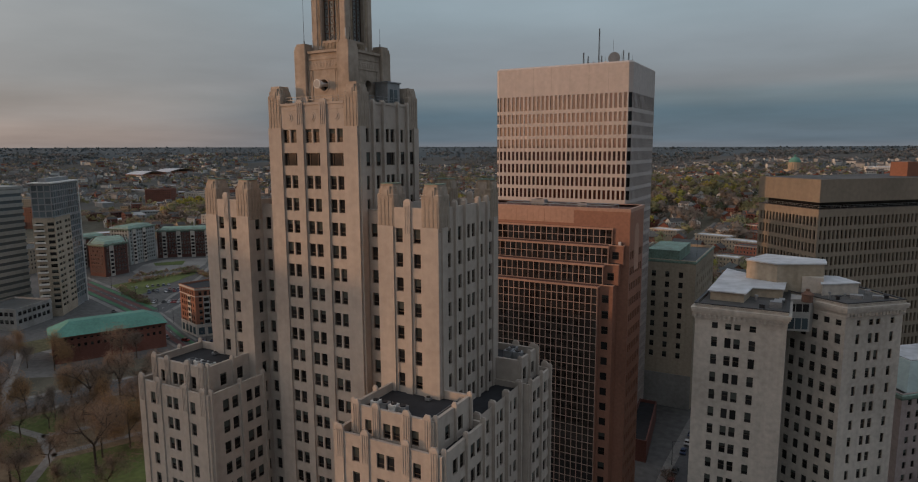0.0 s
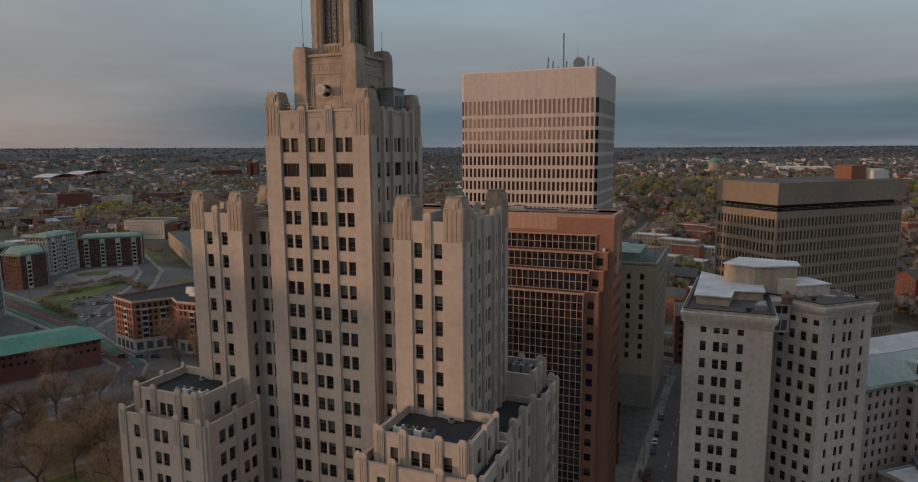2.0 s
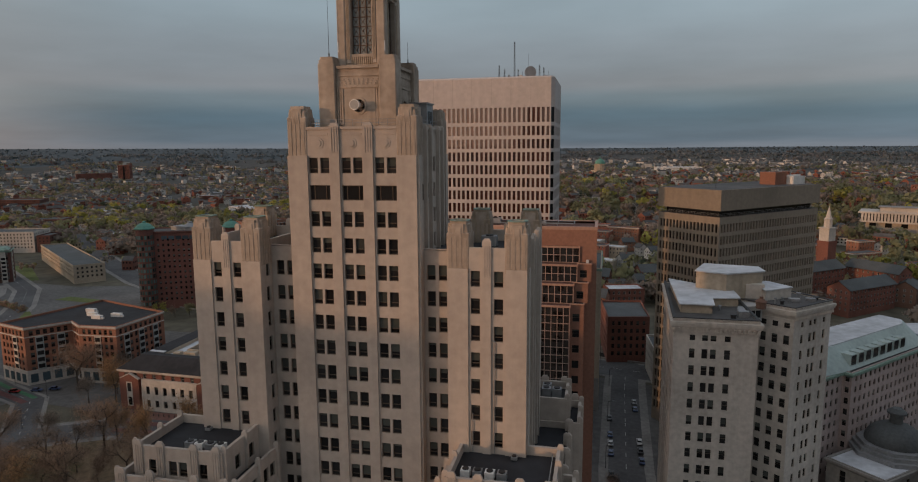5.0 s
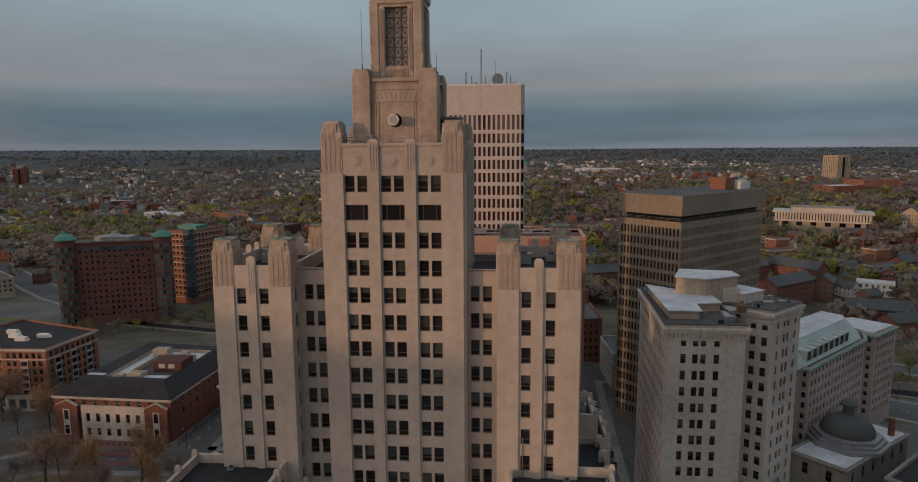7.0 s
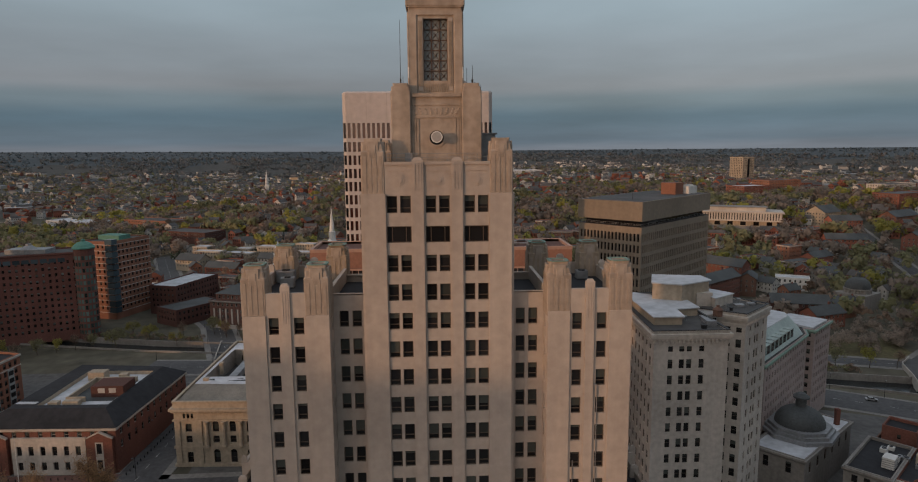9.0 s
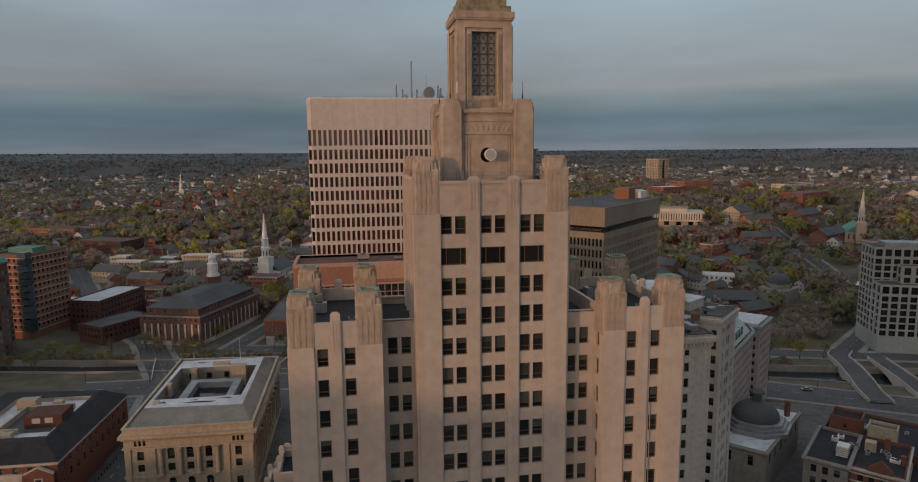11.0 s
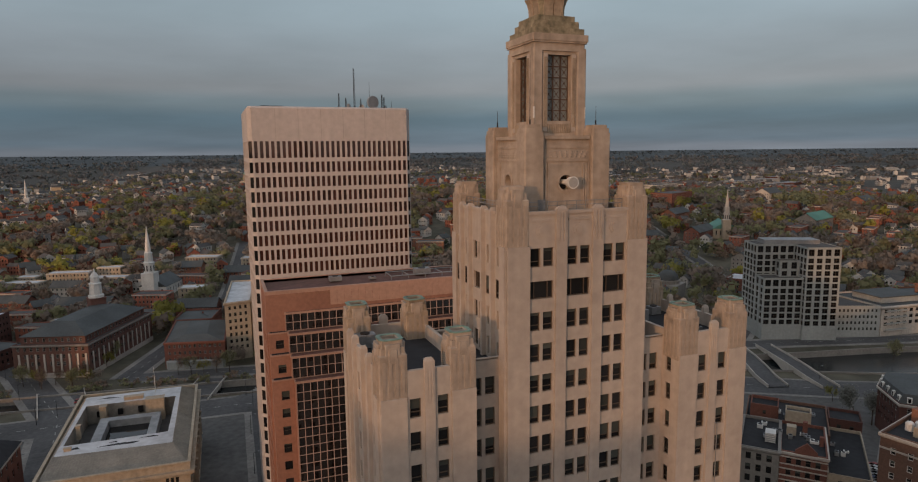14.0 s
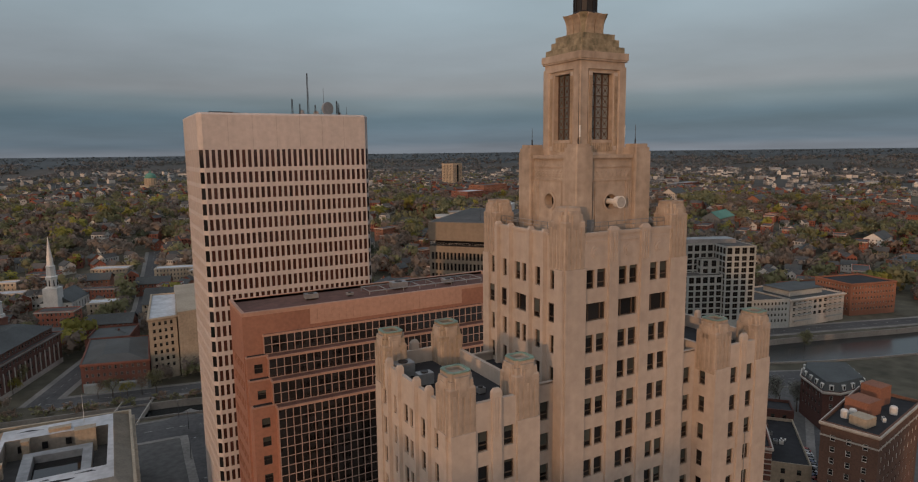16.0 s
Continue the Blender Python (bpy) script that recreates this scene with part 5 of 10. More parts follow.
whip(CX - 4.3, CY - 4.3, 111.6, 7.5)
whip(CX + 4.5, CY - 3.9, 111.6, 2.2)
whip(CX + 4.2, CY + 4.4, 111.6, 3.0)
whip(CX - 4.4, CY + 4.2, 111.6, 2.0)
for sg in (-1, 1):
    s = Shape(); s.bar((CX + sg * 3.3, CY - 3.35, 112.4), (CX + sg * 3.3, CY - 3.35, 113.7), 0.11, sides=6)
    part("panel_antenna", s, white_paint, thing("panel_antenna", (CX + sg * 3.3, CY - 3.35, 112.4), "small white panel antenna on a stone corner", "antenna"))
c = thing("roof_cabin", (CX + 6.6, CY + 3.0, 101.2), "small grey metal cabin behind a stone parapet", "cabin")
s = Shape(); s.box(CX + 5.4, CX + 7.8, CY + 1.2, CY + 4.6, 101.2, 105.6); s.box(CX + 5.2, CX + 8.0, CY + 1.0, CY + 4.8, 105.6, 105.8)
part("casing", s, metal_grey, c)
s = Shape(); s.box(CX + 7.78, CX + 7.84, CY + 1.8, CY + 2.7, 102.6, 104.6); s.box(CX + 7.78, CX + 7.84, CY + 3.0, CY + 3.9, 102.6, 104.6)
part("cabin_window", s, glass_blue, c)
dr = Shape(); dr.box(CX - 3.9, CX - 2.95, CY - 5.55, CY - 5.42, 101.3, 103.3)
part("door", dr, metal_grey, tower, "grey metal roof door")
# conduits on the front of one wing
for pts in (((19.3, 59.6), (19.3, 74.8), (18.4, 75.2)), ((16.4, 59.6), (16.4, 65.0)), ((18.0, 59.6), (18.0, 62.5))):
    s = Shape()
    for a, b in zip(pts, pts[1:]):
        s.bar((CX + a[0], CY - 9.55, a[1]), (CX + b[0], CY - 9.55, b[1]), 0.06, sides=5)
    part("conduit", s, metal_grey, tower, "thin grey conduit")
railing([(CX + 15.6, CY - 18.1), (CX + 26.9, CY - 18.1), (CX + 26.9, CY - 9.8)], 59.6, tower, 1.6)

# ---- the tall white office tower ----
def white_tower():
    X0, X1, Y0, Y1, TOP, CH = -96.5, -50.4, 200.6, 232.5, 121.1, 1.15
    t = thing("office_tower", (-73.5, 216.5, 0), "tall white precast office tower with narrow windows and blank crown", "building")
    s, holes, corner = Shape(), [], []
    rows = [(107.5, 112.1)] + storeys(106.35, 25, 4.08, 2.95)
    ch = rect(X0, X1, Y0, Y1, CH)
    for i in range(8):
        a, b = ch[i], ch[(i + 1) % 8]
        ln = math.dist(a, b)
        if ln < 5:
            # the cut corners carry a column of dark panes
            corner += wall(s, a, b, 0, TOP - 8.0, [(0.16, ln - 0.16)], rows, 0.12)
            wall(s, a, b, TOP - 8.0, TOP, [], [])
            continue
        cols = spread(ln, 1, 0.9, 0.1, 29 if ln > 35 else 19)
        holes += wall(s, a, b, 0, TOP, cols, rows, 0.22)
    part("wall", s, white_precast, t)
    c = Shape()
    c.prism(ch, TOP, TOP + 0.5, top=inset(ch, 0.5))
    part("crown_edge", c, white_precast, t)
    # upright panel joints in the blank crown, and the slim fins between the windows
    for k in range(1, 7):
        x = X0 + CH + (X1 - X0 - 2 * CH) * k / 7
        j = Shape(); j.box(x - 0.05, x + 0.05, Y0 - 0.02, Y0 + 0.02, 112.6, TOP - 0.1)
        part("panel_joint", j, precast_joint, t)
    glaze(t, holes, "slot", [frame_bronze, glass_tower, blind], 300, lambda q: -q[0].translation.z + (0 if q[0].translation.y < 201.5 else 30))
    glaze(t, corner, "slot", [frame_bronze, glass_black, blind], 0)
    return t


precast_joint = mat("precast_joint", (0.43, 0.39, 0.36), 0.85, 0.2, 0.8, 0.04, 0.4, 0.1)
white_tower()


def mast(x, y, z, h, label="thin lattice radio mast on a tower roof", lat=True):
    t = thing("radio_mast", (x, y, z), label, "antenna")
    s = Shape()
    if lat:
        for k in range(3):
            a = 2 * math.pi * k / 3
            s.bar((x + 0.28 * math.cos(a), y + 0.28 * math.sin(a), z), (x + 0.16 * math.cos(a), y + 0.16 * math.sin(a), z + h), 0.06, sides=4)
        n = int(h / 0.9)
        for i in range(n):
            for k in range(3):
                a, b = 2 * math.pi * k / 3, 2 * math.pi * (k + 1) / 3
                q = 0.26 - 0.1 * i / n
                s.bar((x + q * math.cos(a), y + q * math.sin(a), z + h * i / n), (x + q * math.cos(b), y + q * math.sin(b), z + h * (i + 1) / n), 0.035, sides=3)
    else:
        s.bar((x, y, z), (x, y, z + h), 0.07, sides=5, r2=0.03)
    part("mast", s, metal_dark, t)
    return t


def dish(x, y, z, r, az, label="round microwave dish on a short post"):
    t = thing("dish_antenna", (x, y, z), label, "antenna")
    s = Shape(); s.bar((x, y, z), (x, y, z + r * 1.3), 0.1, sides=6)
    part("post", s, metal_grey, t)
    d = Shape()
    a = radians(az)
    f = Vector((math.sin(a), math.cos(a), 0)); u = Vector((f.y, -f.x, 0)); c = Vector((x, y, z + r * 1.3))
    N, prev = 18, None
    for rr, dep in ((r, 0.35 * r), (r, 0.0), (0.7 * r, -0.3 * r), (0.3 * r, -0.45 * r)):
        ring = [tuple(c + u * rr * math.cos(2 * math.pi * k / N) + Vector((0, 0, rr * math.sin(2 * math.pi * k / N))) + f * dep) for k in range(N)]
        if prev:
            for k in range(N):
                d.face([prev[k], prev[(k + 1) % N], ring[(k + 1) % N], ring[k]])
        else:
            d.face(ring)
        prev = ring
    d.face(prev)
    part("reflector", d, metal_grey, t)


mast(-64.5, 212, 121.4, 12.5)
mast(-67.5, 210, 121.4, 3.6, "short antenna rack on a tower roof")
mast(-55.0, 213, 121.4, 4.2, "short antenna rack on a tower roof")
mast(-53.2, 211, 121.4, 3.0, "thin whip antenna on a tower roof", False)
mast(-58.2, 216, 121.4, 4.5, "thin whip antenna on a tower roof", False)
mast(-61.5, 209, 121.4, 2.6, "thin whip antenna on a tower roof", False)
mast(-69.4, 211, 121.4, 5.0, "short antenna rack on a tower roof")
mast(-56.2, 211, 121.4, 4.8, "short antenna rack on a tower roof")
mast(-59.8, 212, 121.4, 8.5, "thin whip antenna on a tower roof", False)
mast(-63.0, 210, 121.4, 3.4, "short antenna rack on a tower roof")
dish(-59.2, 211, 121.4, 1.9, 160)
dish(-62.2, 212, 121.4, 0.8, 200)
dish(-66.2, 212, 121.4, 0.9, 250)
dish(-54.4, 214, 121.4, 0.8, 120)
ph = Shape(); ph.prism(rect(-92, -86, 210, 216), 121.4, 122.4); ph.bar((-90, 211, 122.2), (-84, 211, 122.0), 0.25)
part("window_washing_crane", ph, metal_dark, thing("roof_crane", (-89, 213, 121.4), "low dark window-washing crane on a tower roof", "crane"))


# ---- the copper-coloured glass office block ----
def copper_block():
    t = thing("office_block", (-67, 152.0, 0), "red granite office block with a stepped dark glass front", "building")
    X0, X1, Y0, Y1, Z = -97.5, -36.5, 147.3, 160.5, 81.0
    # each lower tier: top, foot, glass plane, glass ends, pier plane, pier ends
    TIERS = ((76.6, 72.5, 146.9, -93.8, -40.5, Y0, X0, X1), (72.5, 68.2, 145.3, -93.4, -40.9, 146.3, X0 + 0.2, X1 - 1.1),
             (68.2, 63.4, 143.7, -93.2, -41.6, 145.1, X0 + 0.3, X1 - 1.8), (63.4, 0.0, 142.1, -92.8, -42.3, 143.8, X0 + 0.4, X1 - 2.6))
    s, holes = Shape(), []
    rows = storeys(71.0, 18, 3.75, 1.9)
    side = spread(13, 1, 1.1, 0.7, 7)
    holes += wall(s, (X1, Y0), (X1, Y1), 0, Z, side, rows, 0.3)
    wall(s, (X1, Y1), (X0, Y1), 0, Z, [], [])
    holes += wall(s, (X0, Y1), (X0, Y0), 0, Z, side, rows, 0.3)
    wall(s, (X0, Y0), (X1, Y0), 76.6, Z, [], [])
    wall(s, (X0, Y0 + 0.02), (X0 + 0.6, Y0 + 0.02), 0, 76.6, [], []); wall(s, (X1 - 2.8, Y0 + 0.02), (X1, Y0 + 0.02), 0, 76.6, [], [])
    # granite piers beside the glass, stepping out tier by tier
    for sg in (-1, 1):
        for k, (zt, zb, gy, ga, gb, y, pa, pb) in enumerate(TIERS):
            xa, xb = (pa, ga) if sg < 0 else (gb, pb)
            m = (xa + xb) / 2 - xa + (0.2 if sg < 0 else -0.2)
            q = [] if k == 0 else [(m - 0.8, m + 0.8)]
            rws = [(zb + 1.1, zb + 2.9)] if k < 3 else storeys(61.2, 15, 3.75, 1.9)
            holes += wall(s, (xa, y), (xb, y), zb, zt, q, rws if q else [], 0.3)
            if k:
                lo = 0 if k == 3 else zb
                wall(s, (xb, y), (xb, Y0), lo, zt, [], []); wall(s, (xa, Y0), (xa, y), lo, zt, [], [])
                e = Shape(); e.box(xa - 0.1, xb + 0.1, y - 0.12, Y0 - 0.02, zt - 0.02, zt + 0.22)
                part("pier_ledge", e, granite_pale, t)
                e = Shape(); e.box(xa + 0.25, xb - 0.25, y + 0.25, Y0 - 0.04, zt + 0.2, zt + 0.26)
                part("ledge_deck", e, roof_dark, t)
    part("wall", s, granite_red, t)
    for k in range(23):
        p = Shape(); p.box(-84.5 + 1.5 * k, -84.5 + 1.5 * k + 1.46, Y0 - 0.06, Y0 + 0.02, 77.3, 80.5)
        part("wall_panel", p, granite_pale, t, "paler wall panel")
    d = Shape(); d.face([(X0 + 0.6, Y0 + 0.6, Z - 0.5), (X1 - 0.6, Y0 + 0.6, Z - 0.5), (X1 - 0.6, Y1 + 0.05, Z - 0.5), (X0 + 0.6, Y1 + 0.05, Z - 0.5)])
    part("roof", d, brick_paving, t, "red-brown roof deck")
    for c in (rect(X0 - 0.05, X1 + 0.05, Y0 - 0.05, Y0 + 0.6), rect(X0 - 0.05, X0 + 0.6, Y0 + 0.6, Y1), rect(X1 - 0.6, X1 + 0.05, Y0 + 0.6, Y1), rect(X0 - 0.05, X1 + 0.05, Y1, Y1 + 0.6)):
        k = Shape(); k.prism(c, Z - 0.6, Z + 0.15)
        part("coping", k, granite_pale, t)
    # arched blind panel high on the street side
    n = Shape()
    arc = [(154 + 2.0 * math.cos(radians(q)), 75 + 2.4 * math.sin(radians(q))) for q in range(0, 181, 15)] + [(152, 66), (156, 66)]
    n.face([(X1 + 0.03, y, z) for y, z in arc])
    part("arched_panel", n, granite_pale, t, "tall arched wall panel")
    pot = Shape(); pot.box(-38.9, -38.3, 146.5, 147.0, 72.7, 73.5)
    part("planter", pot, roof_white, t)
    # glass tiers: each lower one stands further out
    g, bars = [], Shape()
    nc = 36
    for n, (zt, zb, y, XA, XB, *_) in enumerate(TIERS):
        wd = (XB - XA) / nc
        zb = max(zb, 4.0) + (0.25 if n < 3 else 0)
        nr = max(1, round((zt - zb - 0.4) / 1.9))
        hh = (zt - 0.4 - zb) / nr
        for i in range(nc + 1):
            x = XA + wd * i
            bars.box(x - 0.08, x + 0.08, y - 0.10, y + 0.05, zb, zt - 0.4)
        for j in range(nr + 1):
            bars.box(XA, XB, y - 0.08, y + 0.04, zb + hh * j - 0.07, zb + hh * j + 0.07)
        for i in range(nc):
            for j in range(nr):
                g.append((XA + wd * i, zb + hh * j, wd, hh, y))
        e = Shape(); e.box(XA - 0.2, XB + 0.2, y - 0.2, Y0 + 0.1, zt - 0.4, zt)
        part("ledge", e, granite_pale, t)
        e = Shape(); e.box(XA + 0.1, XB - 0.1, y + 0.15, Y0 - 0.5 if n == 0 else TIERS[n - 1][2] - 0.12, zt - 0.01, zt + 0.05)
        part("ledge_deck", e, brick_paving, t, "dull red-brown ledge deck")
        for xx in (XA, XB):
            e = Shape(); e.box(xx - 0.12, xx + 0.12, y - 0.02, Y0, zb, zt - 0.4)
            part("tier_end", e, granite_red, t)
    part("mullion", bars, mullion_pale, t, "pale pinkish mullion grid", "stuff")
    cache, rest = {}, Shape()
    g.sort(key=lambda q: -q[1])
    rnd = random.Random(4)
    for n, (x, z, w, h, y) in enumerate(g):
        tilt = rnd.uniform(-0.015, 0.015)
        if n < 290:
            key = (round(w, 2), round(h, 2))
            if key not in cache:
                q = Shape(); q.box(0, w, 0, 0.06, 0, h)
                cache[key] = q.mesh("pane", [glass_coated])
            ob = under(new("pane", cache[key]), t)
            ob.matrix_basis = Matrix.Translation((x, y, z)) @ Matrix.Rotation(tilt * 0.4, 4, "Z")
        else:
            rest.face([(x, y, z), (x + w, y + tilt * 0.5, z), (x + w, y + tilt * 0.5, z + h), (x, y, z + h)])
    part("far_pane", rest, glass_coated, t, "", "stuff")
    glaze(t, holes, "plain", [frame_bronze, glass_dark, blind], 120)
    # a low steel frame with pipes along the roof
    e = thing("pipe_frame", (-58, 154.5, 80.5), "low weathered steel pipe frame on a roof", "pipe frame")
    for x0, x1, y in ((-70, -42, 152.2), (-70, -42, 157.4)):
        b = Shape(); b.bar((x0, y, 81.3), (x1, y, 81.3), 0.14, sides=6)
        part("pipe", b, metal_grey, e)
    for k in range(8):
        b = Shape(); b.bar((-70 + 4 * k, 152.2, 81.3), (-70 + 4 * k, 157.4, 81.3), 0.10, sides=5); b.bar((-70 + 4 * k, 152.2, 80.5), (-70 + 4 * k, 152.2, 81.3), 0.08, sides=5); b.bar((-70 + 4 * k, 157.4, 80.5), (-70 + 4 * k, 157.4, 81.3), 0.08, sides=5)
        part("cross_bar", b, metal_grey, e)
    for px, py, w in ((-82, 155, 1.8), (-74, 153.5, 1.0), (-62, 155, 2.4), (-50, 154, 1.6)):
        roof_unit(px, py, 80.7, w * 1.5, w, w * 0.6, 0)


copper_block()


# ---- the tan office slab turned to the street grid ----
def tan_slab():
    A, B, C = (-15.8, 233.2), (1.7, 213.6), (43.0, 255.0)
    D = (A[0] + C[0] - B[0], A[1] + C[1] - B[1])
    poly = [B, C, D, A]
    t = thing("office_slab", (14, 234, 0), "broad tan precast office slab with a blank overhanging crown", "building")
    s, holes = Shape(), []
    body = inset(poly, 0.25)
    rows = storeys(74.6, 18, 3.95, 2.7)
    for i in range(4):
        ln = math.dist(body[i], body[(i + 1) % 4])
        holes += wall(s, body[i], body[(i + 1) % 4], 0, 77.0, spread(ln, 1, 0.85, 0.5, 36 if ln > 40 else 17), rows, 0.5)
    part("wall", s, tan_precast, t)
    n = Shape(); n.prism(inset(poly, 2.2), 77.0, 79.0)
    part("recess", n, glass_black, t, "dark recessed storey")
    dk = Shape(); dk.prism(inset(poly, 0.25), 76.9, 77.02)
    part("terrace", dk, roof_grey, t)
    railing([(p[0], p[1]) for p in (*inset(poly, 0.5), inset(poly, 0.5)[0])], 77.0, t, 2.5)
    c = Shape(); c.prism(poly, 79.0, 85.7, floor=True)
    part("crown", c, tan_precast, t, "blank tan crown band")
    r = Shape(); r.face([(*p, 85.72) for p in inset(poly, 0.6)])
    part("roof", r, roof_grey, t)
    glaze(t, holes, "slot", [frame_bronze, glass_black, blind], 300, lambda q: -q[0].translation.z)
    bx = thing("roof_plant", (28, 252, 85.7), "rust-red brick plant room on a flat roof", "plant room")
    q = Shape(); q.prism(rot(rect(-3.5, 3.5, -3, 3), 45, 26, 252), 85.72, 90.2)
    part("plant_wall", q, brick_orange, bx)
    bx = thing("roof_plant", (36, 256, 85.7), "white metal cooling plant on a flat roof", "plant room")
    q = Shape(); q.prism(rot(rect(-4, 4, -2.2, 2.2, 0.3), 45, 34, 256), 85.72, 88.6)
    for k in range(4):
        x, y = rot([(-3 + 2 * k, 0)], 45, 34, 256)[0]
        q.lathe(x, y, [(0.8, 88.6), (0.8, 89.1)], 10)
    part("plant_wall", q, white_paint, bx)
    mast(2, 226, 85.7, 5, "thin whip antenna on a flat roof", False)


tan_slab()


# ---- the old U-shaped stone block ----
def old_block():
    P = [(-19.9, 137.2), (-2.9, 137.2), (-3.2, 158.0), (7.5, 150.3), (18.2, 160.3), (8.5, 173.0), (-18.2, 176.0)]
    t = thing("office_building", (-3, 156, 0), "old grey stone U-shaped office building with heavy cornices and white roofs", "building")
    s, holes = Shape(), []
    rows = [(58.25, 59.55)] + storeys(56.5, 14, 3.77, 2.15)
    cols = {0: [(3.3, 4.45), (5.85, 7.05), (7.55, 8.75), (10.4, 11.6)], 1: spread(math.dist(P[1], P[2]), 3, 1.1, 0.8),
            2: [(0.7, 2.0), (3.2, 4.5), (5.8, 7.1), (8.4, 9.7), (11.0, 12.3)], 3: [(2.85, 3.8), (6.0, 7.1), (7.75, 8.85), (11.5, 12.5)], 4: spread(math.dist(P[4], P[5]), 3, 1.1, 1), 6: spread(math.dist(P[6], P[0]), 2.9, 1.3, 1.2)}
    for i in range(7):
        a, b = P[i], P[(i + 1) % 7]
        holes += wall(s, a, b, 0, 63.0, sorted(cols.get(i, [])), rows if i in cols else [], 0.3)
    part("wall", s, stone_pale, t)
    c = Shape()
    for o, z0, z1 in ((0.15, 60.0, 60.4), (0.4, 61.1, 61.5), (0.65, 61.5, 62.0), (0.8, 62.0, 62.5)):
        q = inset(P, -o)
        c.prism(q, z0, z1, cap=True, floor=True)
    part("cornice", c, stone_pale, t, "heavy projecting stone cornice")
    dn = Shape()
    for i in (0, 3, 6):
        a, b = Vector(inset(P, -0.4)[i]), Vector(inset(P, -0.4)[(i + 1) % 7])
        n = int((b - a).length / 0.9)
        for k in range(n):
            m = a + (b - a) * ((k + 0.5) / n)
            dn.box(m.x - 0.2, m.x + 0.2, m.y - 0.2, m.y + 0.2, 60.4, 61.1)
    part("dentil", dn, stone_pale, t, "", "stuff")
    r = Shape(); r.face([(*p, 62.9) for p in inset(P, -0.3)])
    part("roof", r, roof_grey, t)
    pr = Shape()
    out, inn = inset(P, -0.2), inset(P, 0.25)
    for i in range(7):
        j = (i + 1) % 7
        pr = Shape(); pr.prism([out[i], out[j], inn[j], inn[i]], 62.5, 63.2)
        part("parapet", pr, stone_pale, t)
        cp = Shape(); cp.prism([inset(P, -0.3)[i], inset(P, -0.3)[j], inset(P, 0.35)[j], inset(P, 0.35)[i]], 63.2, 63.36, floor=True)
        part("coping", cp, metal_dark, t, "dark metal coping")
    # roof structures
    q = Shape()
    q.prism([(-17.9, 143.0), (-11.3, 143.0), (-10.6, 150.0), (-4.4, 151.0), (-4.4, 158), (-17.4, 170.0)], 62.9, 64.8)
    part("penthouse", q, stone_buff, t, "buff rendered penthouse")
    q = Shape(); q.prism([(-18.4, 142.4), (-10.9, 142.4), (-10.2, 149.5), (-4.0, 150.6), (-4.0, 158.6), (-17.8, 171.0)], 64.8, 65.05, floor=True)
    part("penthouse_roof", q, roof_white, t, "flat white membrane roof")
    q = Shape(); q.prism([(-12.5, 160.5), (-6, 157.5), (3.2, 162.5), (3.0, 168.0), (-9.0, 170.5)], 62.9, 69.1)
    part("tower_room", q, stone_buff, t, "buff roof storey")
    q = Shape(); q.prism([(-12.9, 160.3), (-6, 157.0), (3.7, 162.3), (3.5, 168.4), (-9.2, 171.0)], 69.1, 69.4, floor=True)
    part("tower_room_roof", q, roof_white, t, "flat white membrane roof")
    q = Shape(); q.prism([(3, 158), (10, 163), (6, 169), (2.8, 168)], 62.9, 65.3); q.box(-1.0, 3.2, 160.0, 164, 62.9, 66.4)
    part("stair_head", q, stone_pale, t)
    q = Shape(); q.prism([(2.7, 157.5), (10.4, 163), (6, 169.5), (2.5, 168.3)], 65.3, 65.55, floor=True)
    part("stair_head_roof", q, roof_white, t)
    q = Shape(); q.prism([(-3.3, 150.6), (1.0, 152.0), (1.6, 154.4), (-3.3, 156.6)], 56.0, 63.0, floor=True)
    part("oriel", q, frame_pale, t, "pale glazed link high in the court")
    ou = Vector((4.3, 1.4)).normalized(); on = Vector((ou.y, -ou.x))
    for k in range(3):
        for z0, z1, mm in ((56.5, 58.9, glass_blue), (60.3, 62.0, glass_black)):
            c = Vector((-3.3, 150.6)) + ou * (0.35 + 1.35 * k)
            w = Shape(); w.prism([tuple(c), tuple(c + on * 0.04), tuple(c + ou * 1.15 + on * 0.04), tuple(c + ou * 1.15)], z0, z1)
            part("oriel_window", w, mm, t)
    glaze(t, holes, "plain", [frame_bronze, glass_dark, blind], 300, lambda q: -q[0].translation.z + (0 if q[0].translation.y < 160 else 20))
    for x, y, w, d, h, nm in ((-5.2, 141.5, 2.2, 1.4, 1.3, "grey roof air handler"), (9.5, 158.5, 2.4, 1.6, 0.8, "grey roof air handler"), (13.5, 160.0, 2.0, 1.2, 0.7, "grey roof air handler"), (-5.0, 144.5, 1.4, 2.6, 1.0, "grey roof duct box")):
        e = thing("air_handler", (x, y, 62.9), nm + " with louvred sides", "air handler", "roof plant")
        b = Shape(); b.box(x - w / 2, x + w / 2, y - d / 2, y + d / 2, 62.9, 62.9 + h)
        part("casing", b, metal_grey, e)
        for k in range(5):
            b = Shape(); b.box(x - w / 2 - 0.03, x + w / 2 + 0.03, y - d / 2 - 0.03, y + d / 2 + 0.03, 63.05 + h * 0.15 * k, 63.1 + h * 0.15 * k)
            part("louvre", b, metal_grey, e)
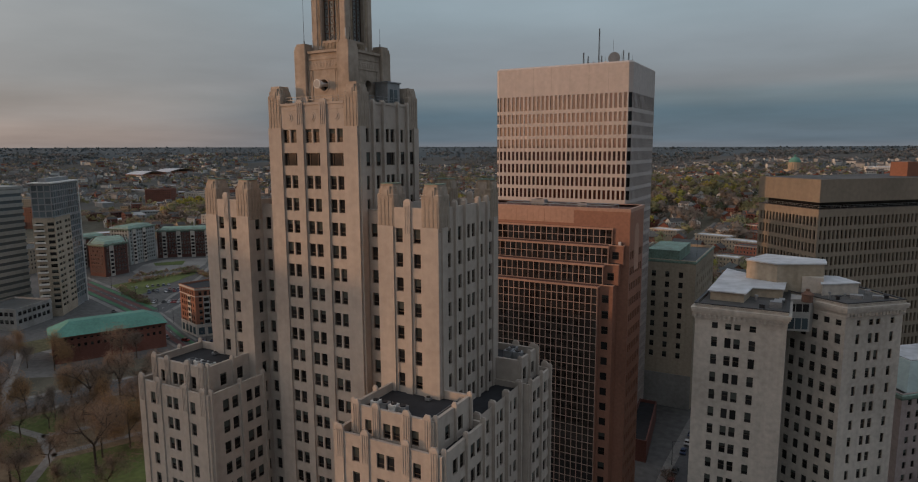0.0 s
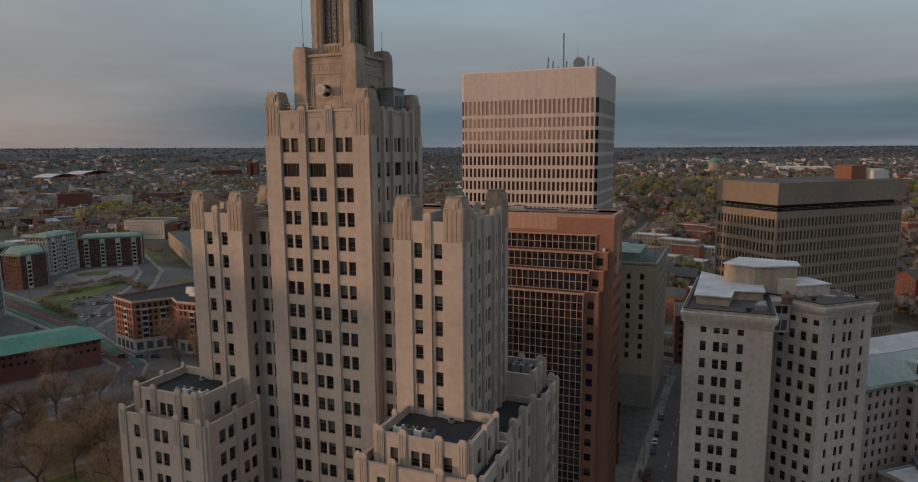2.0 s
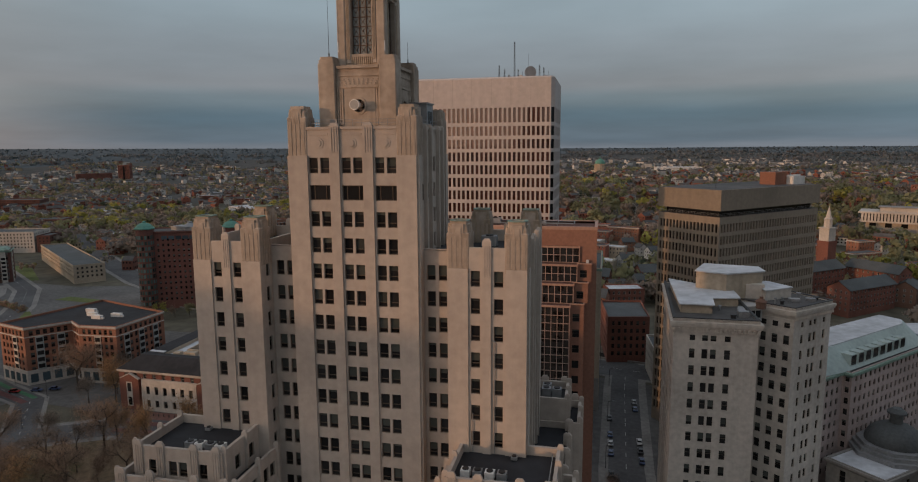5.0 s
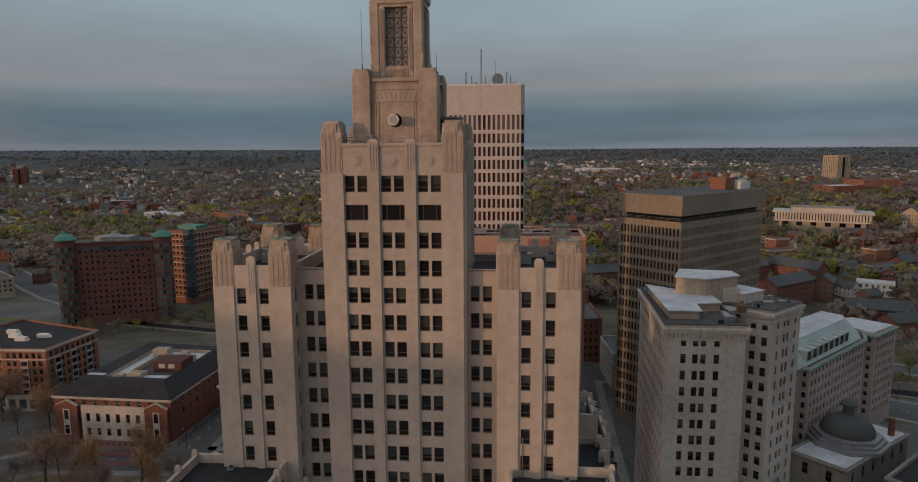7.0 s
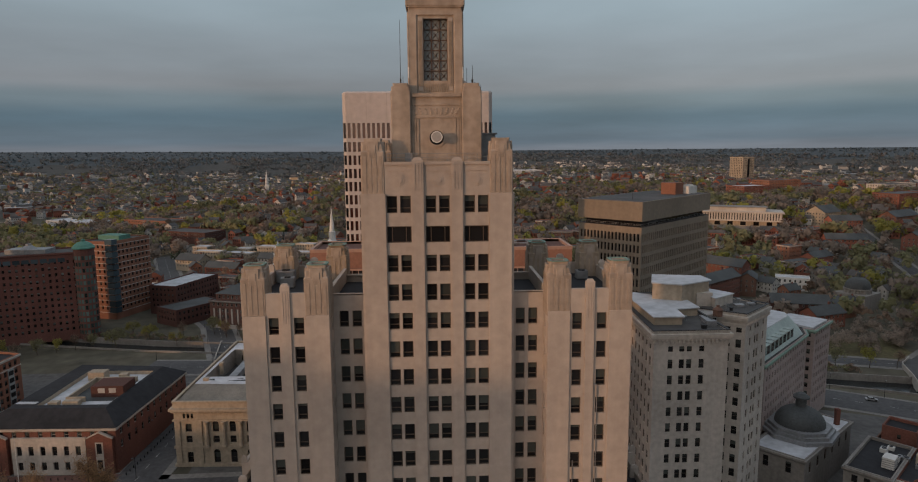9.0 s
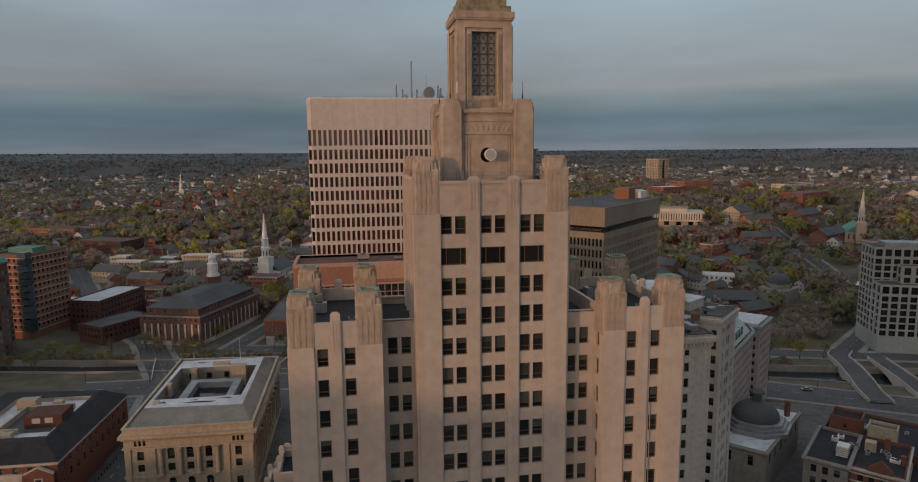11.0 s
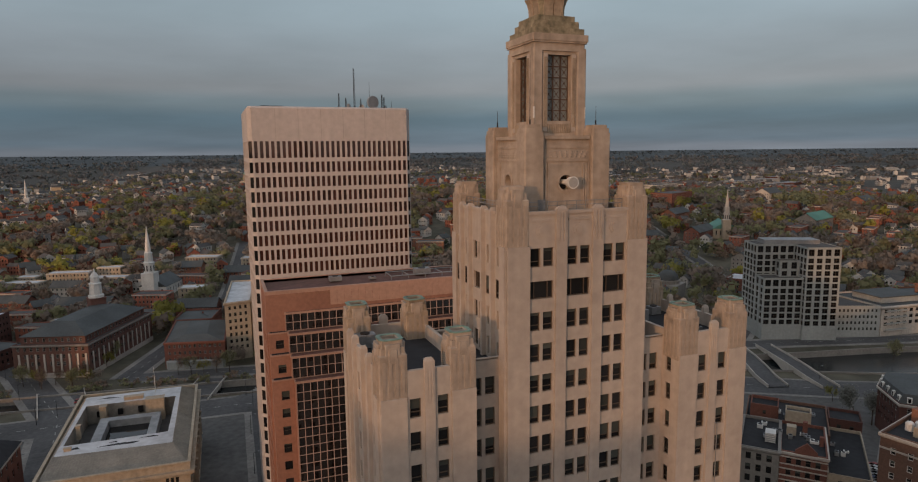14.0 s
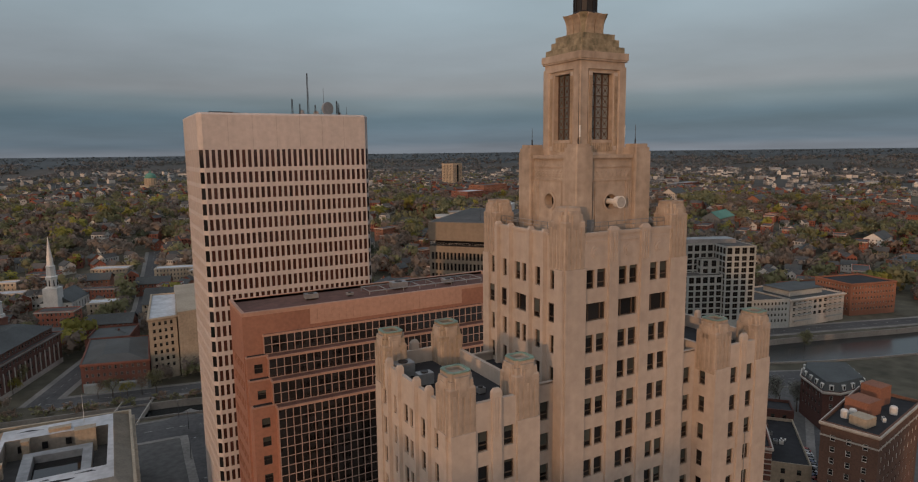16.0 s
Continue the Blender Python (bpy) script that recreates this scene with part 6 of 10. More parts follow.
    for k, (x, y, w, d, h) in enumerate(((-7.6, 139.6, 1.0, 0.8, 0.9), (-9.2, 146.5, 0.7, 0.7, 1.2), (-4.4, 147.6, 0.9, 2.4, 0.6), (6.0, 155.2, 1.2, 0.9, 0.9), (11.8, 163.6, 0.8, 0.8, 1.1), (7.4, 160.2, 0.7, 1.8, 0.5), (15.0, 161.4, 0.9, 0.9, 0.7), (4.4, 154.8, 0.5, 0.5, 1.6))):
        e = thing("roof_vent", (x, y, 62.9), "small weathered metal vent on a flat roof", "vent", "roof vents")
        b = Shape()
        if k % 2:
            b.lathe(x, y, [(w * 0.35, 62.9), (w * 0.35, 62.9 + h * 0.75), (w * 0.6, 62.9 + h * 0.8), (w * 0.55, 62.9 + h)], 10)
        else:
            b.box(x - w / 2, x + w / 2, y - d / 2, y + d / 2, 62.9, 62.9 + h * 0.85); b.box(x - w / 2 - 0.1, x + w / 2 + 0.1, y - d / 2 - 0.1, y + d / 2 + 0.1, 62.9 + h * 0.85, 62.9 + h)
        part("housing", b, metal_grey if k % 3 else metal_dark, e)
    e = thing("water_tank", (0.5, 149.5, 62.9), "small rusty rooftop tank with a conical lid", "water tank")
    b = Shape(); b.lathe(0.3, 150.2, [(1.1, 62.9), (1.1, 64.4), (1.3, 64.5), (0.4, 65.2), (0.4, 65.6)], 14)
    part("tank", b, brick_brown, e)


old_block()


# ---- pale block with the green roof, and the domed bank ----
def green_roof_block():
    P = [(22, 181.5), (33.5, 193), (35.3, 191.3), (68.0, 224.0), (71.0, 231.0), (74.0, 228.8), (88.0, 241.5), (78.0, 253), (60, 250), (8, 200)]
    t = block("office_building", P, 35.6, "pink-grey stone office building with a green copper mansard and dormers", "building", stone_pink, (1.15, 1.8), 2.7, 3.3, 0.8, "plain", None, 180, parapet=0.5, roof=roof_grey, corn=0.7, corn_mat=copper_green)
    m = Shape()
    Q = [(23, 183.5), (35.3, 193.2), (66.5, 224.0), (70, 233), (60, 246), (11, 201)]
    m.prism(Q, 35.5, 41.4, top=inset(Q, 5.2))
    part("mansard", m, roof_pale_green, t, "pale green sloping copper roof")
    f = Shape(); f.prism(inset(Q, 5.4), 41.4, 41.7)
    part("flat_roof", f, roof_white, t)
    f = Shape(); f.prism([(72, 232.5), (74, 230.3), (86.5, 241.5), (77.5, 251.5), (66, 248)], 35.2, 36.0)
    part("end_roof", f, roof_white, t)
    a, b = Vector((35.3, 192.3)), Vector((61.5, 218.5))
    u = (b - a).normalized(); n = Vector((-u.y, u.x))
    for k in range(8):
        c = a + u * (3.6 + 4.3 * k) + n * 1.2
        d = Shape()
        w = u * 1.5
        fr = [c - w, c + w]
        bk = [c + w + n * 3.2, c - w + n * 3.2]
        d.face([(fr[0].x, fr[0].y, 36.6), (fr[1].x, fr[1].y, 36.6), (fr[1].x, fr[1].y, 39.4), (fr[0].x, fr[0].y, 39.4)], 1)
        d.prism([tuple(fr[0]), tuple(fr[1]), tuple(bk[0]), tuple(bk[1])], 39.4, 39.7)
        for e, g in ((fr[0], bk[1]), (fr[1], bk[0])):
            d.prism([tuple(e - u * 0.12), tuple(e + u * 0.12), tuple(g + u * 0.12), tuple(g - u * 0.12)], 36.0, 39.5)
        part("dormer", d, [roof_pale_green, glass_black], t)


green_roof_block()


def domed_bank():
    P = [(27.3, 182), (37.6, 170.8), (68, 196), (57.5, 207.5)]
    t = block("bank", P, 14.0, "low grey stone bank with a ribbed grey dome", "building", stone_grey, (1.6, 3.4), 5.5, 6.0, 1.8, "plain", None, 40, parapet=0.4, roof=roof_white, corn=0.6)
    d = Shape()
    cx, cy = 46.8, 189.8
    for h, z0, z1 in ((10.4, 13.6, 14.8), (9.4, 14.8, 15.8), (8.5, 15.8, 16.8)):
        d.prism(rot(rect(-h, h, -h, h, h * 0.55), 45, cx, cy), z0, z1)
    part("dome_base", d, metal_grey, t)
    d = Shape()
    d.lathe(cx, cy, [(7.4 * math.cos(a), 16.8 + 5.6 * math.sin(a)) for a in [radians(q) for q in range(0, 80, 8)]] + [(1.6, 22.4), (1.6, 25.0), (2.4, 25.1), (2.4, 25.6), (1.2, 26.6)], 28)
    part("dome", d, roof_slate, t, "smooth grey ribbed dome")
    c = Shape(); c.box(61.5, 62.8, 194.0, 195.3, 13.6, 19.0)
    part("chimney", c, brick_red, t)


domed_bank()


# ---- low old buildings by the river on the near bank ----
def flat_roof_clutter(cx, cy, z, seed, n=6, sp=8.0):
    rnd = random.Random(seed)
    for k in range(n):
        x, y = cx + rnd.uniform(-sp, sp), cy + rnd.uniform(-sp, sp)
        w, d, h = rnd.uniform(0.9, 2.4), rnd.uniform(0.8, 1.8), rnd.uniform(0.6, 1.4)
        e = thing("air_handler", (x, y, z), "small grey rooftop air unit with a round fan", "air handler", "roof plant")
        b = Shape(); b.prism(rot(rect(-w / 2, w / 2, -d / 2, d / 2), 40, x, y), z, z + h)
        part("casing", b, metal_grey if k % 3 else white_paint, e)
        b = Shape(); b.lathe(x, y, [(min(w, d) * 0.38, z + h), (min(w, d) * 0.38, z + h + 0.15)], 10)
        part("fan", b, metal_dark, e, "dark round fan")


def shops():
    def q(a0, a1, b0, b1):
        return rot([(a0, b0), (a1, b0), (a1, b1), (a0, b1)], 42, 47, 149)

    block("shop_building", q(5, 31, 0.8, 12), 17.2, "low grey stone shop building with a flat dark roof", "building", stone_grey, (1.5, 2.2), 2.3, 3.6, 0.9, limit=60, roof=roof_dark, corn=0.5)
    P = q(7.5, 32, -12.3, 0.6)
    t = block("shop_building", P, 16.8, "red brick shop building striped with white stone bands", "building", brick_red, (1.4, 2.2), 2.3, 3.6, 0.9, limit=60, roof=roof_dark, corn=0.5, corn_mat=stone_pale)
    for z in (3.6, 5.0, 7.2, 8.7, 10.9, 12.4, 14.7):
        g = Shape(); ring(g, P, 0.1, 0.05, z, z + 0.4)
        part("stone_band", g, stone_pale, t, "white stone band")
    g = Shape(); c = q(7.2, 8.0, -9.5, -3.5)
    g.prism(c, 16.2, 17.6)
    m0, m1 = q(7.2, 8.0, -6.6, -6.4)[0], q(7.2, 8.0, -6.6, -6.4)[1]
    g.face([(*c[3], 17.6), (*c[0], 17.6), (*m0, 20.2)])
    g.face([(*c[1], 17.6), (*c[2], 17.6), (*m1, 20.2)]); g.face([(*c[0], 17.6), (*c[1], 17.6), (*m1, 20.2), (*m0, 20.2)]); g.face([(*c[2], 17.6), (*c[3], 17.6), (*m0, 20.2), (*m1, 20.2)])
    part("gable", g, brick_red, t, "stone-trimmed brick gable")
    for a, b, w, h, m in ((27, -6.5, 0.7, 2.6, brick_red), (18, -11.0, 0.6, 2.0, brick_red), (24, -2.5, 1.4, 1.8, stone_buff)):
        x, y = rot([(a, b)], 42, 47, 149)[0]
        g = Shape(); g.prism(rot(rect(-w, w, -w, w), 42, x, y), 15.8, 16.8 + h)
        part("chimney", g, m, t)
    block("shop_building", q(32.2, 60, -14.2, 12), 14.0, "low brick building with a patched dark roof", "building", brick_brown, (1.3, 2.0), 2.6, 3.6, 0.9, limit=40, roof=roof_dark)
    block("shop_building", q(38, 47, 1.5, 10.5), 19.0, "rust-red brick upper storey above flat roofs", "building", brick_red, (1.0, 1.4), 4, 4, 1.0, limit=8, roof=roof_dark, z0=13.1)
    block("shop_building", q(33, 38, -8.4, -0.6), 20.2, "blank buff rendered stair block above flat roofs", "building", stone_buff, (1.0, 1.4), 4, 4, 1.0, limit=8, roof=roof_grey, z0=13.1, faces=())
    block("shop_building", q(9, 46.5, -24.2, -12.5), 11.5, "low warehouse with a wide dark flat roof", "building", stone_buff, (1.3, 1.8), 3.2, 3.6, 0.9, limit=40, roof=roof_dark)
    block("shop_building", q(47, 58, -24.6, -14.4), 14.5, "low dark brick building with arched windows", "building", brick_dark, (1.3, 1.8), 2.8, 3.6, 0.9, limit=40, roof=roof_dark)
    e = thing("air_handler", rot([(15, 3.5)], 42, 47, 149)[0] + (16.2,), "big white rooftop cooling unit with louvres", "air handler", "roof plant")
    x, y = rot([(15, 3.5)], 42, 47, 149)[0]
    g = Shape(); g.prism(rot(rect(-2.0, 2.0, -1.5, 1.5), 42, x, y), 16.2, 19.2)
    part("casing", g, white_paint, e)
    for k in range(4):
        g = Shape(); g.prism(rot(rect(-2.05, 2.05, -1.55, 1.55), 42, x, y), 16.7 + 0.6 * k, 16.85 + 0.6 * k, floor=True)
        part("louvre", g, metal_grey, e)
    for (a, b), z, sd, n, sp in (((22, 6), 16.2, 5, 7, 4.0), ((20, -6), 15.8, 6, 7, 5), ((50, -2), 13.0, 7, 7, 6), ((30, -18), 10.5, 9, 4, 5)):
        x, y = rot([(a, b)], 42, 47, 149)[0]
        flat_roof_clutter(x, y, z, sd, n, sp)


shops()


def corner_hotel():
    P = [(61, 130), (64.5, 115.5), (102, 123), (99, 140)]
    t = block("hotel", P, 31.5, "tall brown brick hotel with white window frames and pale bands", "building", brick_brown, (1.35, 1.9), 3.4, 3.5, 2.6, "white", [white_paint, glass_dark, blind], 160, roof=roof_dark, corn=0.5, corn_mat=stone_pale)
    for z in (27.0, 30.2):
        s = Shape(); ring(s, P, 0.15, 0.05, z, z + 0.5)
        part("stone_band", s, stone_pale, t, "pale stone band")
    for q, z1, m in ((rect(76, 83, 125, 132), 35.0, brick_orange), (rect(88, 94, 128, 134), 36.5, brick_orange), (rect(68, 73, 121, 126), 33.2, stone_buff)):
        s = Shape(); s.prism(q, 30.5, z1)
        part("roof_house", s, m, t)
    for x, y in ((71, 129), (73.5, 128), (86, 123)):
        e = thing("water_tank", (x, y, 30.5), "pale round rooftop tank", "water tank")
        s = Shape(); s.lathe(x, y, [(1.1, 30.5), (1.1, 32.6), (0.8, 33.0), (0.1, 33.1)], 12)
        part("tank", s, white_paint, e)
    flat_roof_clutter(74, 126, 30.5, 12, 6, 5)
    P = [(134, 181), (123, 164), (142, 160), (156, 176)]
    P = [(122, 166), (126, 161.5), (142, 160), (156, 176), (140, 186), (132, 181.5)]
    t = block("tenement", P, 16.5, "dark brick corner building with a curved front and dormered mansard", "building", brick_dark, (1.2, 1.9), 2.6, 3.5, 0.8, "white", [frame_pale, glass_dark, blind], 80, roof=roof_dark, corn=0.5, corn_mat=stone_pale)
    s = Shape(); s.prism(inset(P, 0.2), 16.4, 19.8, top=inset(P, 1.6))
    part("mansard", s, roof_slate, t, "dark slate mansard")
    for i in range(6):
        a, b = Vector(P[i]), Vector(P[(i + 1) % 6])
        u = (b - a).normalized(); n = Vector((u.y, -u.x))
        m = max(1, int((b - a).length / 4.5))
        for k in range(m):
            c = a + u * ((b - a).length * (k + 0.5) / m) - n * 0.35
            d = Shape()
            d.prism([tuple(c - u * 0.8 - n * 1.4), tuple(c - u * 0.8), tuple(c + u * 0.8), tuple(c + u * 0.8 - n * 1.4)], 16.6, 18.8)
            d.prism([tuple(c - u * 0.45 - n * 0.2), tuple(c - u * 0.45 + n * 0.03), tuple(c + u * 0.45 + n * 0.03), tuple(c + u * 0.45 - n * 0.2)], 16.9, 18.5, 1)
            part("dormer", d, [white_paint, glass_dark], t, "white dormer")


corner_hotel()


# ---- public buildings on the square ----
mansard_buff = mat("mansard_buff", (0.27, 0.245, 0.205), 0.6, 0.25, 1.5, 0.2, 0.2, 0.1, metal=0.1)


def courthouse():
    P = [(-155.5, 204.5), (-117.0, 203.0), (-116.3, 268.0), (-155.0, 272.0)]
    t = thing("courthouse", (-137, 237, 0), "buff stone courthouse with giant columns and an open roof court", "building")
    s, holes = Shape(), []
    CENTRE = 5.6
    for i in range(4):
        a, b = P[i], P[(i + 1) % 4]
        ln = math.dist(a, b)
        n = round((ln - 19.0) / CENTRE)
        mid = [ln / 2 + CENTRE * (k - (n - 1) / 2) for k in range(n)]
        ends = [4.7, ln - 4.7]
        bays = sorted([(m - 1.05, m + 1.05) for m in mid] + [(m - 1.0, m + 1.0) for m in ends])
        holes += wall(s, a, b, 0, 6.6, bays, [(1.2, 5.0)], 0.6)
        holes += wall(s, a, b, 6.6, 16.2, bays, [(8.2, 10.7), (12.0, 14.9)], 0.6)
        small = sorted((m + o - 0.42, m + o + 0.42) for m in ends for o in (-1.3, 0.0, 1.3))
        holes += wall(s, a, b, 16.2, 19.0, small, [(16.7, 18.4)], 0.4)
        # arched heads over the middle windows, below and between the columns
        u = (Vector(b) - Vector(a)).normalized(); o = Vector((u.y, -u.x))
        for m in mid if i < 2 else []:
            for z in (5.0, 14.9):
                c = Vector(a) + u * m + o * 0.03
                h = Shape()
                arc = [(c + u * 1.05 * math.cos(radians(q)), z + 1.05 * math.sin(radians(q))) for q in range(0, 181, 20)]
                h.face([(*p, w) for p, w in arc])
                part("arch_light", h, glass_dark, t)
                h = Shape()
                for q in range(0, 180, 20):
                    i0, i1 = radians(q), radians(q + 20)
                    f = [(c + o * 0.12 + u * r * math.cos(e), z + r * math.sin(e)) for r, e in ((1.05, i0), (1.4, i0), (1.4, i1), (1.05, i1))]
                    h.face([(*p, w) for p, w in f])
                    h.face([(*(p - o * d), w) for (p, w), d in ((f[1], 0), (f[1], 0.15), (f[2], 0.15), (f[2], 0))])
                part("arch_stones", h, stone_buff, t)
    part("wall", s, stone_buff, t)
    for name, o, z0, z1 in (("plinth", 0.5, 0.0, 1.0), ("belt_course", 0.35, 6.4, 7.2), ("architrave", 0.5, 15.9, 16.3), ("cornice", 0.7, 18.9, 19.5), ("cornice", 1.25, 19.5, 20.3), ("attic", 0.1, 20.3, 22.3), ("attic_coping", 0.35, 22.3, 22.7)):
        c = Shape(); ring(c, P, o, 0.5, z0, z1)
        part(name, c, stone_buff, t)
    # dentils under the cornice of the two street fronts
    dn = Shape()
    for f in (0, 1):
        A, B = Vector(P[f]), Vector(P[(f + 1) % 4])
        u = (B - A).normalized(); n = Vector((u.y, -u.x))
        for k in range(int((B - A).length / 1.0)):
            c = A + u * (0.5 + k) + n * 0.7
            dn.prism([tuple(c - u * 0.25), tuple(c - u * 0.25 + n * 0.35), tuple(c + u * 0.25 + n * 0.35), tuple(c + u * 0.25)], 19.0, 19.5)
    part("dentil", dn, stone_buff, t, "", "stuff")
    deck = [(-153.2, 218.0), (-122.0, 215.6), (-121.5, 265.0), (-152.4, 265.7)]
    DZ = 23.6
    m = Shape(); m.prism(inset(P, 0.5), 21.4, DZ, top=deck, cap=False)
    part("mansard", m, mansard_buff, t, "buff-grey ribbed metal roof slope")
    rb = Shape()
    o = inset(P, 0.5)
    for k in range(4):
        a, b, c2, d = Vector(o[k]), Vector(o[(k + 1) % 4]), Vector(deck[k]), Vector(deck[(k + 1) % 4])
        n = int((b - a).length / 0.8)
        for j in range(n):
            f = (j + 0.5) / n
            p, q = a.lerp(b, f), c2.lerp(d, f)
            rb.bar((p.x, p.y, 21.45), (q.x, q.y, DZ + 0.05), 0.07, sides=3)
    part("rib", rb, mansard_buff, t, "", "stuff")
    # white roof ring round an open court
    court = [(-152.0, 224.8), (-123.7, 224.4), (-123.0, 255.6), (-151.2, 256.9)]
    r = Shape()
    for k in range(4):
        j = (k + 1) % 4
        r.face([(*deck[k], DZ), (*deck[j], DZ), (*court[j], DZ), (*court[k], DZ)])
    part("roof", r, roof_white, t, "white flat roof with dark patches")
    for q in ([(-143, 220.3), (-133, 219.4), (-131, 220.4), (-137, 221.2)], [(-132, 222.6), (-126, 222.0), (-127.5, 223.2)], [(-149, 262.4), (-141, 261.6), (-145, 263.2)], [(-150.6, 221.6), (-147, 220.8), (-148, 222.6)], [(-140, 222.4), (-137.2, 222.0), (-138, 223.0)]):
        d = Shape(); d.prism(q, DZ, DZ + 0.015)
        part("roof_patch", d, roof_dark, t, "dark worn patch")
    w = Shape()
    for k in range(4):
        j = (k + 1) % 4
        w.face([(*court[k], 17.0), (*court[k], DZ), (*court[j], DZ), (*court[j], 17.0)])
    part("court_wall", w, court_render, t, "grey-buff court walls")
    w = Shape(); w.face([(*p, 17.0) for p in court])
    part("court_floor", w, roof_grey, t)
    # low ring of roof round the light well inside the court
    o2, i3 = [(-146.5, 228.0), (-128.0, 227.4), (-127.6, 250.5), (-146.2, 251.5)], [(-143.6, 231.0), (-130.6, 230.5), (-130.3, 247.2), (-143.4, 248.2)]
    for k in range(4):
        j = (k + 1) % 4
        k2 = Shape(); k2.prism([o2[k], o2[j], i3[j], i3[k]], 17.0, 20.6)
        part("court_roof", k2, roof_pale_grey, t, "pale roof round a light well")
    q = Shape(); q.prism(inset(i3, 0.3), 17.0, 18.4)
    part("skylight", q, glass_black, t)
    for k in range(4):
        q = Shape(); q.box(-148 + 6.4 * k, -146.4 + 6.4 * k, 255.5, 256.2, 19.6, 21.6)
        part("court_window", q, glass_black, t)
    for x, y, wx, wy, z0, z1 in ((-129.5, 253.6, 2.9, 1.6, 17, 24.6), (-145.6, 253.6, 1.0, 1.4, 17, 24.0), (-136.6, 258.6, 3.0, 1.0, DZ, 24.5), (-150.4, 238.0, 0.6, 0.8, 20, 24.2), (-150.2, 221.0, 0.9, 0.5, DZ, 24.3)):
        z = Shape(); z.prism(rect(x - wx, x + wx, y - wy, y + wy), z0, z1)
        z.prism(rect(x - wx - 0.15, x + wx + 0.15, y - wy - 0.15, y + wy + 0.15), z1, z1 + 0.25, floor=True)
        part("roof_house", z, stone_buff, t)
    # giant columns between the bays of the two street fronts, on a belt course
    for f in (0, 1):
        A, B = Vector(P[f]), Vector(P[(f + 1) % 4])
        ln = (B - A).length
        u = (B - A) / ln
        n = Vector((u.y, -u.x))
        cnt = round((ln - 19.0) / CENTRE)
        for j in range(cnt + 1):
            c = A + u * (ln / 2 + CENTRE * (j - cnt / 2)) + n * 0.55
            z = Shape(); z.lathe(c.x, c.y, [(0.85, 7.2), (0.85, 7.5), (0.68, 7.7), (0.58, 14.9), (0.82, 15.3), (0.85, 15.9)], 14)
            part("column", z, stone_buff, t)
        for e in (4.7, ln - 4.7):
            c = A + u * e + n * 0.02
            for z0, z1 in ((1.0, 6.4), (7.2, 15.9)):
                for sg in (-1, 1):
                    q = c + u * sg * 3.6
                    z = Shape(); z.prism([tuple(q - u * 0.9), tuple(q - u * 0.9 + n * 0.35), tuple(q + u * 0.9 + n * 0.35), tuple(q + u * 0.9)], z0, z1)
                    part("corner_pilaster", z, stone_buff, t)
    glaze(t, holes, "plain", [frame_bronze, glass_dark, blind], 200)
    f = thing("flagpole", (-130, 262, DZ), "white flagpole on a roof", "flagpole")
    z = Shape(); z.bar((-130, 262, DZ), (-130, 262, DZ + 9.5), 0.12, sides=6, r2=0.05)
    part("pole", z, white_paint, f)


court_render = mat("court_render", (0.31, 0.285, 0.25), 0.9, 0.3, 1.0, 0.1, 0.5, 0.2)
roof_pale_grey = mat("roof_pale_grey", (0.33, 0.345, 0.36), 0.75, 0.3, 0.5, 0.12, 0.0, 0.1)
courthouse()


def hip(sh, P, z0, z1, run):
    q = inset(P, run)
    sh.prism(P, z0, z1, top=q)


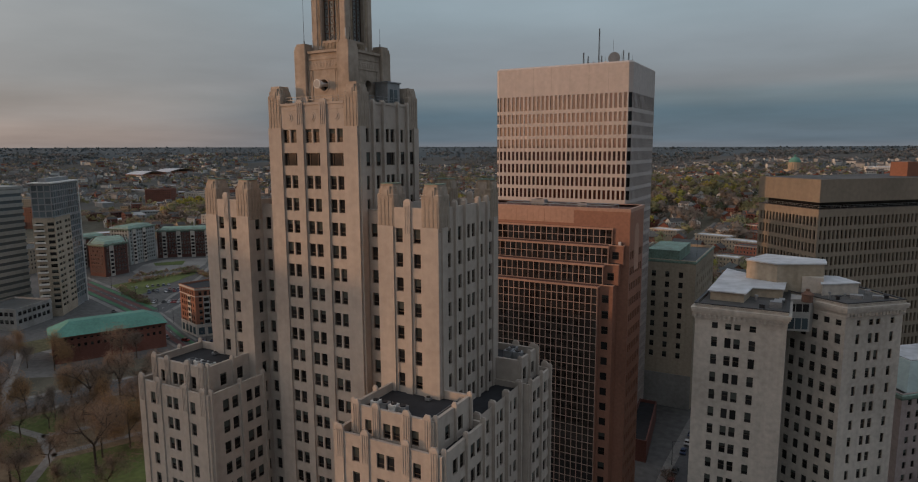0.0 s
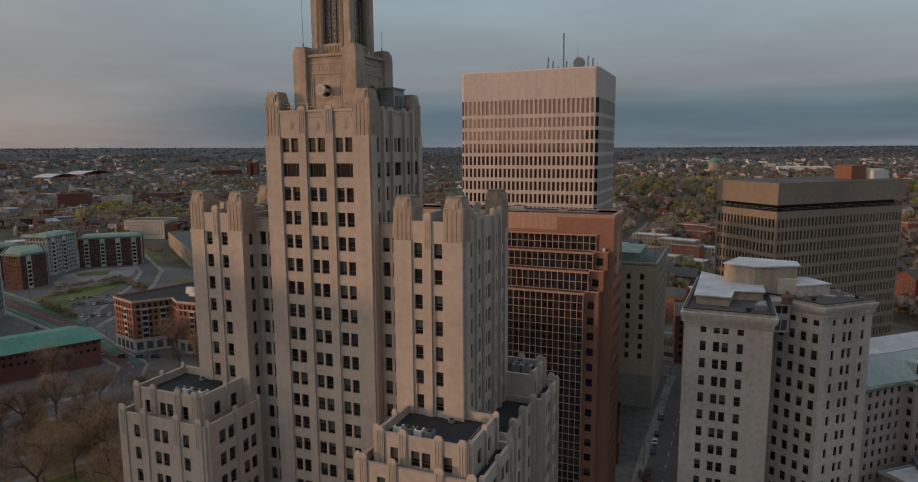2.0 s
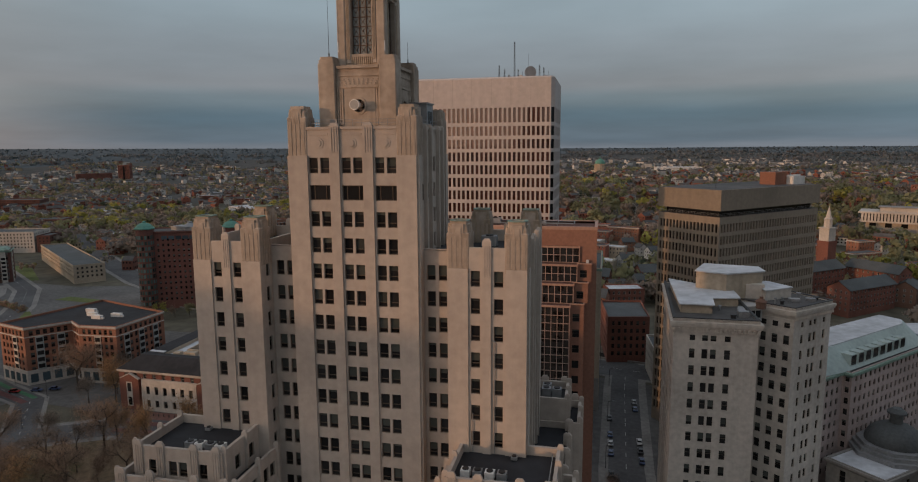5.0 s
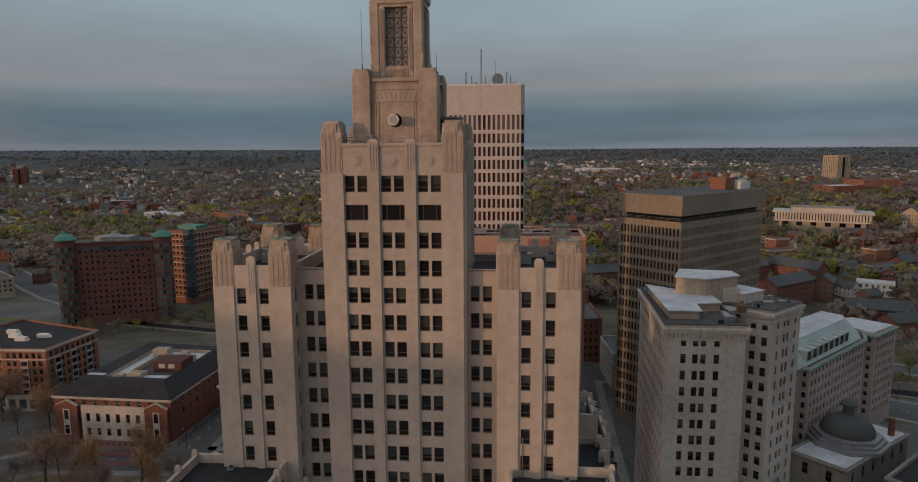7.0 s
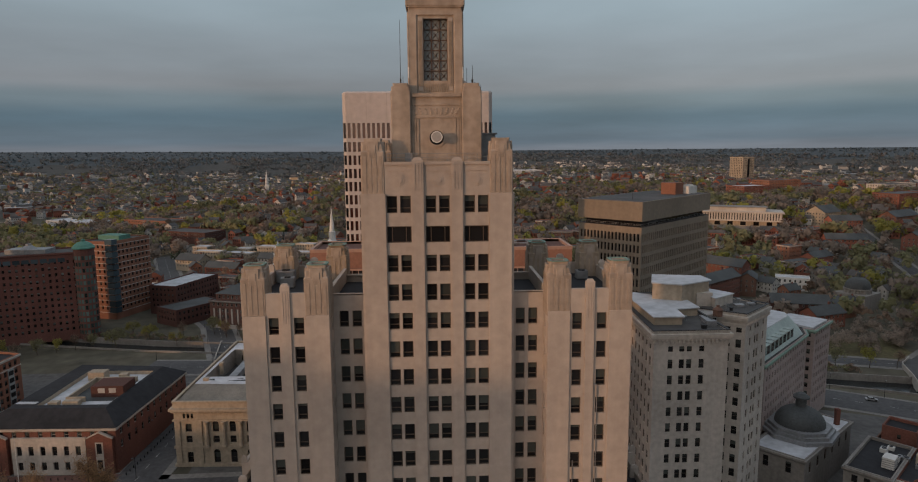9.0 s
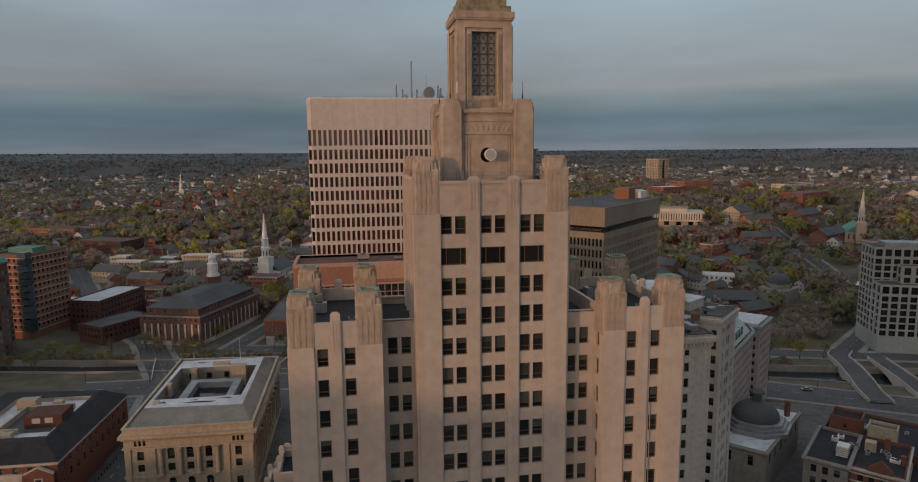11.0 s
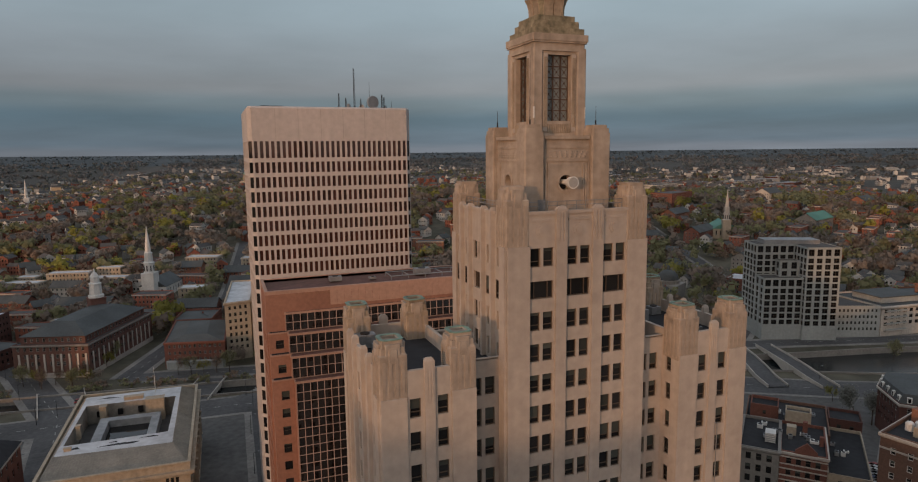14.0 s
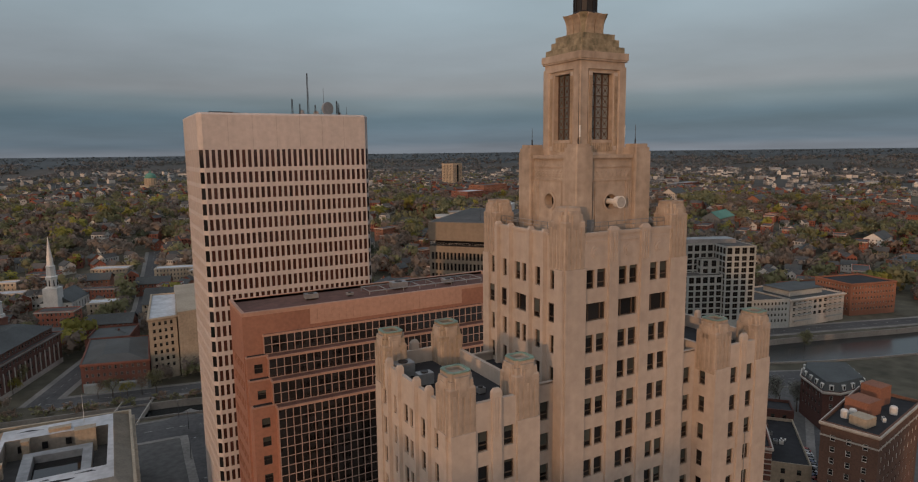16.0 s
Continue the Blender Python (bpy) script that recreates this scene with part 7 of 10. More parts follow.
def brick_post_office():
    P = [(-217.4, 202.3), (-172.9, 201.0), (-170.5, 253.5), (-216.0, 259.0)]
    t = block("public_building", P, 15.8, "red brick public building with stone bays and a dark hipped roof", "building", brick_red, (1.5, 2.6), 4.2, 4.6, 0.7, "white", [frame_pale, glass_dark, blind], 120, parapet=0.4, roof=roof_dark, corn=0.5, corn_mat=stone_pale)
    m = Shape()
    a, b = inset(P, -0.5), inset(P, 6.0)
    c = [(-203.0, 210.6), (-179.2, 210.0), (-178.2, 243.0), (-203.4, 244.5)]
    for k in range(4):
        j = (k + 1) % 4
        m.face([(*a[k], 15.7), (*a[j], 15.7), (*b[j], 20.0), (*b[k], 20.0)])
        m.face([(*b[k], 20.0), (*b[j], 20.0), (*c[j], 20.0), (*c[k], 20.0)])
    part("hipped_roof", m, roof_dark, t, "dark hipped roof")
    f = Shape(); f.face([(*p, 18.6) for p in c])
    part("court_roof", f, roof_white, t, "white membrane in a roof court")
    w = Shape()
    for k in range(4):
        j = (k + 1) % 4
        w.face([(*c[j], 18.6), (*c[k], 18.6), (*c[k], 20.0), (*c[j], 20.0)])
    part("court_edge", w, stone_buff, t)
    for q in (rect(-196.5, -195.9, 216, 236), rect(-195.9, -181, 235.4, 236), rect(-195.9, -190, 216, 216.6)):
        h = Shape(); h.prism(q, 18.6, 20.4)
        part("buff_kerb", h, stone_buff, t, "buff-yellow kerb wall")
    h = Shape(); h.box(-195.9, -181, 216.6, 235.4, 18.6, 18.64)
    part("inner_roof", h, roof_slate, t)
    h = Shape(); h.prism(rect(-190, -178.8, 220, 229), 18.6, 22.6)
    part("roof_house", h, brick_dark, t, "dark brick roof house")
    for x in (-187.6, -183.8):
        h = Shape(); h.box(x, x + 2.4, 219.93, 220.05, 20.2, 21.9)
        part("roof_window", h, frame_pale, t, "white-framed window")
    for x, y, wx, wy, hh in ((-197, 239, 3.0, 2.0, 3.2), (-193, 213.4, 2.6, 1.2, 1.8), (-199, 213.6, 1.6, 1.2, 1.4), (-188, 240, 1.5, 1.2, 1.6)):
        h = Shape(); h.prism(rect(x - wx, x + wx, y - wy, y + wy), 18.6, 18.6 + hh)
        part("stair_head", h, stone_buff, t)
    h = Shape(); h.prism([(-211, 212), (-204, 211.6), (-204, 213.6), (-211, 214)], 20.0, 20.04)
    part("roof_strip", h, roof_white, t)
    # stone centre with tall windows on the forecourt side
    u = (Vector(P[1]) - Vector(P[0])).normalized(); n = Vector((u.y, -u.x))
    c0, c1 = Vector(P[0]) + u * 11, Vector(P[0]) + u * 35
    s = Shape()
    hs = wall(s, tuple(c0 + n * 0.9), tuple(c1 + n * 0.9), 0, 12.6, spread(24, 1, 1.6, 0.6, 6), [(1.6, 4.4), (6.6, 9.8)], 0.5)
    s.face([(*(c0 + n * 0.9), 12.6), (*(c1 + n * 0.9), 12.6), (*c1, 12.6), (*c0, 12.6)])
    s.face([(*c0, 0), (*(c0 + n * 0.9), 0), (*(c0 + n * 0.9), 12.6), (*c0, 12.6)]); s.face([(*(c1 + n * 0.9), 0), (*c1, 0), (*c1, 12.6), (*(c1 + n * 0.9), 12.6)])
    part("stone_front", s, stone_pale, t, "pale stone centre bay")
    glaze(t, hs, "plain", [frame_bronze, glass_dark, blind], 20)
    # gabled brick bays at both ends, each with one tall stone-framed window
    for e in (5.6, 39.6):
        c = Vector(P[0]) + u * e + n * 0.2
        w = 4.2
        f0, f1 = [tuple(c - u * w + n * 1.1), tuple(c + u * w + n * 1.1)], [tuple(c - u * w - n * 0.1), tuple(c + u * w - n * 0.1)]
        s = Shape(); s.prism([f1[0], f0[0], f0[1], f1[1]], 0, 12.2)
        top = tuple(c + n * 1.1)
        s.face([(*f0[0], 12.2), (*f0[1], 12.2), (*top, 14.2)])
        part("brick_bay", s, brick_red, t, "gabled red brick end bay")
        k = tuple(c - n * 0.1)
        for sg in (0, 1):
            q = Shape()
            q.face([(*f0[sg], 12.25), (*f1[sg], 12.25), (*k, 14.3), (*top, 14.3)])
            q.face([(*f0[sg], 12.6), (*f1[sg], 12.6), (*k, 14.65), (*top, 14.65)])
            q.face([(*f0[sg], 12.25), (*top, 14.3), (*top, 14.65), (*f0[sg], 12.6)])
            part("gable_coping", q, stone_pale, t)
        q = Shape(); m1, m2 = c - u * 1.25 + n * 1.1, c + u * 1.25 + n * 1.1
        q.prism([tuple(m1), tuple(m1 + n * 0.12), tuple(m2 + n * 0.12), tuple(m2)][::1], 1.6, 11.2, floor=True)
        part("window_surround", q, stone_pale, t, "tall pale stone window surround")
        for z0, z1 in ((2.0, 5.2), (7.4, 10.8)):
            q = Shape(); m1, m2 = c - u * 0.8 + n * 1.2, c + u * 0.8 + n * 1.2
            q.prism([tuple(m1), tuple(m1 + n * 0.05), tuple(m2 + n * 0.05), tuple(m2)][::1], z0, z1, floor=True)
            part("window_pane", q, glass_dark, t)
    f = thing("flagpole", (-199, 192, 0), "tall white flagpole on a forecourt", "flagpole")
    z = Shape(); z.bar((-199, 192, 0.1), (-199, 192, 17), 0.15, sides=6, r2=0.06)
    part("pole", z, white_paint, f)


brick_post_office()


def station():
    P = [(-294, 154), (-273, 196), (-291, 205), (-312, 163)]
    t = block("station_building", P, 12.4, "long low red brick station building with a sea-green hipped roof", "building", brick_red, (1.2, 1.5), 2.6, 3.4, 0.5, "plain", None, 120, parapet=0.3, roof=roof_dark, corn=0.5)
    s = Shape(); hip(s, inset(P, -1.2), 12.3, 17.2, 8.6)
    part("hipped_roof", s, roof_seafoam, t, "sea-green copper hipped roof")
    P = [(-345, 100), (-318, 122), (-330, 137), (-357, 115)]
    t = block("station_building", P, 8.5, "small brick station pavilion with a sea-green roof", "building", brick_red, (1.2, 1.6), 2.8, 3.6, 0.5, "plain", None, 40, parapet=0.3, roof=roof_dark, corn=0.4)
    s = Shape(); hip(s, inset(P, -1.0), 8.4, 12.2, 7.0)
    part("hipped_roof", s, roof_seafoam, t, "sea-green copper hipped roof")


station()


def brick_hotel():
    P = [(-291, 219), (-273, 214), (-262, 228), (-253.5, 222.5), (-235.7, 223.3), (-233.4, 251), (-279, 266)]
    t = block("hotel", P, 25.6, "seven-storey orange brick hotel with pale stone base and grey bays", "building", brick_orange, (1.5, 2.1), 2.55, 3.2, 0.9, "plain", [brick_brown, glass_dark, blind], 200, parapet=0.9, roof=roof_dark, corn=0.35, corn_mat=stone_pale, ground_gap=0.8)
    b = Shape(); b.prism(inset(P, -0.12), 0, 6.2, cap=True)
    part("stone_base", b, stone_pale, t, "pale stone ground storeys")
    for i in range(7):
        a, c = Vector(P[i]), Vector(P[(i + 1) % 7])
        u = (c - a).normalized(); n = Vector((u.y, -u.x))
        for z in (21.0, 6.2):
            e = Shape(); e.prism([tuple(a), tuple(a + n * 0.18), tuple(c + n * 0.18), tuple(c)], z, z + 0.4, floor=True)
            part("stone_band", e, stone_pale, t, "pale stone band")
        k = int((c - a).length / 4.4)
        for j in range(k):
            m = a + u * (4.4 * (j + 0.5) + ((c - a).length - 4.4 * k) / 2)
            e = Shape(); e.prism([tuple(m - u * 1.4 + n * 0.1), tuple(m - u * 1.4 + n * 0.2), tuple(m + u * 1.4 + n * 0.2), tuple(m + u * 1.4 + n * 0.1)], 1.2, 4.9)
            part("shop_window", e, glass_blue, t, "tall ground-floor window")
    for i, f in ((0, 0.62), (1, 0.3), (1, 0.75), (3, 0.5), (4, 0.2), (4, 0.5), (4, 0.8)):
        a, c = Vector(P[i]), Vector(P[(i + 1) % 7])
        u = (c - a).normalized(); n = Vector((u.y, -u.x)); m = a.lerp(c, f)
        s = Shape(); s.prism([tuple(m - u * 1.5), tuple(m - u * 1.5 + n * 0.25), tuple(m + u * 1.5 + n * 0.25), tuple(m + u * 1.5)], 6.2, 21.0)
        for k in range(5):
            z = 7.0 + 2.9 * k
            s.prism([tuple(m - u * 1.2 + n * 0.2), tuple(m - u * 1.2 + n * 0.3), tuple(m + u * 1.2 + n * 0.3), tuple(m + u * 1.2 + n * 0.2)], z, z + 1.8, 1)
        part("metal_bay", s, [stone_pale if i in (0, 3) else grey_precast, glass_dark], t, "pale window bay")
    for x, y in ((-262, 240), (-256, 236), (-250, 241), (-268, 246)):
        e = thing("air_handler", (x, y, 24.7), "long white rooftop air handler", "air handler", "roof plant")
        z = Shape(); z.box(x - 2.4, x + 2.4, y - 0.9, y + 0.9, 24.7, 26.3); part("casing", z, white_paint, e)
        z = Shape(); z.box(x + 2.4, x + 3.4, y - 0.5, y + 0.5, 24.7, 25.6)
        part("duct", z, white_paint, e)


brick_hotel()


# pale area in the hotel panes: reflected sky painted as a flat colour
pane_reflection = mat("pane_reflection", (0.15, 0.185, 0.175), 0.7, 0.2, 1.5, 0.1, 0.0, 0.0, each=0.5)
glass_green = pane_mat("glass_green", (0.075, 0.115, 0.105), 0.1, 0.8)


def turreted_hotel():
    P = [(-314, 341), (-264, 361), (-272, 383), (-322, 363)]
    t = block("hotel", P, 49.5, "dark red brick hotel tower with round green-capped corner bays", "building", brick_maroon, (1.25, 1.7), 2.9, 3.45, 3.5, "plain", [frame_bronze, glass_black, pane_reflection], 250, parapet=0.8, roof=roof_grey, corn=0.4)
    for x, y in ((-313, 342), (-265, 361.5)):
        s = Shape(); s.lathe(x, y, [(5.2, 0), (5.2, 50.5), (5.5, 50.6), (5.5, 51.2)], 18)
        part("corner_bay", s, brick_maroon, t, "round corner bay")
        for k in range(13):
            g = Shape()
            z = 3.2 + 3.5 * k
            for q in range(18):
                a0, a1 = 2 * math.pi * (q + 0.15) / 18, 2 * math.pi * (q + 0.85) / 18
                g.face([(x + 5.26 * math.cos(a0), y + 5.26 * math.sin(a0), z), (x + 5.26 * math.cos(a1), y + 5.26 * math.sin(a1), z), (x + 5.26 * math.cos(a1), y + 5.26 * math.sin(a1), z + 2.2), (x + 5.26 * math.cos(a0), y + 5.26 * math.sin(a0), z + 2.2)])
            part("bay_glazing", g, glass_green, t, "band of bay windows")
        s = Shape(); s.lathe(x, y, [(5.9, 51.2), (5.9, 51.9), (5.3, 52.3), (4.4, 53.5), (2.7, 54.7), (1.1, 55.2), (1.1, 55.9), (0.2, 56.4)], 18)
        part("bay_cap", s, roof_seafoam, t, "green conical cap")
    s = Shape(); s.lathe(-295, 362, [(4.5, 48.7), (4.5, 51.0), (1.5, 53.2), (1.5, 54.0)], 16); s.prism(rect(-306, -284, 358, 368), 48.7, 51.2)
    part("roof_house", s, metal_grey, t)
    a, b = Vector(P[0]), Vector(P[1])
    u = (b - a).normalized(); n = Vector((u.y, -u.x))
    for k in range(8):
        c = a + u * (11 + 4.2 * k) + n * 0.05
        g = Shape(); g.prism([tuple(c), tuple(c + u * 3.4), tuple(c + u * 3.4 - n * 0.2), tuple(c - n * 0.2)][::-1], 44.4, 46.6)
        part("top_window", g, glass_blue, t, "bluish top-storey window")


turreted_hotel()


def banded_block():
    P = [(-291, 406), (-269, 399.5), (-259, 430), (-281, 437)]
    t = block("office_building", P, 49.5, "orange brick office building with pale bands and a green glass corner", "building", brick_orange, (1.5, 2.2), 3.0, 3.9, 1.4, "plain", None, 220, parapet=0.8, roof=roof_grey)
    for k in range(12):
        s = Shape(); s.prism(inset(P, -0.12), 4.2 + 3.9 * k, 4.55 + 3.9 * k, floor=True)
        part("stone_band", s, stone_pale, t, "pale stone floor band")
    g = Shape()
    c = Vector(P[1])
    for k in range(12):
        g = Shape(); g.prism(rot(rect(-2.6, 2.6, -2.2, 2.2), -18, c.x - 0.3, c.y + 0.8), 4.7 + 3.9 * k, 7.9 + 3.9 * k)
        part("glass_corner", g, glass_blue, t, "green glass corner bay")
    s = Shape(); s.prism(rot(rect(-8, 8, -5, 5), -17, -276, 419), 48.7, 51.6)
    part("roof_house", s, roof_seafoam, t)
    P = rot(rect(-10, 10, -22, 22), -17, -238, 432)
    t = block("office_building", P, 19.0, "long red brick building with a white flat roof", "building", brick_dark, (1.3, 1.8), 2.8, 3.6, 1.0, "plain", None, 120, parapet=0.6, roof=roof_white)
    P = rot(rect(-10, 10, -17, 17), -35, -222, 398)
    t = block("office_building", P, 10.5, "low dark brick building with a grey roof", "building", brick_dark, (1.3, 1.8), 2.8, 3.6, 1.0, "plain", None, 80, parapet=0.5, roof=roof_slate)


banded_block()


brick_hall = mat("brick_hall", (0.165, 0.085, 0.068), 0.9, 0.35, 2.0, 0.06, 0.3, 0.3, tint=(0.125, 0.070, 0.058))


def college_hall():
    P = [(-203, 377), (-168.5, 366), (-145, 424), (-181, 434)]
    t = block("college_building", P, 17.0, "long red brick college hall with grey hipped roof and white cupola", "building", brick_hall, (1.4, 2.1), 2.9, 3.7, 0.9, "white", [frame_pale, glass_dark, blind], 160, parapet=0.4, roof=roof_slate, corn=0.5, corn_mat=stone_grey)
    Q = inset(P, 2.6)
    s, hs = Shape(), []
    for i in range(4):
        hs += wall(s, Q[i], Q[(i + 1) % 4], 16.6, 20.4, spread(math.dist(Q[i], Q[(i + 1) % 4]), 2.9, 1.3, 0.8), [(17.6, 19.5)], 0.25)
    part("attic", s, brick_hall, t)
    glaze(t, hs, "white", [frame_pale, glass_dark, blind], 40)
    s = Shape(); s.prism(inset(P, -0.12), 0, 2.6)
    part("stone_base", s, stone_pale, t, "pale stone base")
    s = Shape(); hip(s, inset(P, 2.0), 20.4, 25.6, 10.5)
    part("hipped_roof", s, roof_slate, t, "grey-green slate hipped roof")
    a, b = Vector(P[0]), Vector(P[1])
    u = (b - a).normalized(); n = Vector((u.y, -u.x))
    for k in range(9):
        c = a + u * (3.0 + 4.0 * k)
        s = Shape(); s.prism([tuple(c - u * 0.45), tuple(c - u * 0.45 + n * 0.35), tuple(c + u * 0.45 + n * 0.35), tuple(c + u * 0.45)], 3.0, 12.2)
        part("pilaster", s, stone_pale, t)
    a2, b2 = Vector(P[1]), Vector(P[2])
    u2 = (b2 - a2).normalized(); n2 = Vector((u2.y, -u2.x))
    for k in range(13):
        c = a2 + u2 * (3.6 + 4.6 * k)
        s = Shape(); s.prism([tuple(c - u2 * 0.4), tuple(c - u2 * 0.4 + n2 * 0.3), tuple(c + u2 * 0.4 + n2 * 0.3), tuple(c + u2 * 0.4)], 3.0, 12.2)
        part("pilaster", s, stone_pale, t)
    x, y = -172, 421
    s = Shape(); s.prism(rot(rect(-4, 4, -4, 4), 22, x, y), 17, 29)
    s.prism(rot(rect(-4.4, 4.4, -4.4, 4.4), 22, x, y), 28.6, 29.2, floor=True)
    part("tower_base", s, brick_hall, t)
    s = Shape(); s.lathe(x, y, [(4.1, 29.2), (4.1, 30.6), (3.3, 30.8), (3.1, 36.6), (3.4, 36.8), (3.4, 37.2), (2.4, 37.6), (2.2, 40.6), (2.5, 40.8), (1.5, 42.6), (0.6, 43.6), (0.15, 45.6)], 8)
    part("cupola", s, white_paint, t, "white wooden cupola")


college_hall()


def quay_buildings():
    P = [(-134.5, 365), (-105.5, 357.5), (-103, 404), (-131, 412)]
    t = block("warehouse", P, 13.6, "red brick quay warehouse with grey roof and white-framed windows", "building", brick_red, (1.2, 1.7), 2.35, 3.5, 1.0, "white", [frame_pale, glass_dark, blind], 120, parapet=0.4, roof=roof_slate, corn=0.4)
    s = Shape(); s.prism([(-133, 361), (-107, 354.5), (-105.5, 357), (-134, 364.5)], 0, 4.2)
    part("arcade", s, grey_precast, t, "low pale shopfront arcade")
    s = Shape(); s.prism(inset(P, 1.0), 13.2, 15.2, top=inset(P, 9))
    part("low_roof", s, roof_slate, t)
    P = [(-104.5, 365), (-91.5, 367), (-86, 425), (-99, 427)]
    t = block("office_building", P, 31.5, "narrow buff stone office building with arched top windows", "building", stone_buff, (1.25, 1.9), 2.2, 3.6, 1.3, "plain", None, 120, parapet=0.8, roof=roof_white, corn=0.6)
    s = Shape(); s.prism([(-91, 366), (-78, 368), (-72, 440), (-86, 440)], 0, 33)
    part("rear_wing", s, stone_buff, t)
    P = [(-134, 424), (-112, 419), (-106, 445), (-128, 450)]
    block("shop_building", P, 11, "small red brick building with a flat grey roof", "building", brick_red, (1.2, 1.7), 2.6, 3.5, 1.0, "plain", None, 40, roof=roof_slate)


quay_buildings()


# ---- churches ----
def church(x, y, z, spire_h, deg, tower_w, nave_l, nave_w, walls, roof, label, lit=white_paint):
    t = thing("church", (x, y, z), label, "church")
    s = Shape(); s.prism(rot(rect(-tower_w / 2, tower_w / 2, -tower_w / 2, tower_w / 2), deg, x, y), z - 2, z + spire_h * 0.36)
    part("tower", s, walls, t)
    w, zb = tower_w * 0.40, z + spire_h * 0.36
    pr = [(w * 1.15, zb), (w * 1.15, zb + 0.6), (w, zb + 0.8), (w, zb + spire_h * 0.13), (w * 1.1, zb + spire_h * 0.135), (w * 0.8, zb + spire_h * 0.15), (w * 0.75, zb + spire_h * 0.26), (w * 0.85, zb + spire_h * 0.265), (w * 0.6, zb + spire_h * 0.28), (w * 0.52, zb + spire_h * 0.35), (0.08, zb + spire_h * 0.64)]
    s = Shape(); s.lathe(x, y, pr, 8)
    part("spire", s, lit, t, "tapering tiered spire")
    g = Shape()
    for k in range(8):
        a = 2 * math.pi * (k + 0.5) / 8
        c = Vector((x + w * 0.95 * math.cos(a), y + w * 0.95 * math.sin(a)))
        g.bar((c.x, c.y, zb + 1.4), (c.x, c.y, zb + spire_h * 0.10), 0.35, sides=6)
    part("belfry_opening", g, glass_black, t, "dark belfry openings")
    n0, n1 = tower_w * 0.3, tower_w * 0.3 + nave_l
    s = Shape()
    holes = []
    c = rot(rect(-nave_w / 2, nave_w / 2, n0, n1), deg, x, y)
    for i in range(4):
        ln = math.dist(c[i], c[(i + 1) % 4])
        holes += wall(s, c[i], c[(i + 1) % 4], z - 2, z + 8.5, spread(ln, 4.2, 1.5, 1.0), [(z + 1.5, z + 6.5)], 0.3)
    part("nave", s, walls, t)
    e = rot([(-nave_w / 2 - 0.5, n0 - 0.4), (nave_w / 2 + 0.5, n0 - 0.4), (nave_w / 2 + 0.5, n1 + 0.4), (-nave_w / 2 - 0.5, n1 + 0.4)], deg, x, y)
    rdg = rot([(0, n0 - 0.4), (0, n1 + 0.4)], deg, x, y)
    s = Shape(); a, b = (*rdg[0], z + 8.4 + nave_w * 0.33), (*rdg[1], z + 8.4 + nave_w * 0.33)
    q = [(*p, z + 8.4) for p in e]
    s.face([q[1], q[2], b, a]); s.face([q[3], q[0], a, b]); s.face([q[0], q[1], a]); s.face([q[2], q[3], b])
    part("roof", s, roof, t)
    glaze(t, holes, "white", [frame_pale, glass_dark, blind], 30)


church(-154, 531, 3, 55, -20, 9.0, 30, 20, white_paint, roof_slate, "pale church with a tall white tiered spire and grey roof")
church(386, 531, 18, 50, -30, 8, 32, 24, stone_buff, roof_seafoam, "buff stone church with a pale tapering spire and green roof", stone_pale)


def domed_temple(x, y, z, r, label, walls=stone_pale, dome=roof_seafoam, drum_h=10, base=6):
    t = thing("domed_hall", (x, y, z), label, "building")
    s = Shape(); s.prism(rot(rect(-r * 1.3, r * 1.3, -r * 1.3, r * 1.3), 30, x, y), z - 2, z + base)
    part("base", s, walls, t)
    s = Shape(); s.lathe(x, y, [(r, z + base), (r, z + base + drum_h), (r * 1.08, z + base + drum_h + 0.3), (r * 1.08, z + base + drum_h + 1)], 24)
    part("drum", s, walls, t)
    for k in range(16):
        a = 2 * math.pi * k / 16
        s = Shape()
        s.bar((x + r * 1.02 * math.cos(a), y + r * 1.02 * math.sin(a), z + base), (x + r * 1.02 * math.cos(a), y + r * 1.02 * math.sin(a), z + base + drum_h), r * 0.07, sides=6)
        part("column", s, walls, t)
    zt = z + base + drum_h + 1
    s = Shape(); s.lathe(x, y, [(r * math.cos(a), zt + r * 0.95 * math.sin(a)) for a in [radians(q) for q in range(0, 84, 9)]] + [(r * 0.14, zt + r * 1.0), (r * 0.14, zt + r * 1.25), (0.1, zt + r * 1.4)], 24)
    part("dome", s, dome, t, "round green dome")


domed_temple(-36, 1431, 42, 11, "distant stone hall with a green copper dome on a drum", stone_buff, roof_seafoam, 13, 10)
domed_temple(203, 394, 2, 7.5, "low stone hall with a stepped green-grey dome", stone_grey, roof_slate, 2, 9)
church(-430, 1400, 14, 52, 10, 9, 30, 18, white_paint, roof_slate, "far white church with a tall pale spire")


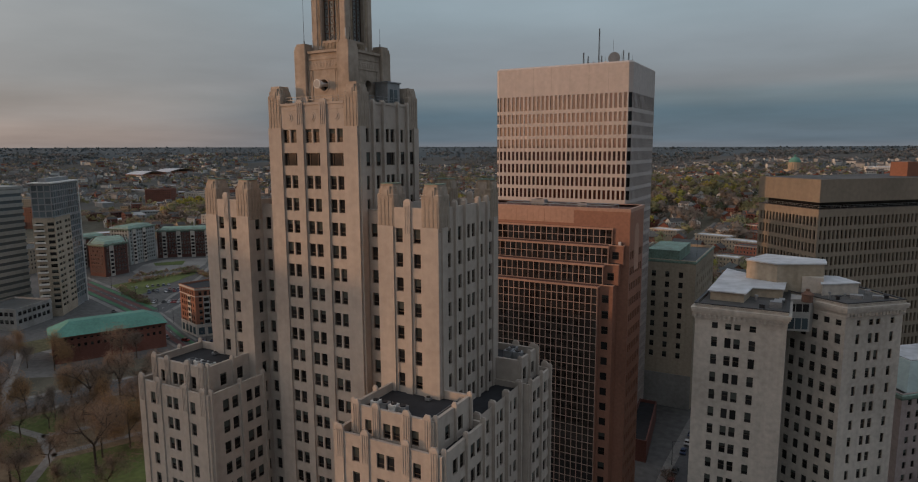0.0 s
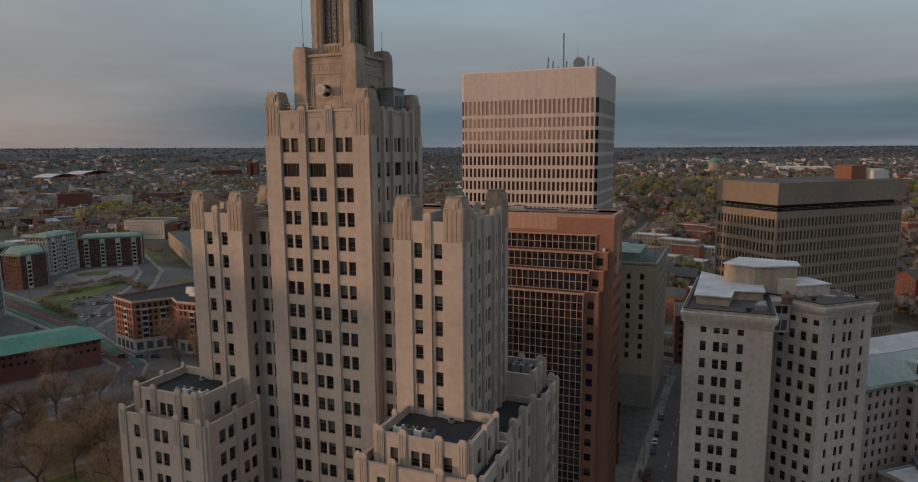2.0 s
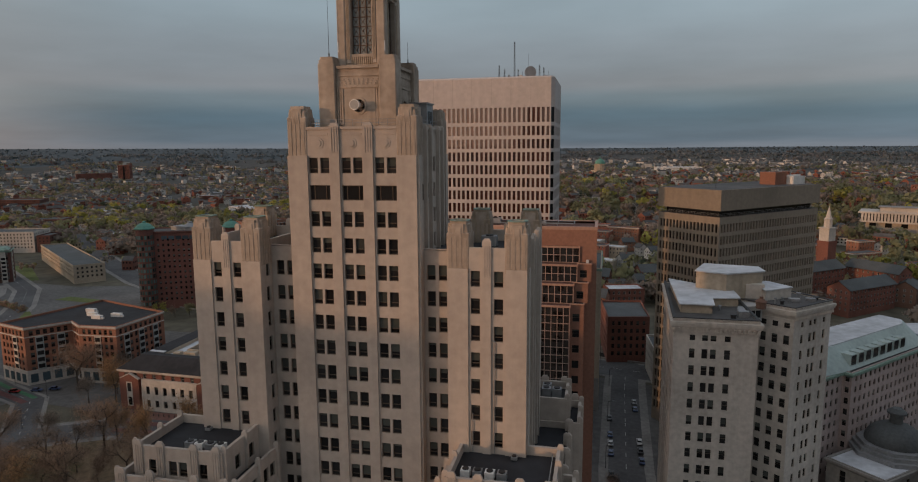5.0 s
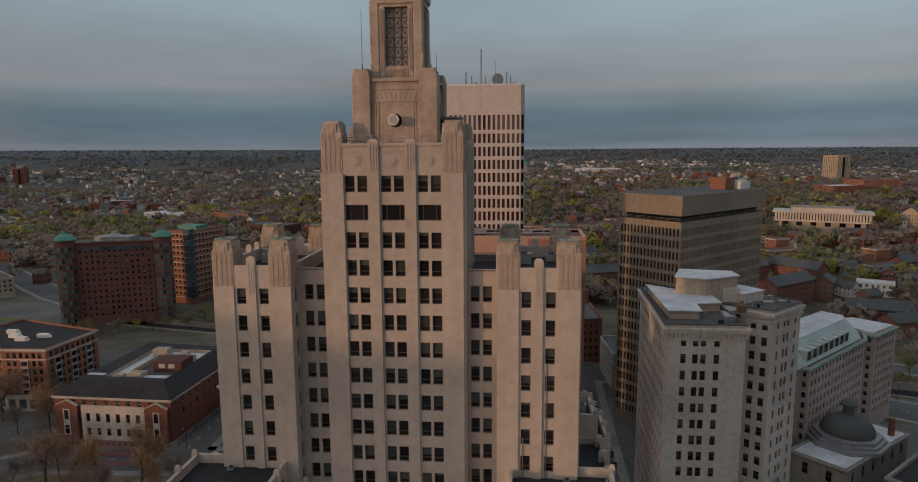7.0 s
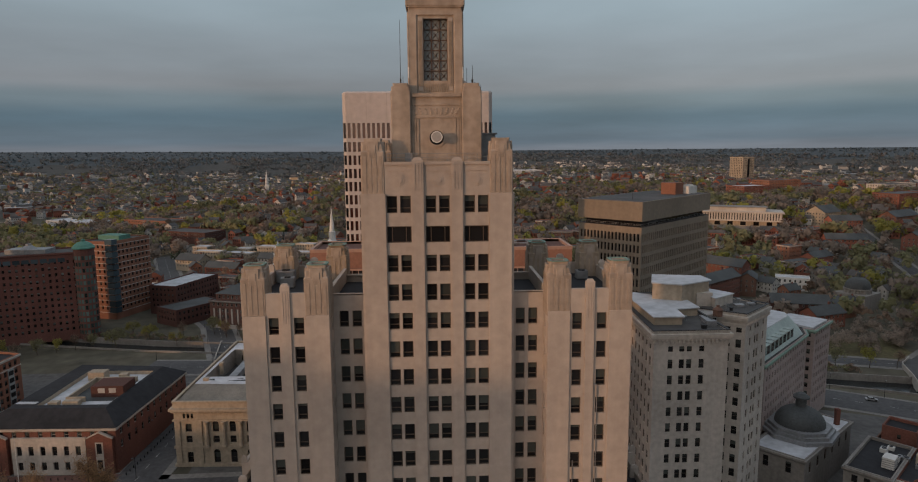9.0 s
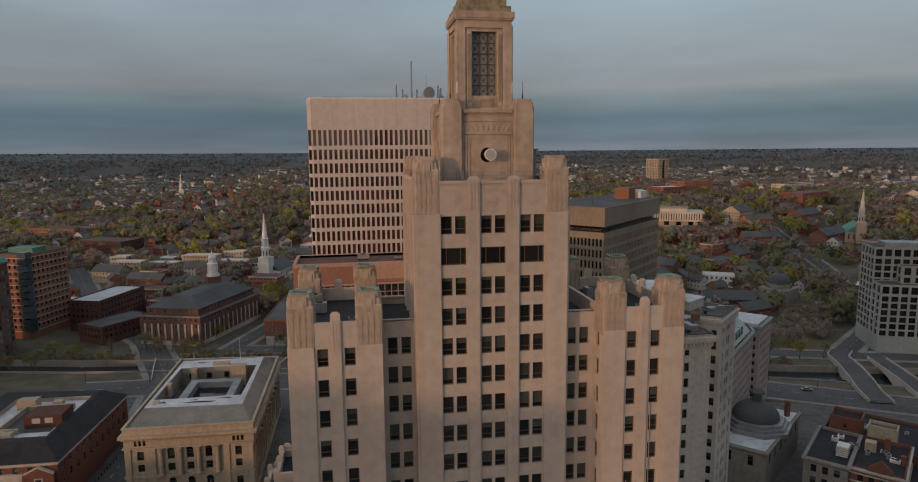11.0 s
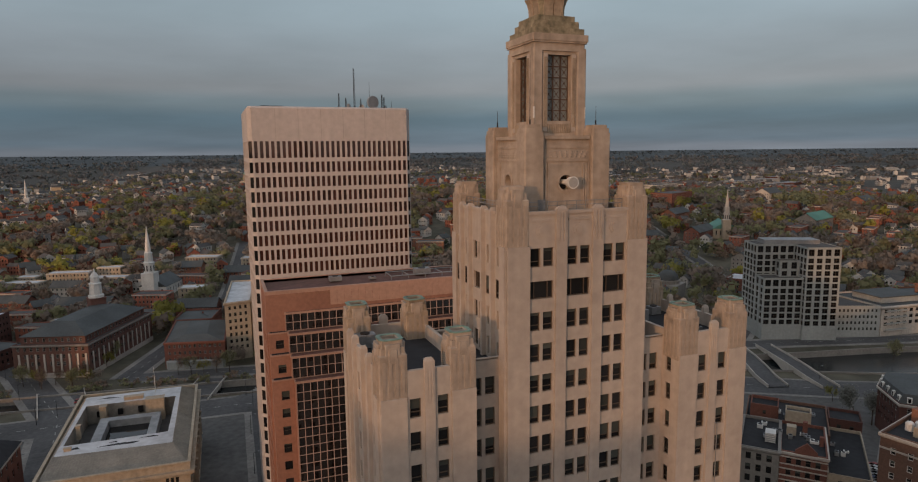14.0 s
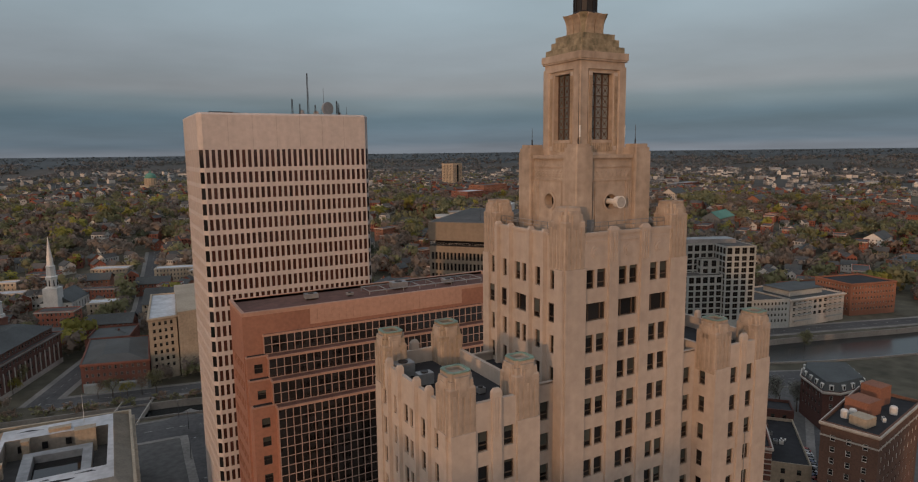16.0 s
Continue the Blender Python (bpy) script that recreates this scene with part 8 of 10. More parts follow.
# ---- the pale gridded office building across the wide water ----
def grid_office():
    A, B = Vector((182.2, 286.6)), Vector((222.2, 269.6))
    u = (B - A).normalized(); n = Vector((-u.y, u.x))

    def q(a, b):
        p = A + u * a + n * b
        return (p.x, p.y)

    t = thing("office_building", q(22, 14) + (0,), "pale precast office building with square windows and stepped terraces", "building")
    tot = []
    for a0, a1, b0, b1, top in ((0, 22, 0, 12, 36.0), (22, 41, -2, 30, 53.6), (0, 22, 12, 30, 53.6), (11, 22, 6, 12, 45.0)):
        s = Shape()
        P = [q(a0, b0), q(a1, b0), q(a1, b1), q(a0, b1)]
        rows = [(top - 4.9, top - 1.2)] + storeys(top - 6.3, int((top - 12) / 3.6), 3.6, 2.75)
        for i in range(4):
            ln = math.dist(P[i], P[(i + 1) % 4])
            tot += wall(s, P[i], P[(i + 1) % 4], 0 if top != 45.0 else 35.5, top, spread(ln, 3.9, 3.15, 0.2), [r for r in rows if r[0] > (0 if top != 45 else 35.7)], 0.5)
        part("wall", s, grey_precast, t)
        d = Shape(); d.face([(*p, top - 0.5) for p in inset(P, 0.1)])
        part("roof", d, roof_grey, t)
    glaze(t, tot, "grid", [frame_bronze, glass_black, blind], 240, lambda h: h[0].translation.y)
    s = Shape(); s.prism([q(6, 16), q(37, 14), q(37, 26), q(6, 26)], 53.1, 55.6)
    part("roof_house", s, metal_grey, t)
    # lower pale range and long flat building beside it
    P = [q(41.5, 5), q(69, 5), q(60, 34), q(41.5, 34)]
    block("office_building", P, 18.5, "low pale office range with rows of small windows", "building", grey_precast, (1.1, 1.6), 2.2, 3.6, 1.0, "plain", None, 80, roof=roof_grey)
    P = [q(69.6, 5), q(115.5, 19), q(104, 56), q(59, 42)]
    ap = block("office_building", P, 17.8, "low apartment building with long balconies and a wide grey roof", "building", stone_pale, (2.6, 2.0), 4.2, 3.7, 1.0, "plain", None, 80, roof=roof_slate, corn=1.0)
    A2, B2 = Vector(P[0]), Vector(P[1])
    w2 = (B2 - A2).normalized(); o2 = Vector((w2.y, -w2.x))
    for k in range(4):
        for a0, a1 in ((2.0, 17.0), (30.0, 45.0)):
            c0, c1 = A2 + w2 * a0, A2 + w2 * a1
            z = 3.6 + 3.7 * k
            e = Shape(); e.prism([tuple(c0), tuple(c0 + o2 * 1.7), tuple(c1 + o2 * 1.7), tuple(c1)], z, z + 0.25, floor=True)
            part("balcony_slab", e, stone_pale, ap)
            e = Shape(); e.prism([tuple(c0 + o2 * 1.6), tuple(c0 + o2 * 1.7), tuple(c1 + o2 * 1.7), tuple(c1 + o2 * 1.6)], z + 0.25, z + 1.2)
            part("balcony_front", e, grey_precast, ap)
    e = Shape(); e.prism(inset(P, 9.0), 17.0, 20.4)
    part("top_storey", e, grey_precast, ap)
    e = Shape(); e.prism(inset(P, 8.4), 20.4, 20.8, floor=True)
    part("top_roof", e, roof_slate, ap)
    P = [q(125, 25.5), q(161.5, 30.5), q(156, 58), q(119, 53)]
    block("mill_building", P, 21.8, "orange brick mill building with close rows of windows", "building", brick_orange, (1.1, 1.7), 2.3, 3.6, 1.2, "white", [frame_pale, glass_dark, blind], 150, roof=roof_dark, corn=0.4)
    P = [q(112, 62), q(182, 70), q(180, 92), q(110, 84)]
    block("mill_building", P, 12.0, "low orange brick shed with a grey roof", "building", brick_orange, (1.1, 1.7), 2.6, 3.6, 1.2, "plain", None, 60, roof=roof_slate)


grid_office()


# ---- the far side of the square: glass tower, apartments, offices ----
spandrel_pale = mat("spandrel_pale", (0.40, 0.43, 0.42), 0.5, 0.2, 0.8, 0.04, 0.2, 0.05)


def glass_tower():
    F, R = Vector((-379, 206)), Vector((-406, 237))
    o = Vector((-0.754, -0.657)) * 11.0
    P = [tuple(F + o), tuple(F), tuple(R), tuple(R + o)]
    t = thing("apartment_tower", (-400, 212, 0), "slim residential tower of buff stone and blue glass with balconies", "building")
    u = (R - F).normalized(); n = Vector((u.y, -u.x))
    ln = (R - F).length
    s, holes = Shape(), []
    # buff stone front with wide low windows, glass above and beside it
    m = tuple(F + u * 25.0)
    holes += wall(s, P[1], m, 0, 57.5, [(3.2, 7.4), (8.2, 11.2), (16.0, 20.4), (21.4, 24.4)], storeys(55.0, 15, 3.45, 1.6), 0.45)
    holes += wall(s, P[0], P[1], 0, 57.5, [(1.5, 5.5), (7.5, 11.5)], storeys(55.0, 15, 3.45, 1.9), 0.45)
    wall(s, P[2], P[3], 0, 57.5, [], []); wall(s, P[3], P[0], 0, 57.5, [], [])
    part("wall", s, stone_buff, t)
    d, hs = Shape(), []
    Q = inset(P, 0.3)
    for i in range(4):
        q = math.dist(Q[i], Q[(i + 1) % 4])
        hs += wall(d, Q[i], Q[(i + 1) % 4], 57.5, 77.0, spread(q, 3.2, 2.8, 0.2), storeys(76, 5, 3.7, 3.1), 0.2)
    hs += wall(d, m, P[2], 0, 57.5, spread(ln - 25.0, 3.1, 2.7, 0.2), storeys(56.6, 15, 3.5, 2.7), 0.2)
    part("curtain_frame", d, metal_grey, t, "pale grey curtain wall frame")
    c = Shape(); c.prism(inset(P, -0.7), 77.0, 77.7, floor=True)
    part("roof_slab", c, white_paint, t, "thin white roof slab")
    q = Shape(); q.prism(inset(P, 3.5), 77.7, 80.0)
    part("roof_house", q, metal_grey, t)
    q = Shape(); q.prism([tuple(R), tuple(R + n * 0.5), tuple(R + u * 0.6 + n * 0.5), tuple(R + u * 0.6)], 0, 77)
    part("end_fin", q, white_paint, t, "white end fin")
    for k in range(15):
        z = 5 + 3.45 * k
        e = Shape(); v = (F - Vector(P[0])).normalized(); w = Vector((v.y, -v.x)); a = Vector(P[0]) + v * 1.0
        e.prism([tuple(a), tuple(a + w * 1.5), tuple(a + v * 5.0 + w * 1.5), tuple(a + v * 5.0)], z, z + 0.9, floor=True)
        part("balcony", e, white_paint, t, "white balcony front")
    glaze(t, holes, "plain", None, 100); glaze(t, hs, "plain", [metal_grey, glass_sky, blind], 100, blinds=1)
    # banded office building beside it
    P = [(-470, 165), (-415, 187), (-421, 212), (-480, 210)]
    t = thing("office_building", (-446, 194, 0), "grey glass office building with long horizontal window bands", "building")
    g = Shape(); g.prism(inset(P, 0.5), 0, 73)
    part("glass_wall", g, glass_sky, t)
    for k in range(18):
        s = Shape(); s.prism(P, 1.5 + 4.05 * k, 3.7 + 4.05 * k, floor=True)
        part("spandrel", s, spandrel_pale, t)
    s = Shape(); s.prism(inset(P, -0.4), 73, 74.6, floor=True)
    part("roof_slab", s, grey_precast, t)
    # low curved-roof hall by the water
    P = [(-392, 168), (-368, 176), (-378, 200), (-402, 192)]
    block("office_building", P, 12, "low dark glass pavilion beside an office building", "building", concrete, (2.4, 2.2), 3.2, 4.2, 1.0, "plain", None, 40, roof=roof_slate)


glass_tower()


def apartments():
    spec = (([(-468, 289), (-470, 309), (-500, 327), (-512, 308), (-486, 288)], 25, brick_dark), ([(-500, 331), (-509, 362), (-527, 357), (-518, 326)], 31, grey_precast),
            ([(-511, 365), (-476, 396), (-489, 411), (-525, 379)], 25, brick_dark), ([(-524, 300), (-519, 324), (-538, 330), (-544, 304)], 25, brick_red))
    for P, h, m in spec:
        t = block("apartment_building", P, h, "brick and stone apartment building with a pale green roof edge", "building", m, (1.6, 1.9), 2.5, 3.1, 0.9, "white", [frame_pale, glass_dark, blind], 60, parapet=0.6, roof=roof_grey, corn=0.9, corn_mat=copper_green, group="apartment buildings by the car park")
        for i in (0, 1):
            a, b = Vector(P[i]), Vector(P[(i + 1) % 4])
            u = (b - a).normalized(); n = Vector((u.y, -u.x))
            for k in range(1 + int((b - a).length / 14)):
                c2 = a + u * (6 + 12 * k)
                if (c2 - b).length < 4:
                    continue
                z = Shape(); z.prism([tuple(c2 - u * 1.8), tuple(c2 - u * 1.8 + n * 0.6), tuple(c2 + u * 1.8 + n * 0.6), tuple(c2 + u * 1.8)], 0, h - 1.2)
                for j in range(int((h - 4) / 3.1)):
                    z.prism([tuple(c2 - u * 1.3 + n * 0.55), tuple(c2 - u * 1.3 + n * 0.64), tuple(c2 + u * 1.3 + n * 0.64), tuple(c2 + u * 1.3 + n * 0.55)], 2.2 + 3.1 * j, 4.0 + 3.1 * j, 1)
                part("window_bay", z, [stone_pale, glass_dark], t, "pale projecting window bay")
        s = Shape(); s.prism(inset(P, 1.0), h - 0.2, h + 1.6, top=inset(P, 3.6))
        part("green_roof", s, copper_green, t)
    for P, h, m, lb in (([(-422, 398), (-408, 414), (-526, 502), (-540, 486)], 14.5, stone_buff, "long buff apartment row with a grey roof"),
                        ([(-628, 508), (-584, 522), (-594, 552), (-640, 538)], 21, stone_pale, "white apartment building with a flat roof"),
                        ([(-582, 523), (-570, 527), (-580, 552), (-592, 551)], 17, brick_dark, "dark brick end of an apartment building"),
                        ([(-1035, 722), (-1002, 750), (-1020, 775), (-1055, 748)], 28, brick_red, "dark brick institution with pale floor bands"),
                        ([(-1000, 776), (-962, 792), (-980, 822), (-1018, 806)], 20, stone_pale, "stepped dark and white office building"),
                        ([(-1059, 908), (-985, 925), (-1000, 960), (-1072, 944)], 17, brick_dark, "long dark brick mill with a flat roof"),
                        ([(-770, 690), (-722, 700), (-735, 735), (-782, 725)], 12, brick_red, "low brick works with a flat roof"),
                        ([(-860, 430), (-820, 450), (-840, 490), (-880, 470)], 26, brick_orange, "orange brick block with a flat roof"),
                        ([(-1170, 560), (-1130, 585), (-1150, 610), (-1190, 590)], 18, stone_buff, "orange-buff works with a flat roof"),
                        ([(-1435, 1490), (-1375, 1555), (-1395, 1575), (-1455, 1510)], 24, brick_red, "long red brick slab far off"),
                        ([(-560, 250), (-530, 262), (-545, 300), (-575, 288)], 20, stone_buff, "buff office building with a flat roof")):
        block("apartment_building", P, h + height(*P[0]), lb, "building", m, (1.3, 1.6), 3.0, 3.2, 0.9, "plain", None, 0, roof=roof_slate, z0=height(*P[0]) - 1)
    # pale vaulted shed roofs far off
    for k, (x, y, w, l) in enumerate(((-1812, 1275, 95, 70), (-1832, 1395, 120, 70))):
        t = thing("market_hall", (x, y, height(x, y)), "distant long hall with a white vaulted roof", "building")
        s = Shape()
        n = 10
        z = height(x, y)
        pr = [(-w / 2 + w * i / n, 8 + 9 * math.sin(math.pi * i / n)) for i in range(n + 1)]
        for i in range(n):
            q = rot([(pr[i][0], -l / 2), (pr[i + 1][0], -l / 2), (pr[i + 1][0], l / 2), (pr[i][0], l / 2)], 97, x, y)
            s.face([(*q[0], z + pr[i][1]), (*q[1], z + pr[i + 1][1]), (*q[2], z + pr[i + 1][1]), (*q[3], z + pr[i][1])])
        part("vault", s, roof_white, t)
        s = Shape(); s.prism(rot(rect(-w / 2, w / 2, -l / 2, l / 2), 97, x, y), z - 2, z + 8, cap=False)
        part("wall", s, brick_orange, t)


apartments()


def street_block():
    P = [(-59.0, 236), (-34.8, 236), (-34.4, 279), (-59.0, 279)]
    t = block("office_building", P, 55.2, "grey-brown stone office building with a copper-green roof edge", "building", stone_buff, (1.5, 2.1), 4.7, 3.75, 3.4, "plain", None, 120, roof=roof_slate, corn=0.3, corn_mat=copper_green, ground_gap=14.5, margin=2.6)
    s = Shape(); s.box(-58.9, -34.9, 235.7, 236.2, 0, 12.6)
    part("base_wall", s, concrete, t, "blank pale rendered lower wall")
    s = Shape(); s.prism([(-52.5, 238.5), (-41, 238.5), (-41, 262), (-52.5, 262)], 54, 58.2)
    part("roof_house", s, copper_green, t, "green copper plant room")
    mast(-37, 252, 54.2, 14, "tall white flagpole-like mast on a roof", False)
    P = [(-31, 293), (-12, 297), (-14, 330), (-34, 326)]
    block("shop_building", P, 22, "red brick street building with arched windows", "building", brick_red, (1.3, 2.0), 2.8, 3.6, 1.2, "plain", None, 60, roof=roof_slate)
    P = [(-12, 262), (6, 268), (2, 292), (-14, 288)]
    block("shop_building", P, 16, "pale street building with a flat roof", "building", stone_pale, (1.2, 1.8), 2.6, 3.6, 1.2, "plain", None, 40, roof=roof_slate)
    # blank party wall, pale, low
    P = [(-46.0, 188), (-39.5, 188), (-43.5, 221), (-49.5, 221)]
    block("shop_building", P, 7, "low dark brick building beside a paved yard", "building", brick_maroon, (1.2, 1.8), 2.6, 3.6, 1.2, "plain", None, 20, faces=(3,), roof=roof_dark)


street_block()


# ---- the hill behind the river: larger buildings ----
HILL = [
    (157, 356, 22, 12, 17, 9, brick_row, roof_slate, "red brick gabled building with white trim by the quay"),
    (160, 387, 34, 14, -15, 8, brick_dark, roof_slate, "dark brick range with a slate roof"),
    (334, 613, 30, 14, 0, 12, brick_row, roof_slate, "bright red brick house on the hill"),
    (297, 553, 34, 14, -15, 9, brick_row, roof_slate, "long red brick row with a slate roof"),
    (218, 452, 14, 12, 10, 10, stone_grey, roof_slate, "grey clapboard house with a slate roof"),
    (152, 437, 22, 12, 62, 13, brick_brown, roof_slate, "grey-brown gabled house beside the courthouse"),
    (240, 500, 26, 12, 30, 10, brick_row, roof_slate, "red brick row on the slope"),
    # x, y, width, depth, turn, height, wall, roof, words
    (120, 418, 44, 14, 38, 17, brick_red, roof_slate, "red brick courthouse wing with pale window surrounds"),
    (100, 440, 40, 14, 38, 22, brick_red, roof_slate, "red brick courthouse range with grey gables"),
    (140, 450, 34, 14, -52, 20, brick_red, roof_slate, "red brick wing with stone trim"),
    (30, 420, 24, 12, 30, 12, brick_orange, roof_slate, "orange brick house row with a grey roof"),
    (8, 470, 34, 14, 20, 12, brick_red, roof_slate, "red brick hall with a grey roof"),
    (-20, 400, 22, 14, 15, 14, brick_red, roof_white, "red brick building with a white flat roof"),
    (60, 470, 26, 12, 40, 11, stone_buff, roof_slate, "buff gabled house with a grey roof"),
    (-40, 372, 20, 12, -12, 15, brick_orange, roof_slate, "orange brick quay building with slate roof"),
    (20, 360, 22, 14, -14, 13, brick_dark, roof_slate, "dark brick quay building with slate roof"),
    (-70, 430, 20, 22, -14, 12, brick_red, roof_slate, "red brick row with a slate roof"),
    (-40, 460, 26, 14, -10, 10, brick_red, roof_slate, "red brick row of town houses"),
    (-190, 500, 34, 13, -18, 10, brick_red, roof_slate, "red brick row with pale windows"),
    (-240, 520, 30, 12, -22, 11, brick_red, roof_slate, "red brick terrace on the lower hill"),
    (-210, 560, 26, 12, -18, 9, stone_pale, roof_slate, "white-painted terrace house on the hill"),
    (-280, 560, 26, 14, -22, 10, stone_buff, roof_slate, "buff house with a grey roof"),
    (-120, 470, 26, 14, -16, 9, brick_red, roof_slate, "low red brick house row"),
    (-90, 500, 18, 26, -16, 12, stone_buff, roof_slate, "buff church hall with a pitched roof"),
    (-90, 560, 24, 13, -14, 10, brick_red, roof_slate, "red brick house with white trim"),
    (-130, 590, 24, 13, -14, 10, brick_orange, roof_slate, "orange brick house with slate roof"),
    (310, 430, 22, 14, 30, 15, stone_grey, roof_slate, "grey stone gabled house on the hill"),
    (188, 443, 22, 12, -27, 9, white_paint, roof_white, "house wrapped in a white sheet"),
    (360, 540, 44, 16, 28, 13, brick_red, roof_slate, "long red brick hall with a grey roof"),
    (395, 620, 44, 16, 28, 14, brick_orange, roof_slate, "long orange brick hall with slate roof"),
    (300, 360, 26, 16, 32, 13, brick_red, roof_slate, "red brick gabled house with white trim"),
    (270, 395, 24, 12, 32, 9, brick_red, roof_white, "small brick building with white gable ends"),
    (330, 640, 30, 20, 30, 16, stone_buff, roof_slate, "buff stone mansion with a hipped roof"),
    (470, 720, 60, 30, 25, 18, brick_red, roof_slate, "broad brick college block"),
    (560, 860, 70, 26, 25, 18, stone_pale, roof_grey, "pale science block with a flat roof"),
    (420, 900, 60, 30, 20, 22, brick_orange, roof_grey, "orange brick library block"),
    (340, 820, 46, 30, 20, 20, brick_red, roof_white, "brick hall with white roof plant"),
    (139, 1553, 90, 60, 15, 14, white_paint, roof_white, "white arena with a low vaulted roof"),
    (620, 700, 44, 20, 22, 16, stone_pale, roof_slate, "pale stone mansion with a hipped roof"),
    (700, 620, 40, 18, 20, 14, brick_orange, roof_slate, "orange brick mansion with white trim"),
    (520, 540, 50, 22, 20, 14, stone_grey, roof_seafoam, "grey stone hall with a green roof"),
    (560, 470, 22, 12, 20, 9, white_paint, roof_slate, "white clapboard house with a grey roof"),
    (600, 400, 40, 18, 15, 10, white_paint, roof_slate, "white timber house with slate roof"),
    (470, 400, 36, 14, 18, 9, brick_red, roof_slate, "low brick sheds near the water"),
    (520, 330, 60, 20, 12, 9, brick_orange, roof_slate, "orange brick shed near the water"),
    (-330, 700, 60, 30, -25, 12, brick_dark, roof_grey, "low dark brick works with grey roof"),
    (-420, 820, 80, 30, -25, 14, brick_orange, roof_grey, "low orange brick works with grey roof"),
    (-560, 900, 90, 36, -28, 12, roof_white, roof_white, "pale warehouse with a white roof"),
    (-760, 820, 100, 40, -30, 11, stone_pale, roof_white, "pale warehouse with a white roof"),
]


def gabled(name, x, y, w, d, deg, h, walls, roof, label, group="", wins=True):
    """A house: walls with openings, pitched roof with eaves, chimney."""
    z = min(height(*p) for p in rot(rect(-w / 2, w / 2, -d / 2, d / 2), deg, x, y)) - 0.5
    t = thing(name, (x, y, z), label, "building", group)
    s, holes = Shape(), []
    P = rot(rect(-w / 2, w / 2, -d / 2, d / 2), deg, x, y)
    for i in range(4):
        ln = math.dist(P[i], P[(i + 1) % 4])
        holes += wall(s, P[i], P[(i + 1) % 4], z, z + h, spread(ln, 3.0, 1.2, 0.6), storeys(z + h - 0.8, max(1, int((h - 1.5) / 3.3)), 3.3, 1.7), 0.2)
    rz = z + h + d * 0.32
    a, b = rot([(-w / 2, 0), (w / 2, 0)], deg, x, y)
    s.face([(*P[3], z + h), (*P[0], z + h), (*a, rz)]); s.face([(*P[1], z + h), (*P[2], z + h), (*b, rz)])
    part("wall", s, walls, t)
    r = Shape()
    E = rot(rect(-w / 2 - 0.5, w / 2 + 0.5, -d / 2 - 0.6, d / 2 + 0.6), deg, x, y)
    ra, rb = rot([(-w / 2 - 0.5, 0), (w / 2 + 0.5, 0)], deg, x, y)
    for th in (0.0, 0.3):
        r.face([(*E[0], z + h - 0.35 + th), (*E[1], z + h - 0.35 + th), (*rb, rz + th), (*ra, rz + th)])
        r.face([(*E[2], z + h - 0.35 + th), (*E[3], z + h - 0.35 + th), (*ra, rz + th), (*rb, rz + th)])
    part("roof", r, roof, t)
    c = Shape(); q = rot([(w * 0.28, d * 0.12)], deg, x, y)[0]
    c.prism(rot(rect(-0.6, 0.6, -0.5, 0.5), deg, *q), z + h, rz + 1.4)
    part("chimney", c, brick_red, t)
    glaze(t, holes, "white", [frame_pale, glass_dark, blind], 0)
    return t


for x, y, w, d, deg, h, wm, rm, words in HILL:
    if rm is roof_white or max(w, d) > 55:
        z = height(x, y) - 1.5
        block("hill_building", rot(rect(-w / 2, w / 2, -d / 2, d / 2), deg, x, y), z + h + 1.5, words, "building", wm, (1.3, 1.9), 3.0, 3.6, 1.0, "white", [frame_pale, glass_dark, blind], 0, z0=z, roof=rm, parapet=0.6)
    else:
        gabled("hill_building", x, y, w, d, deg, h, wm, rm, words)


def library():
    """A concrete library: recessed lower floor, overhanging finned upper floor, set-back top."""
    x, y, deg = 240, 640, -24
    z = height(x, y)
    t = thing("library", (x, y, z), "long pale concrete library with an overhanging finned upper storey", "building")
    for nm, w, d, z0, z1, m in (("base", 80, 30, -3, 4.0, stone_grey), ("recess", 72, 25, 4.0, 9.0, stone_buff), ("floor_slab", 82, 32, 9.0, 10.2, stone_pale), ("core", 76, 27, 10.2, 17.0, glass_dark), ("roof_slab", 84, 33, 17.0, 18.6, stone_pale), ("top_storey", 52, 18, 18.6, 22.0, stone_pale), ("top_slab", 55, 20, 22.0, 22.8, stone_grey)):
        s = Shape(); s.prism(rot(rect(-w / 2, w / 2, -d / 2, d / 2), deg, x, y), z + z0, z + z1, floor=True)
        part(nm, s, m, t)
    for side, length, off in ((0, 80, -15.4), (1, 30, 40.0)):
        for k in range(int(length / 2.5)):
            q = -length / 2 + 1.25 + 2.5 * k
            r = rect(q - 0.8, q + 0.8, off - 0.4, off + 2.0) if side == 0 else rect(off - 2.0, off + 0.4, q - 0.8, q + 0.8)
            s = Shape(); s.prism(rot(r, deg, x, y), z + 10.2, z + 17.0)
            part("fin", s, stone_pale, t)
    for k in range(6):
        s = Shape(); s.prism(rot(rect(-33 + 12 * k, -28 + 12 * k, -12.7, -12.4), deg, x, y), z + 4.6, z + 8.4)
        part("window", s, glass_black, t)


library()
SOLID_EXTRA = [(240, 640, 48)]


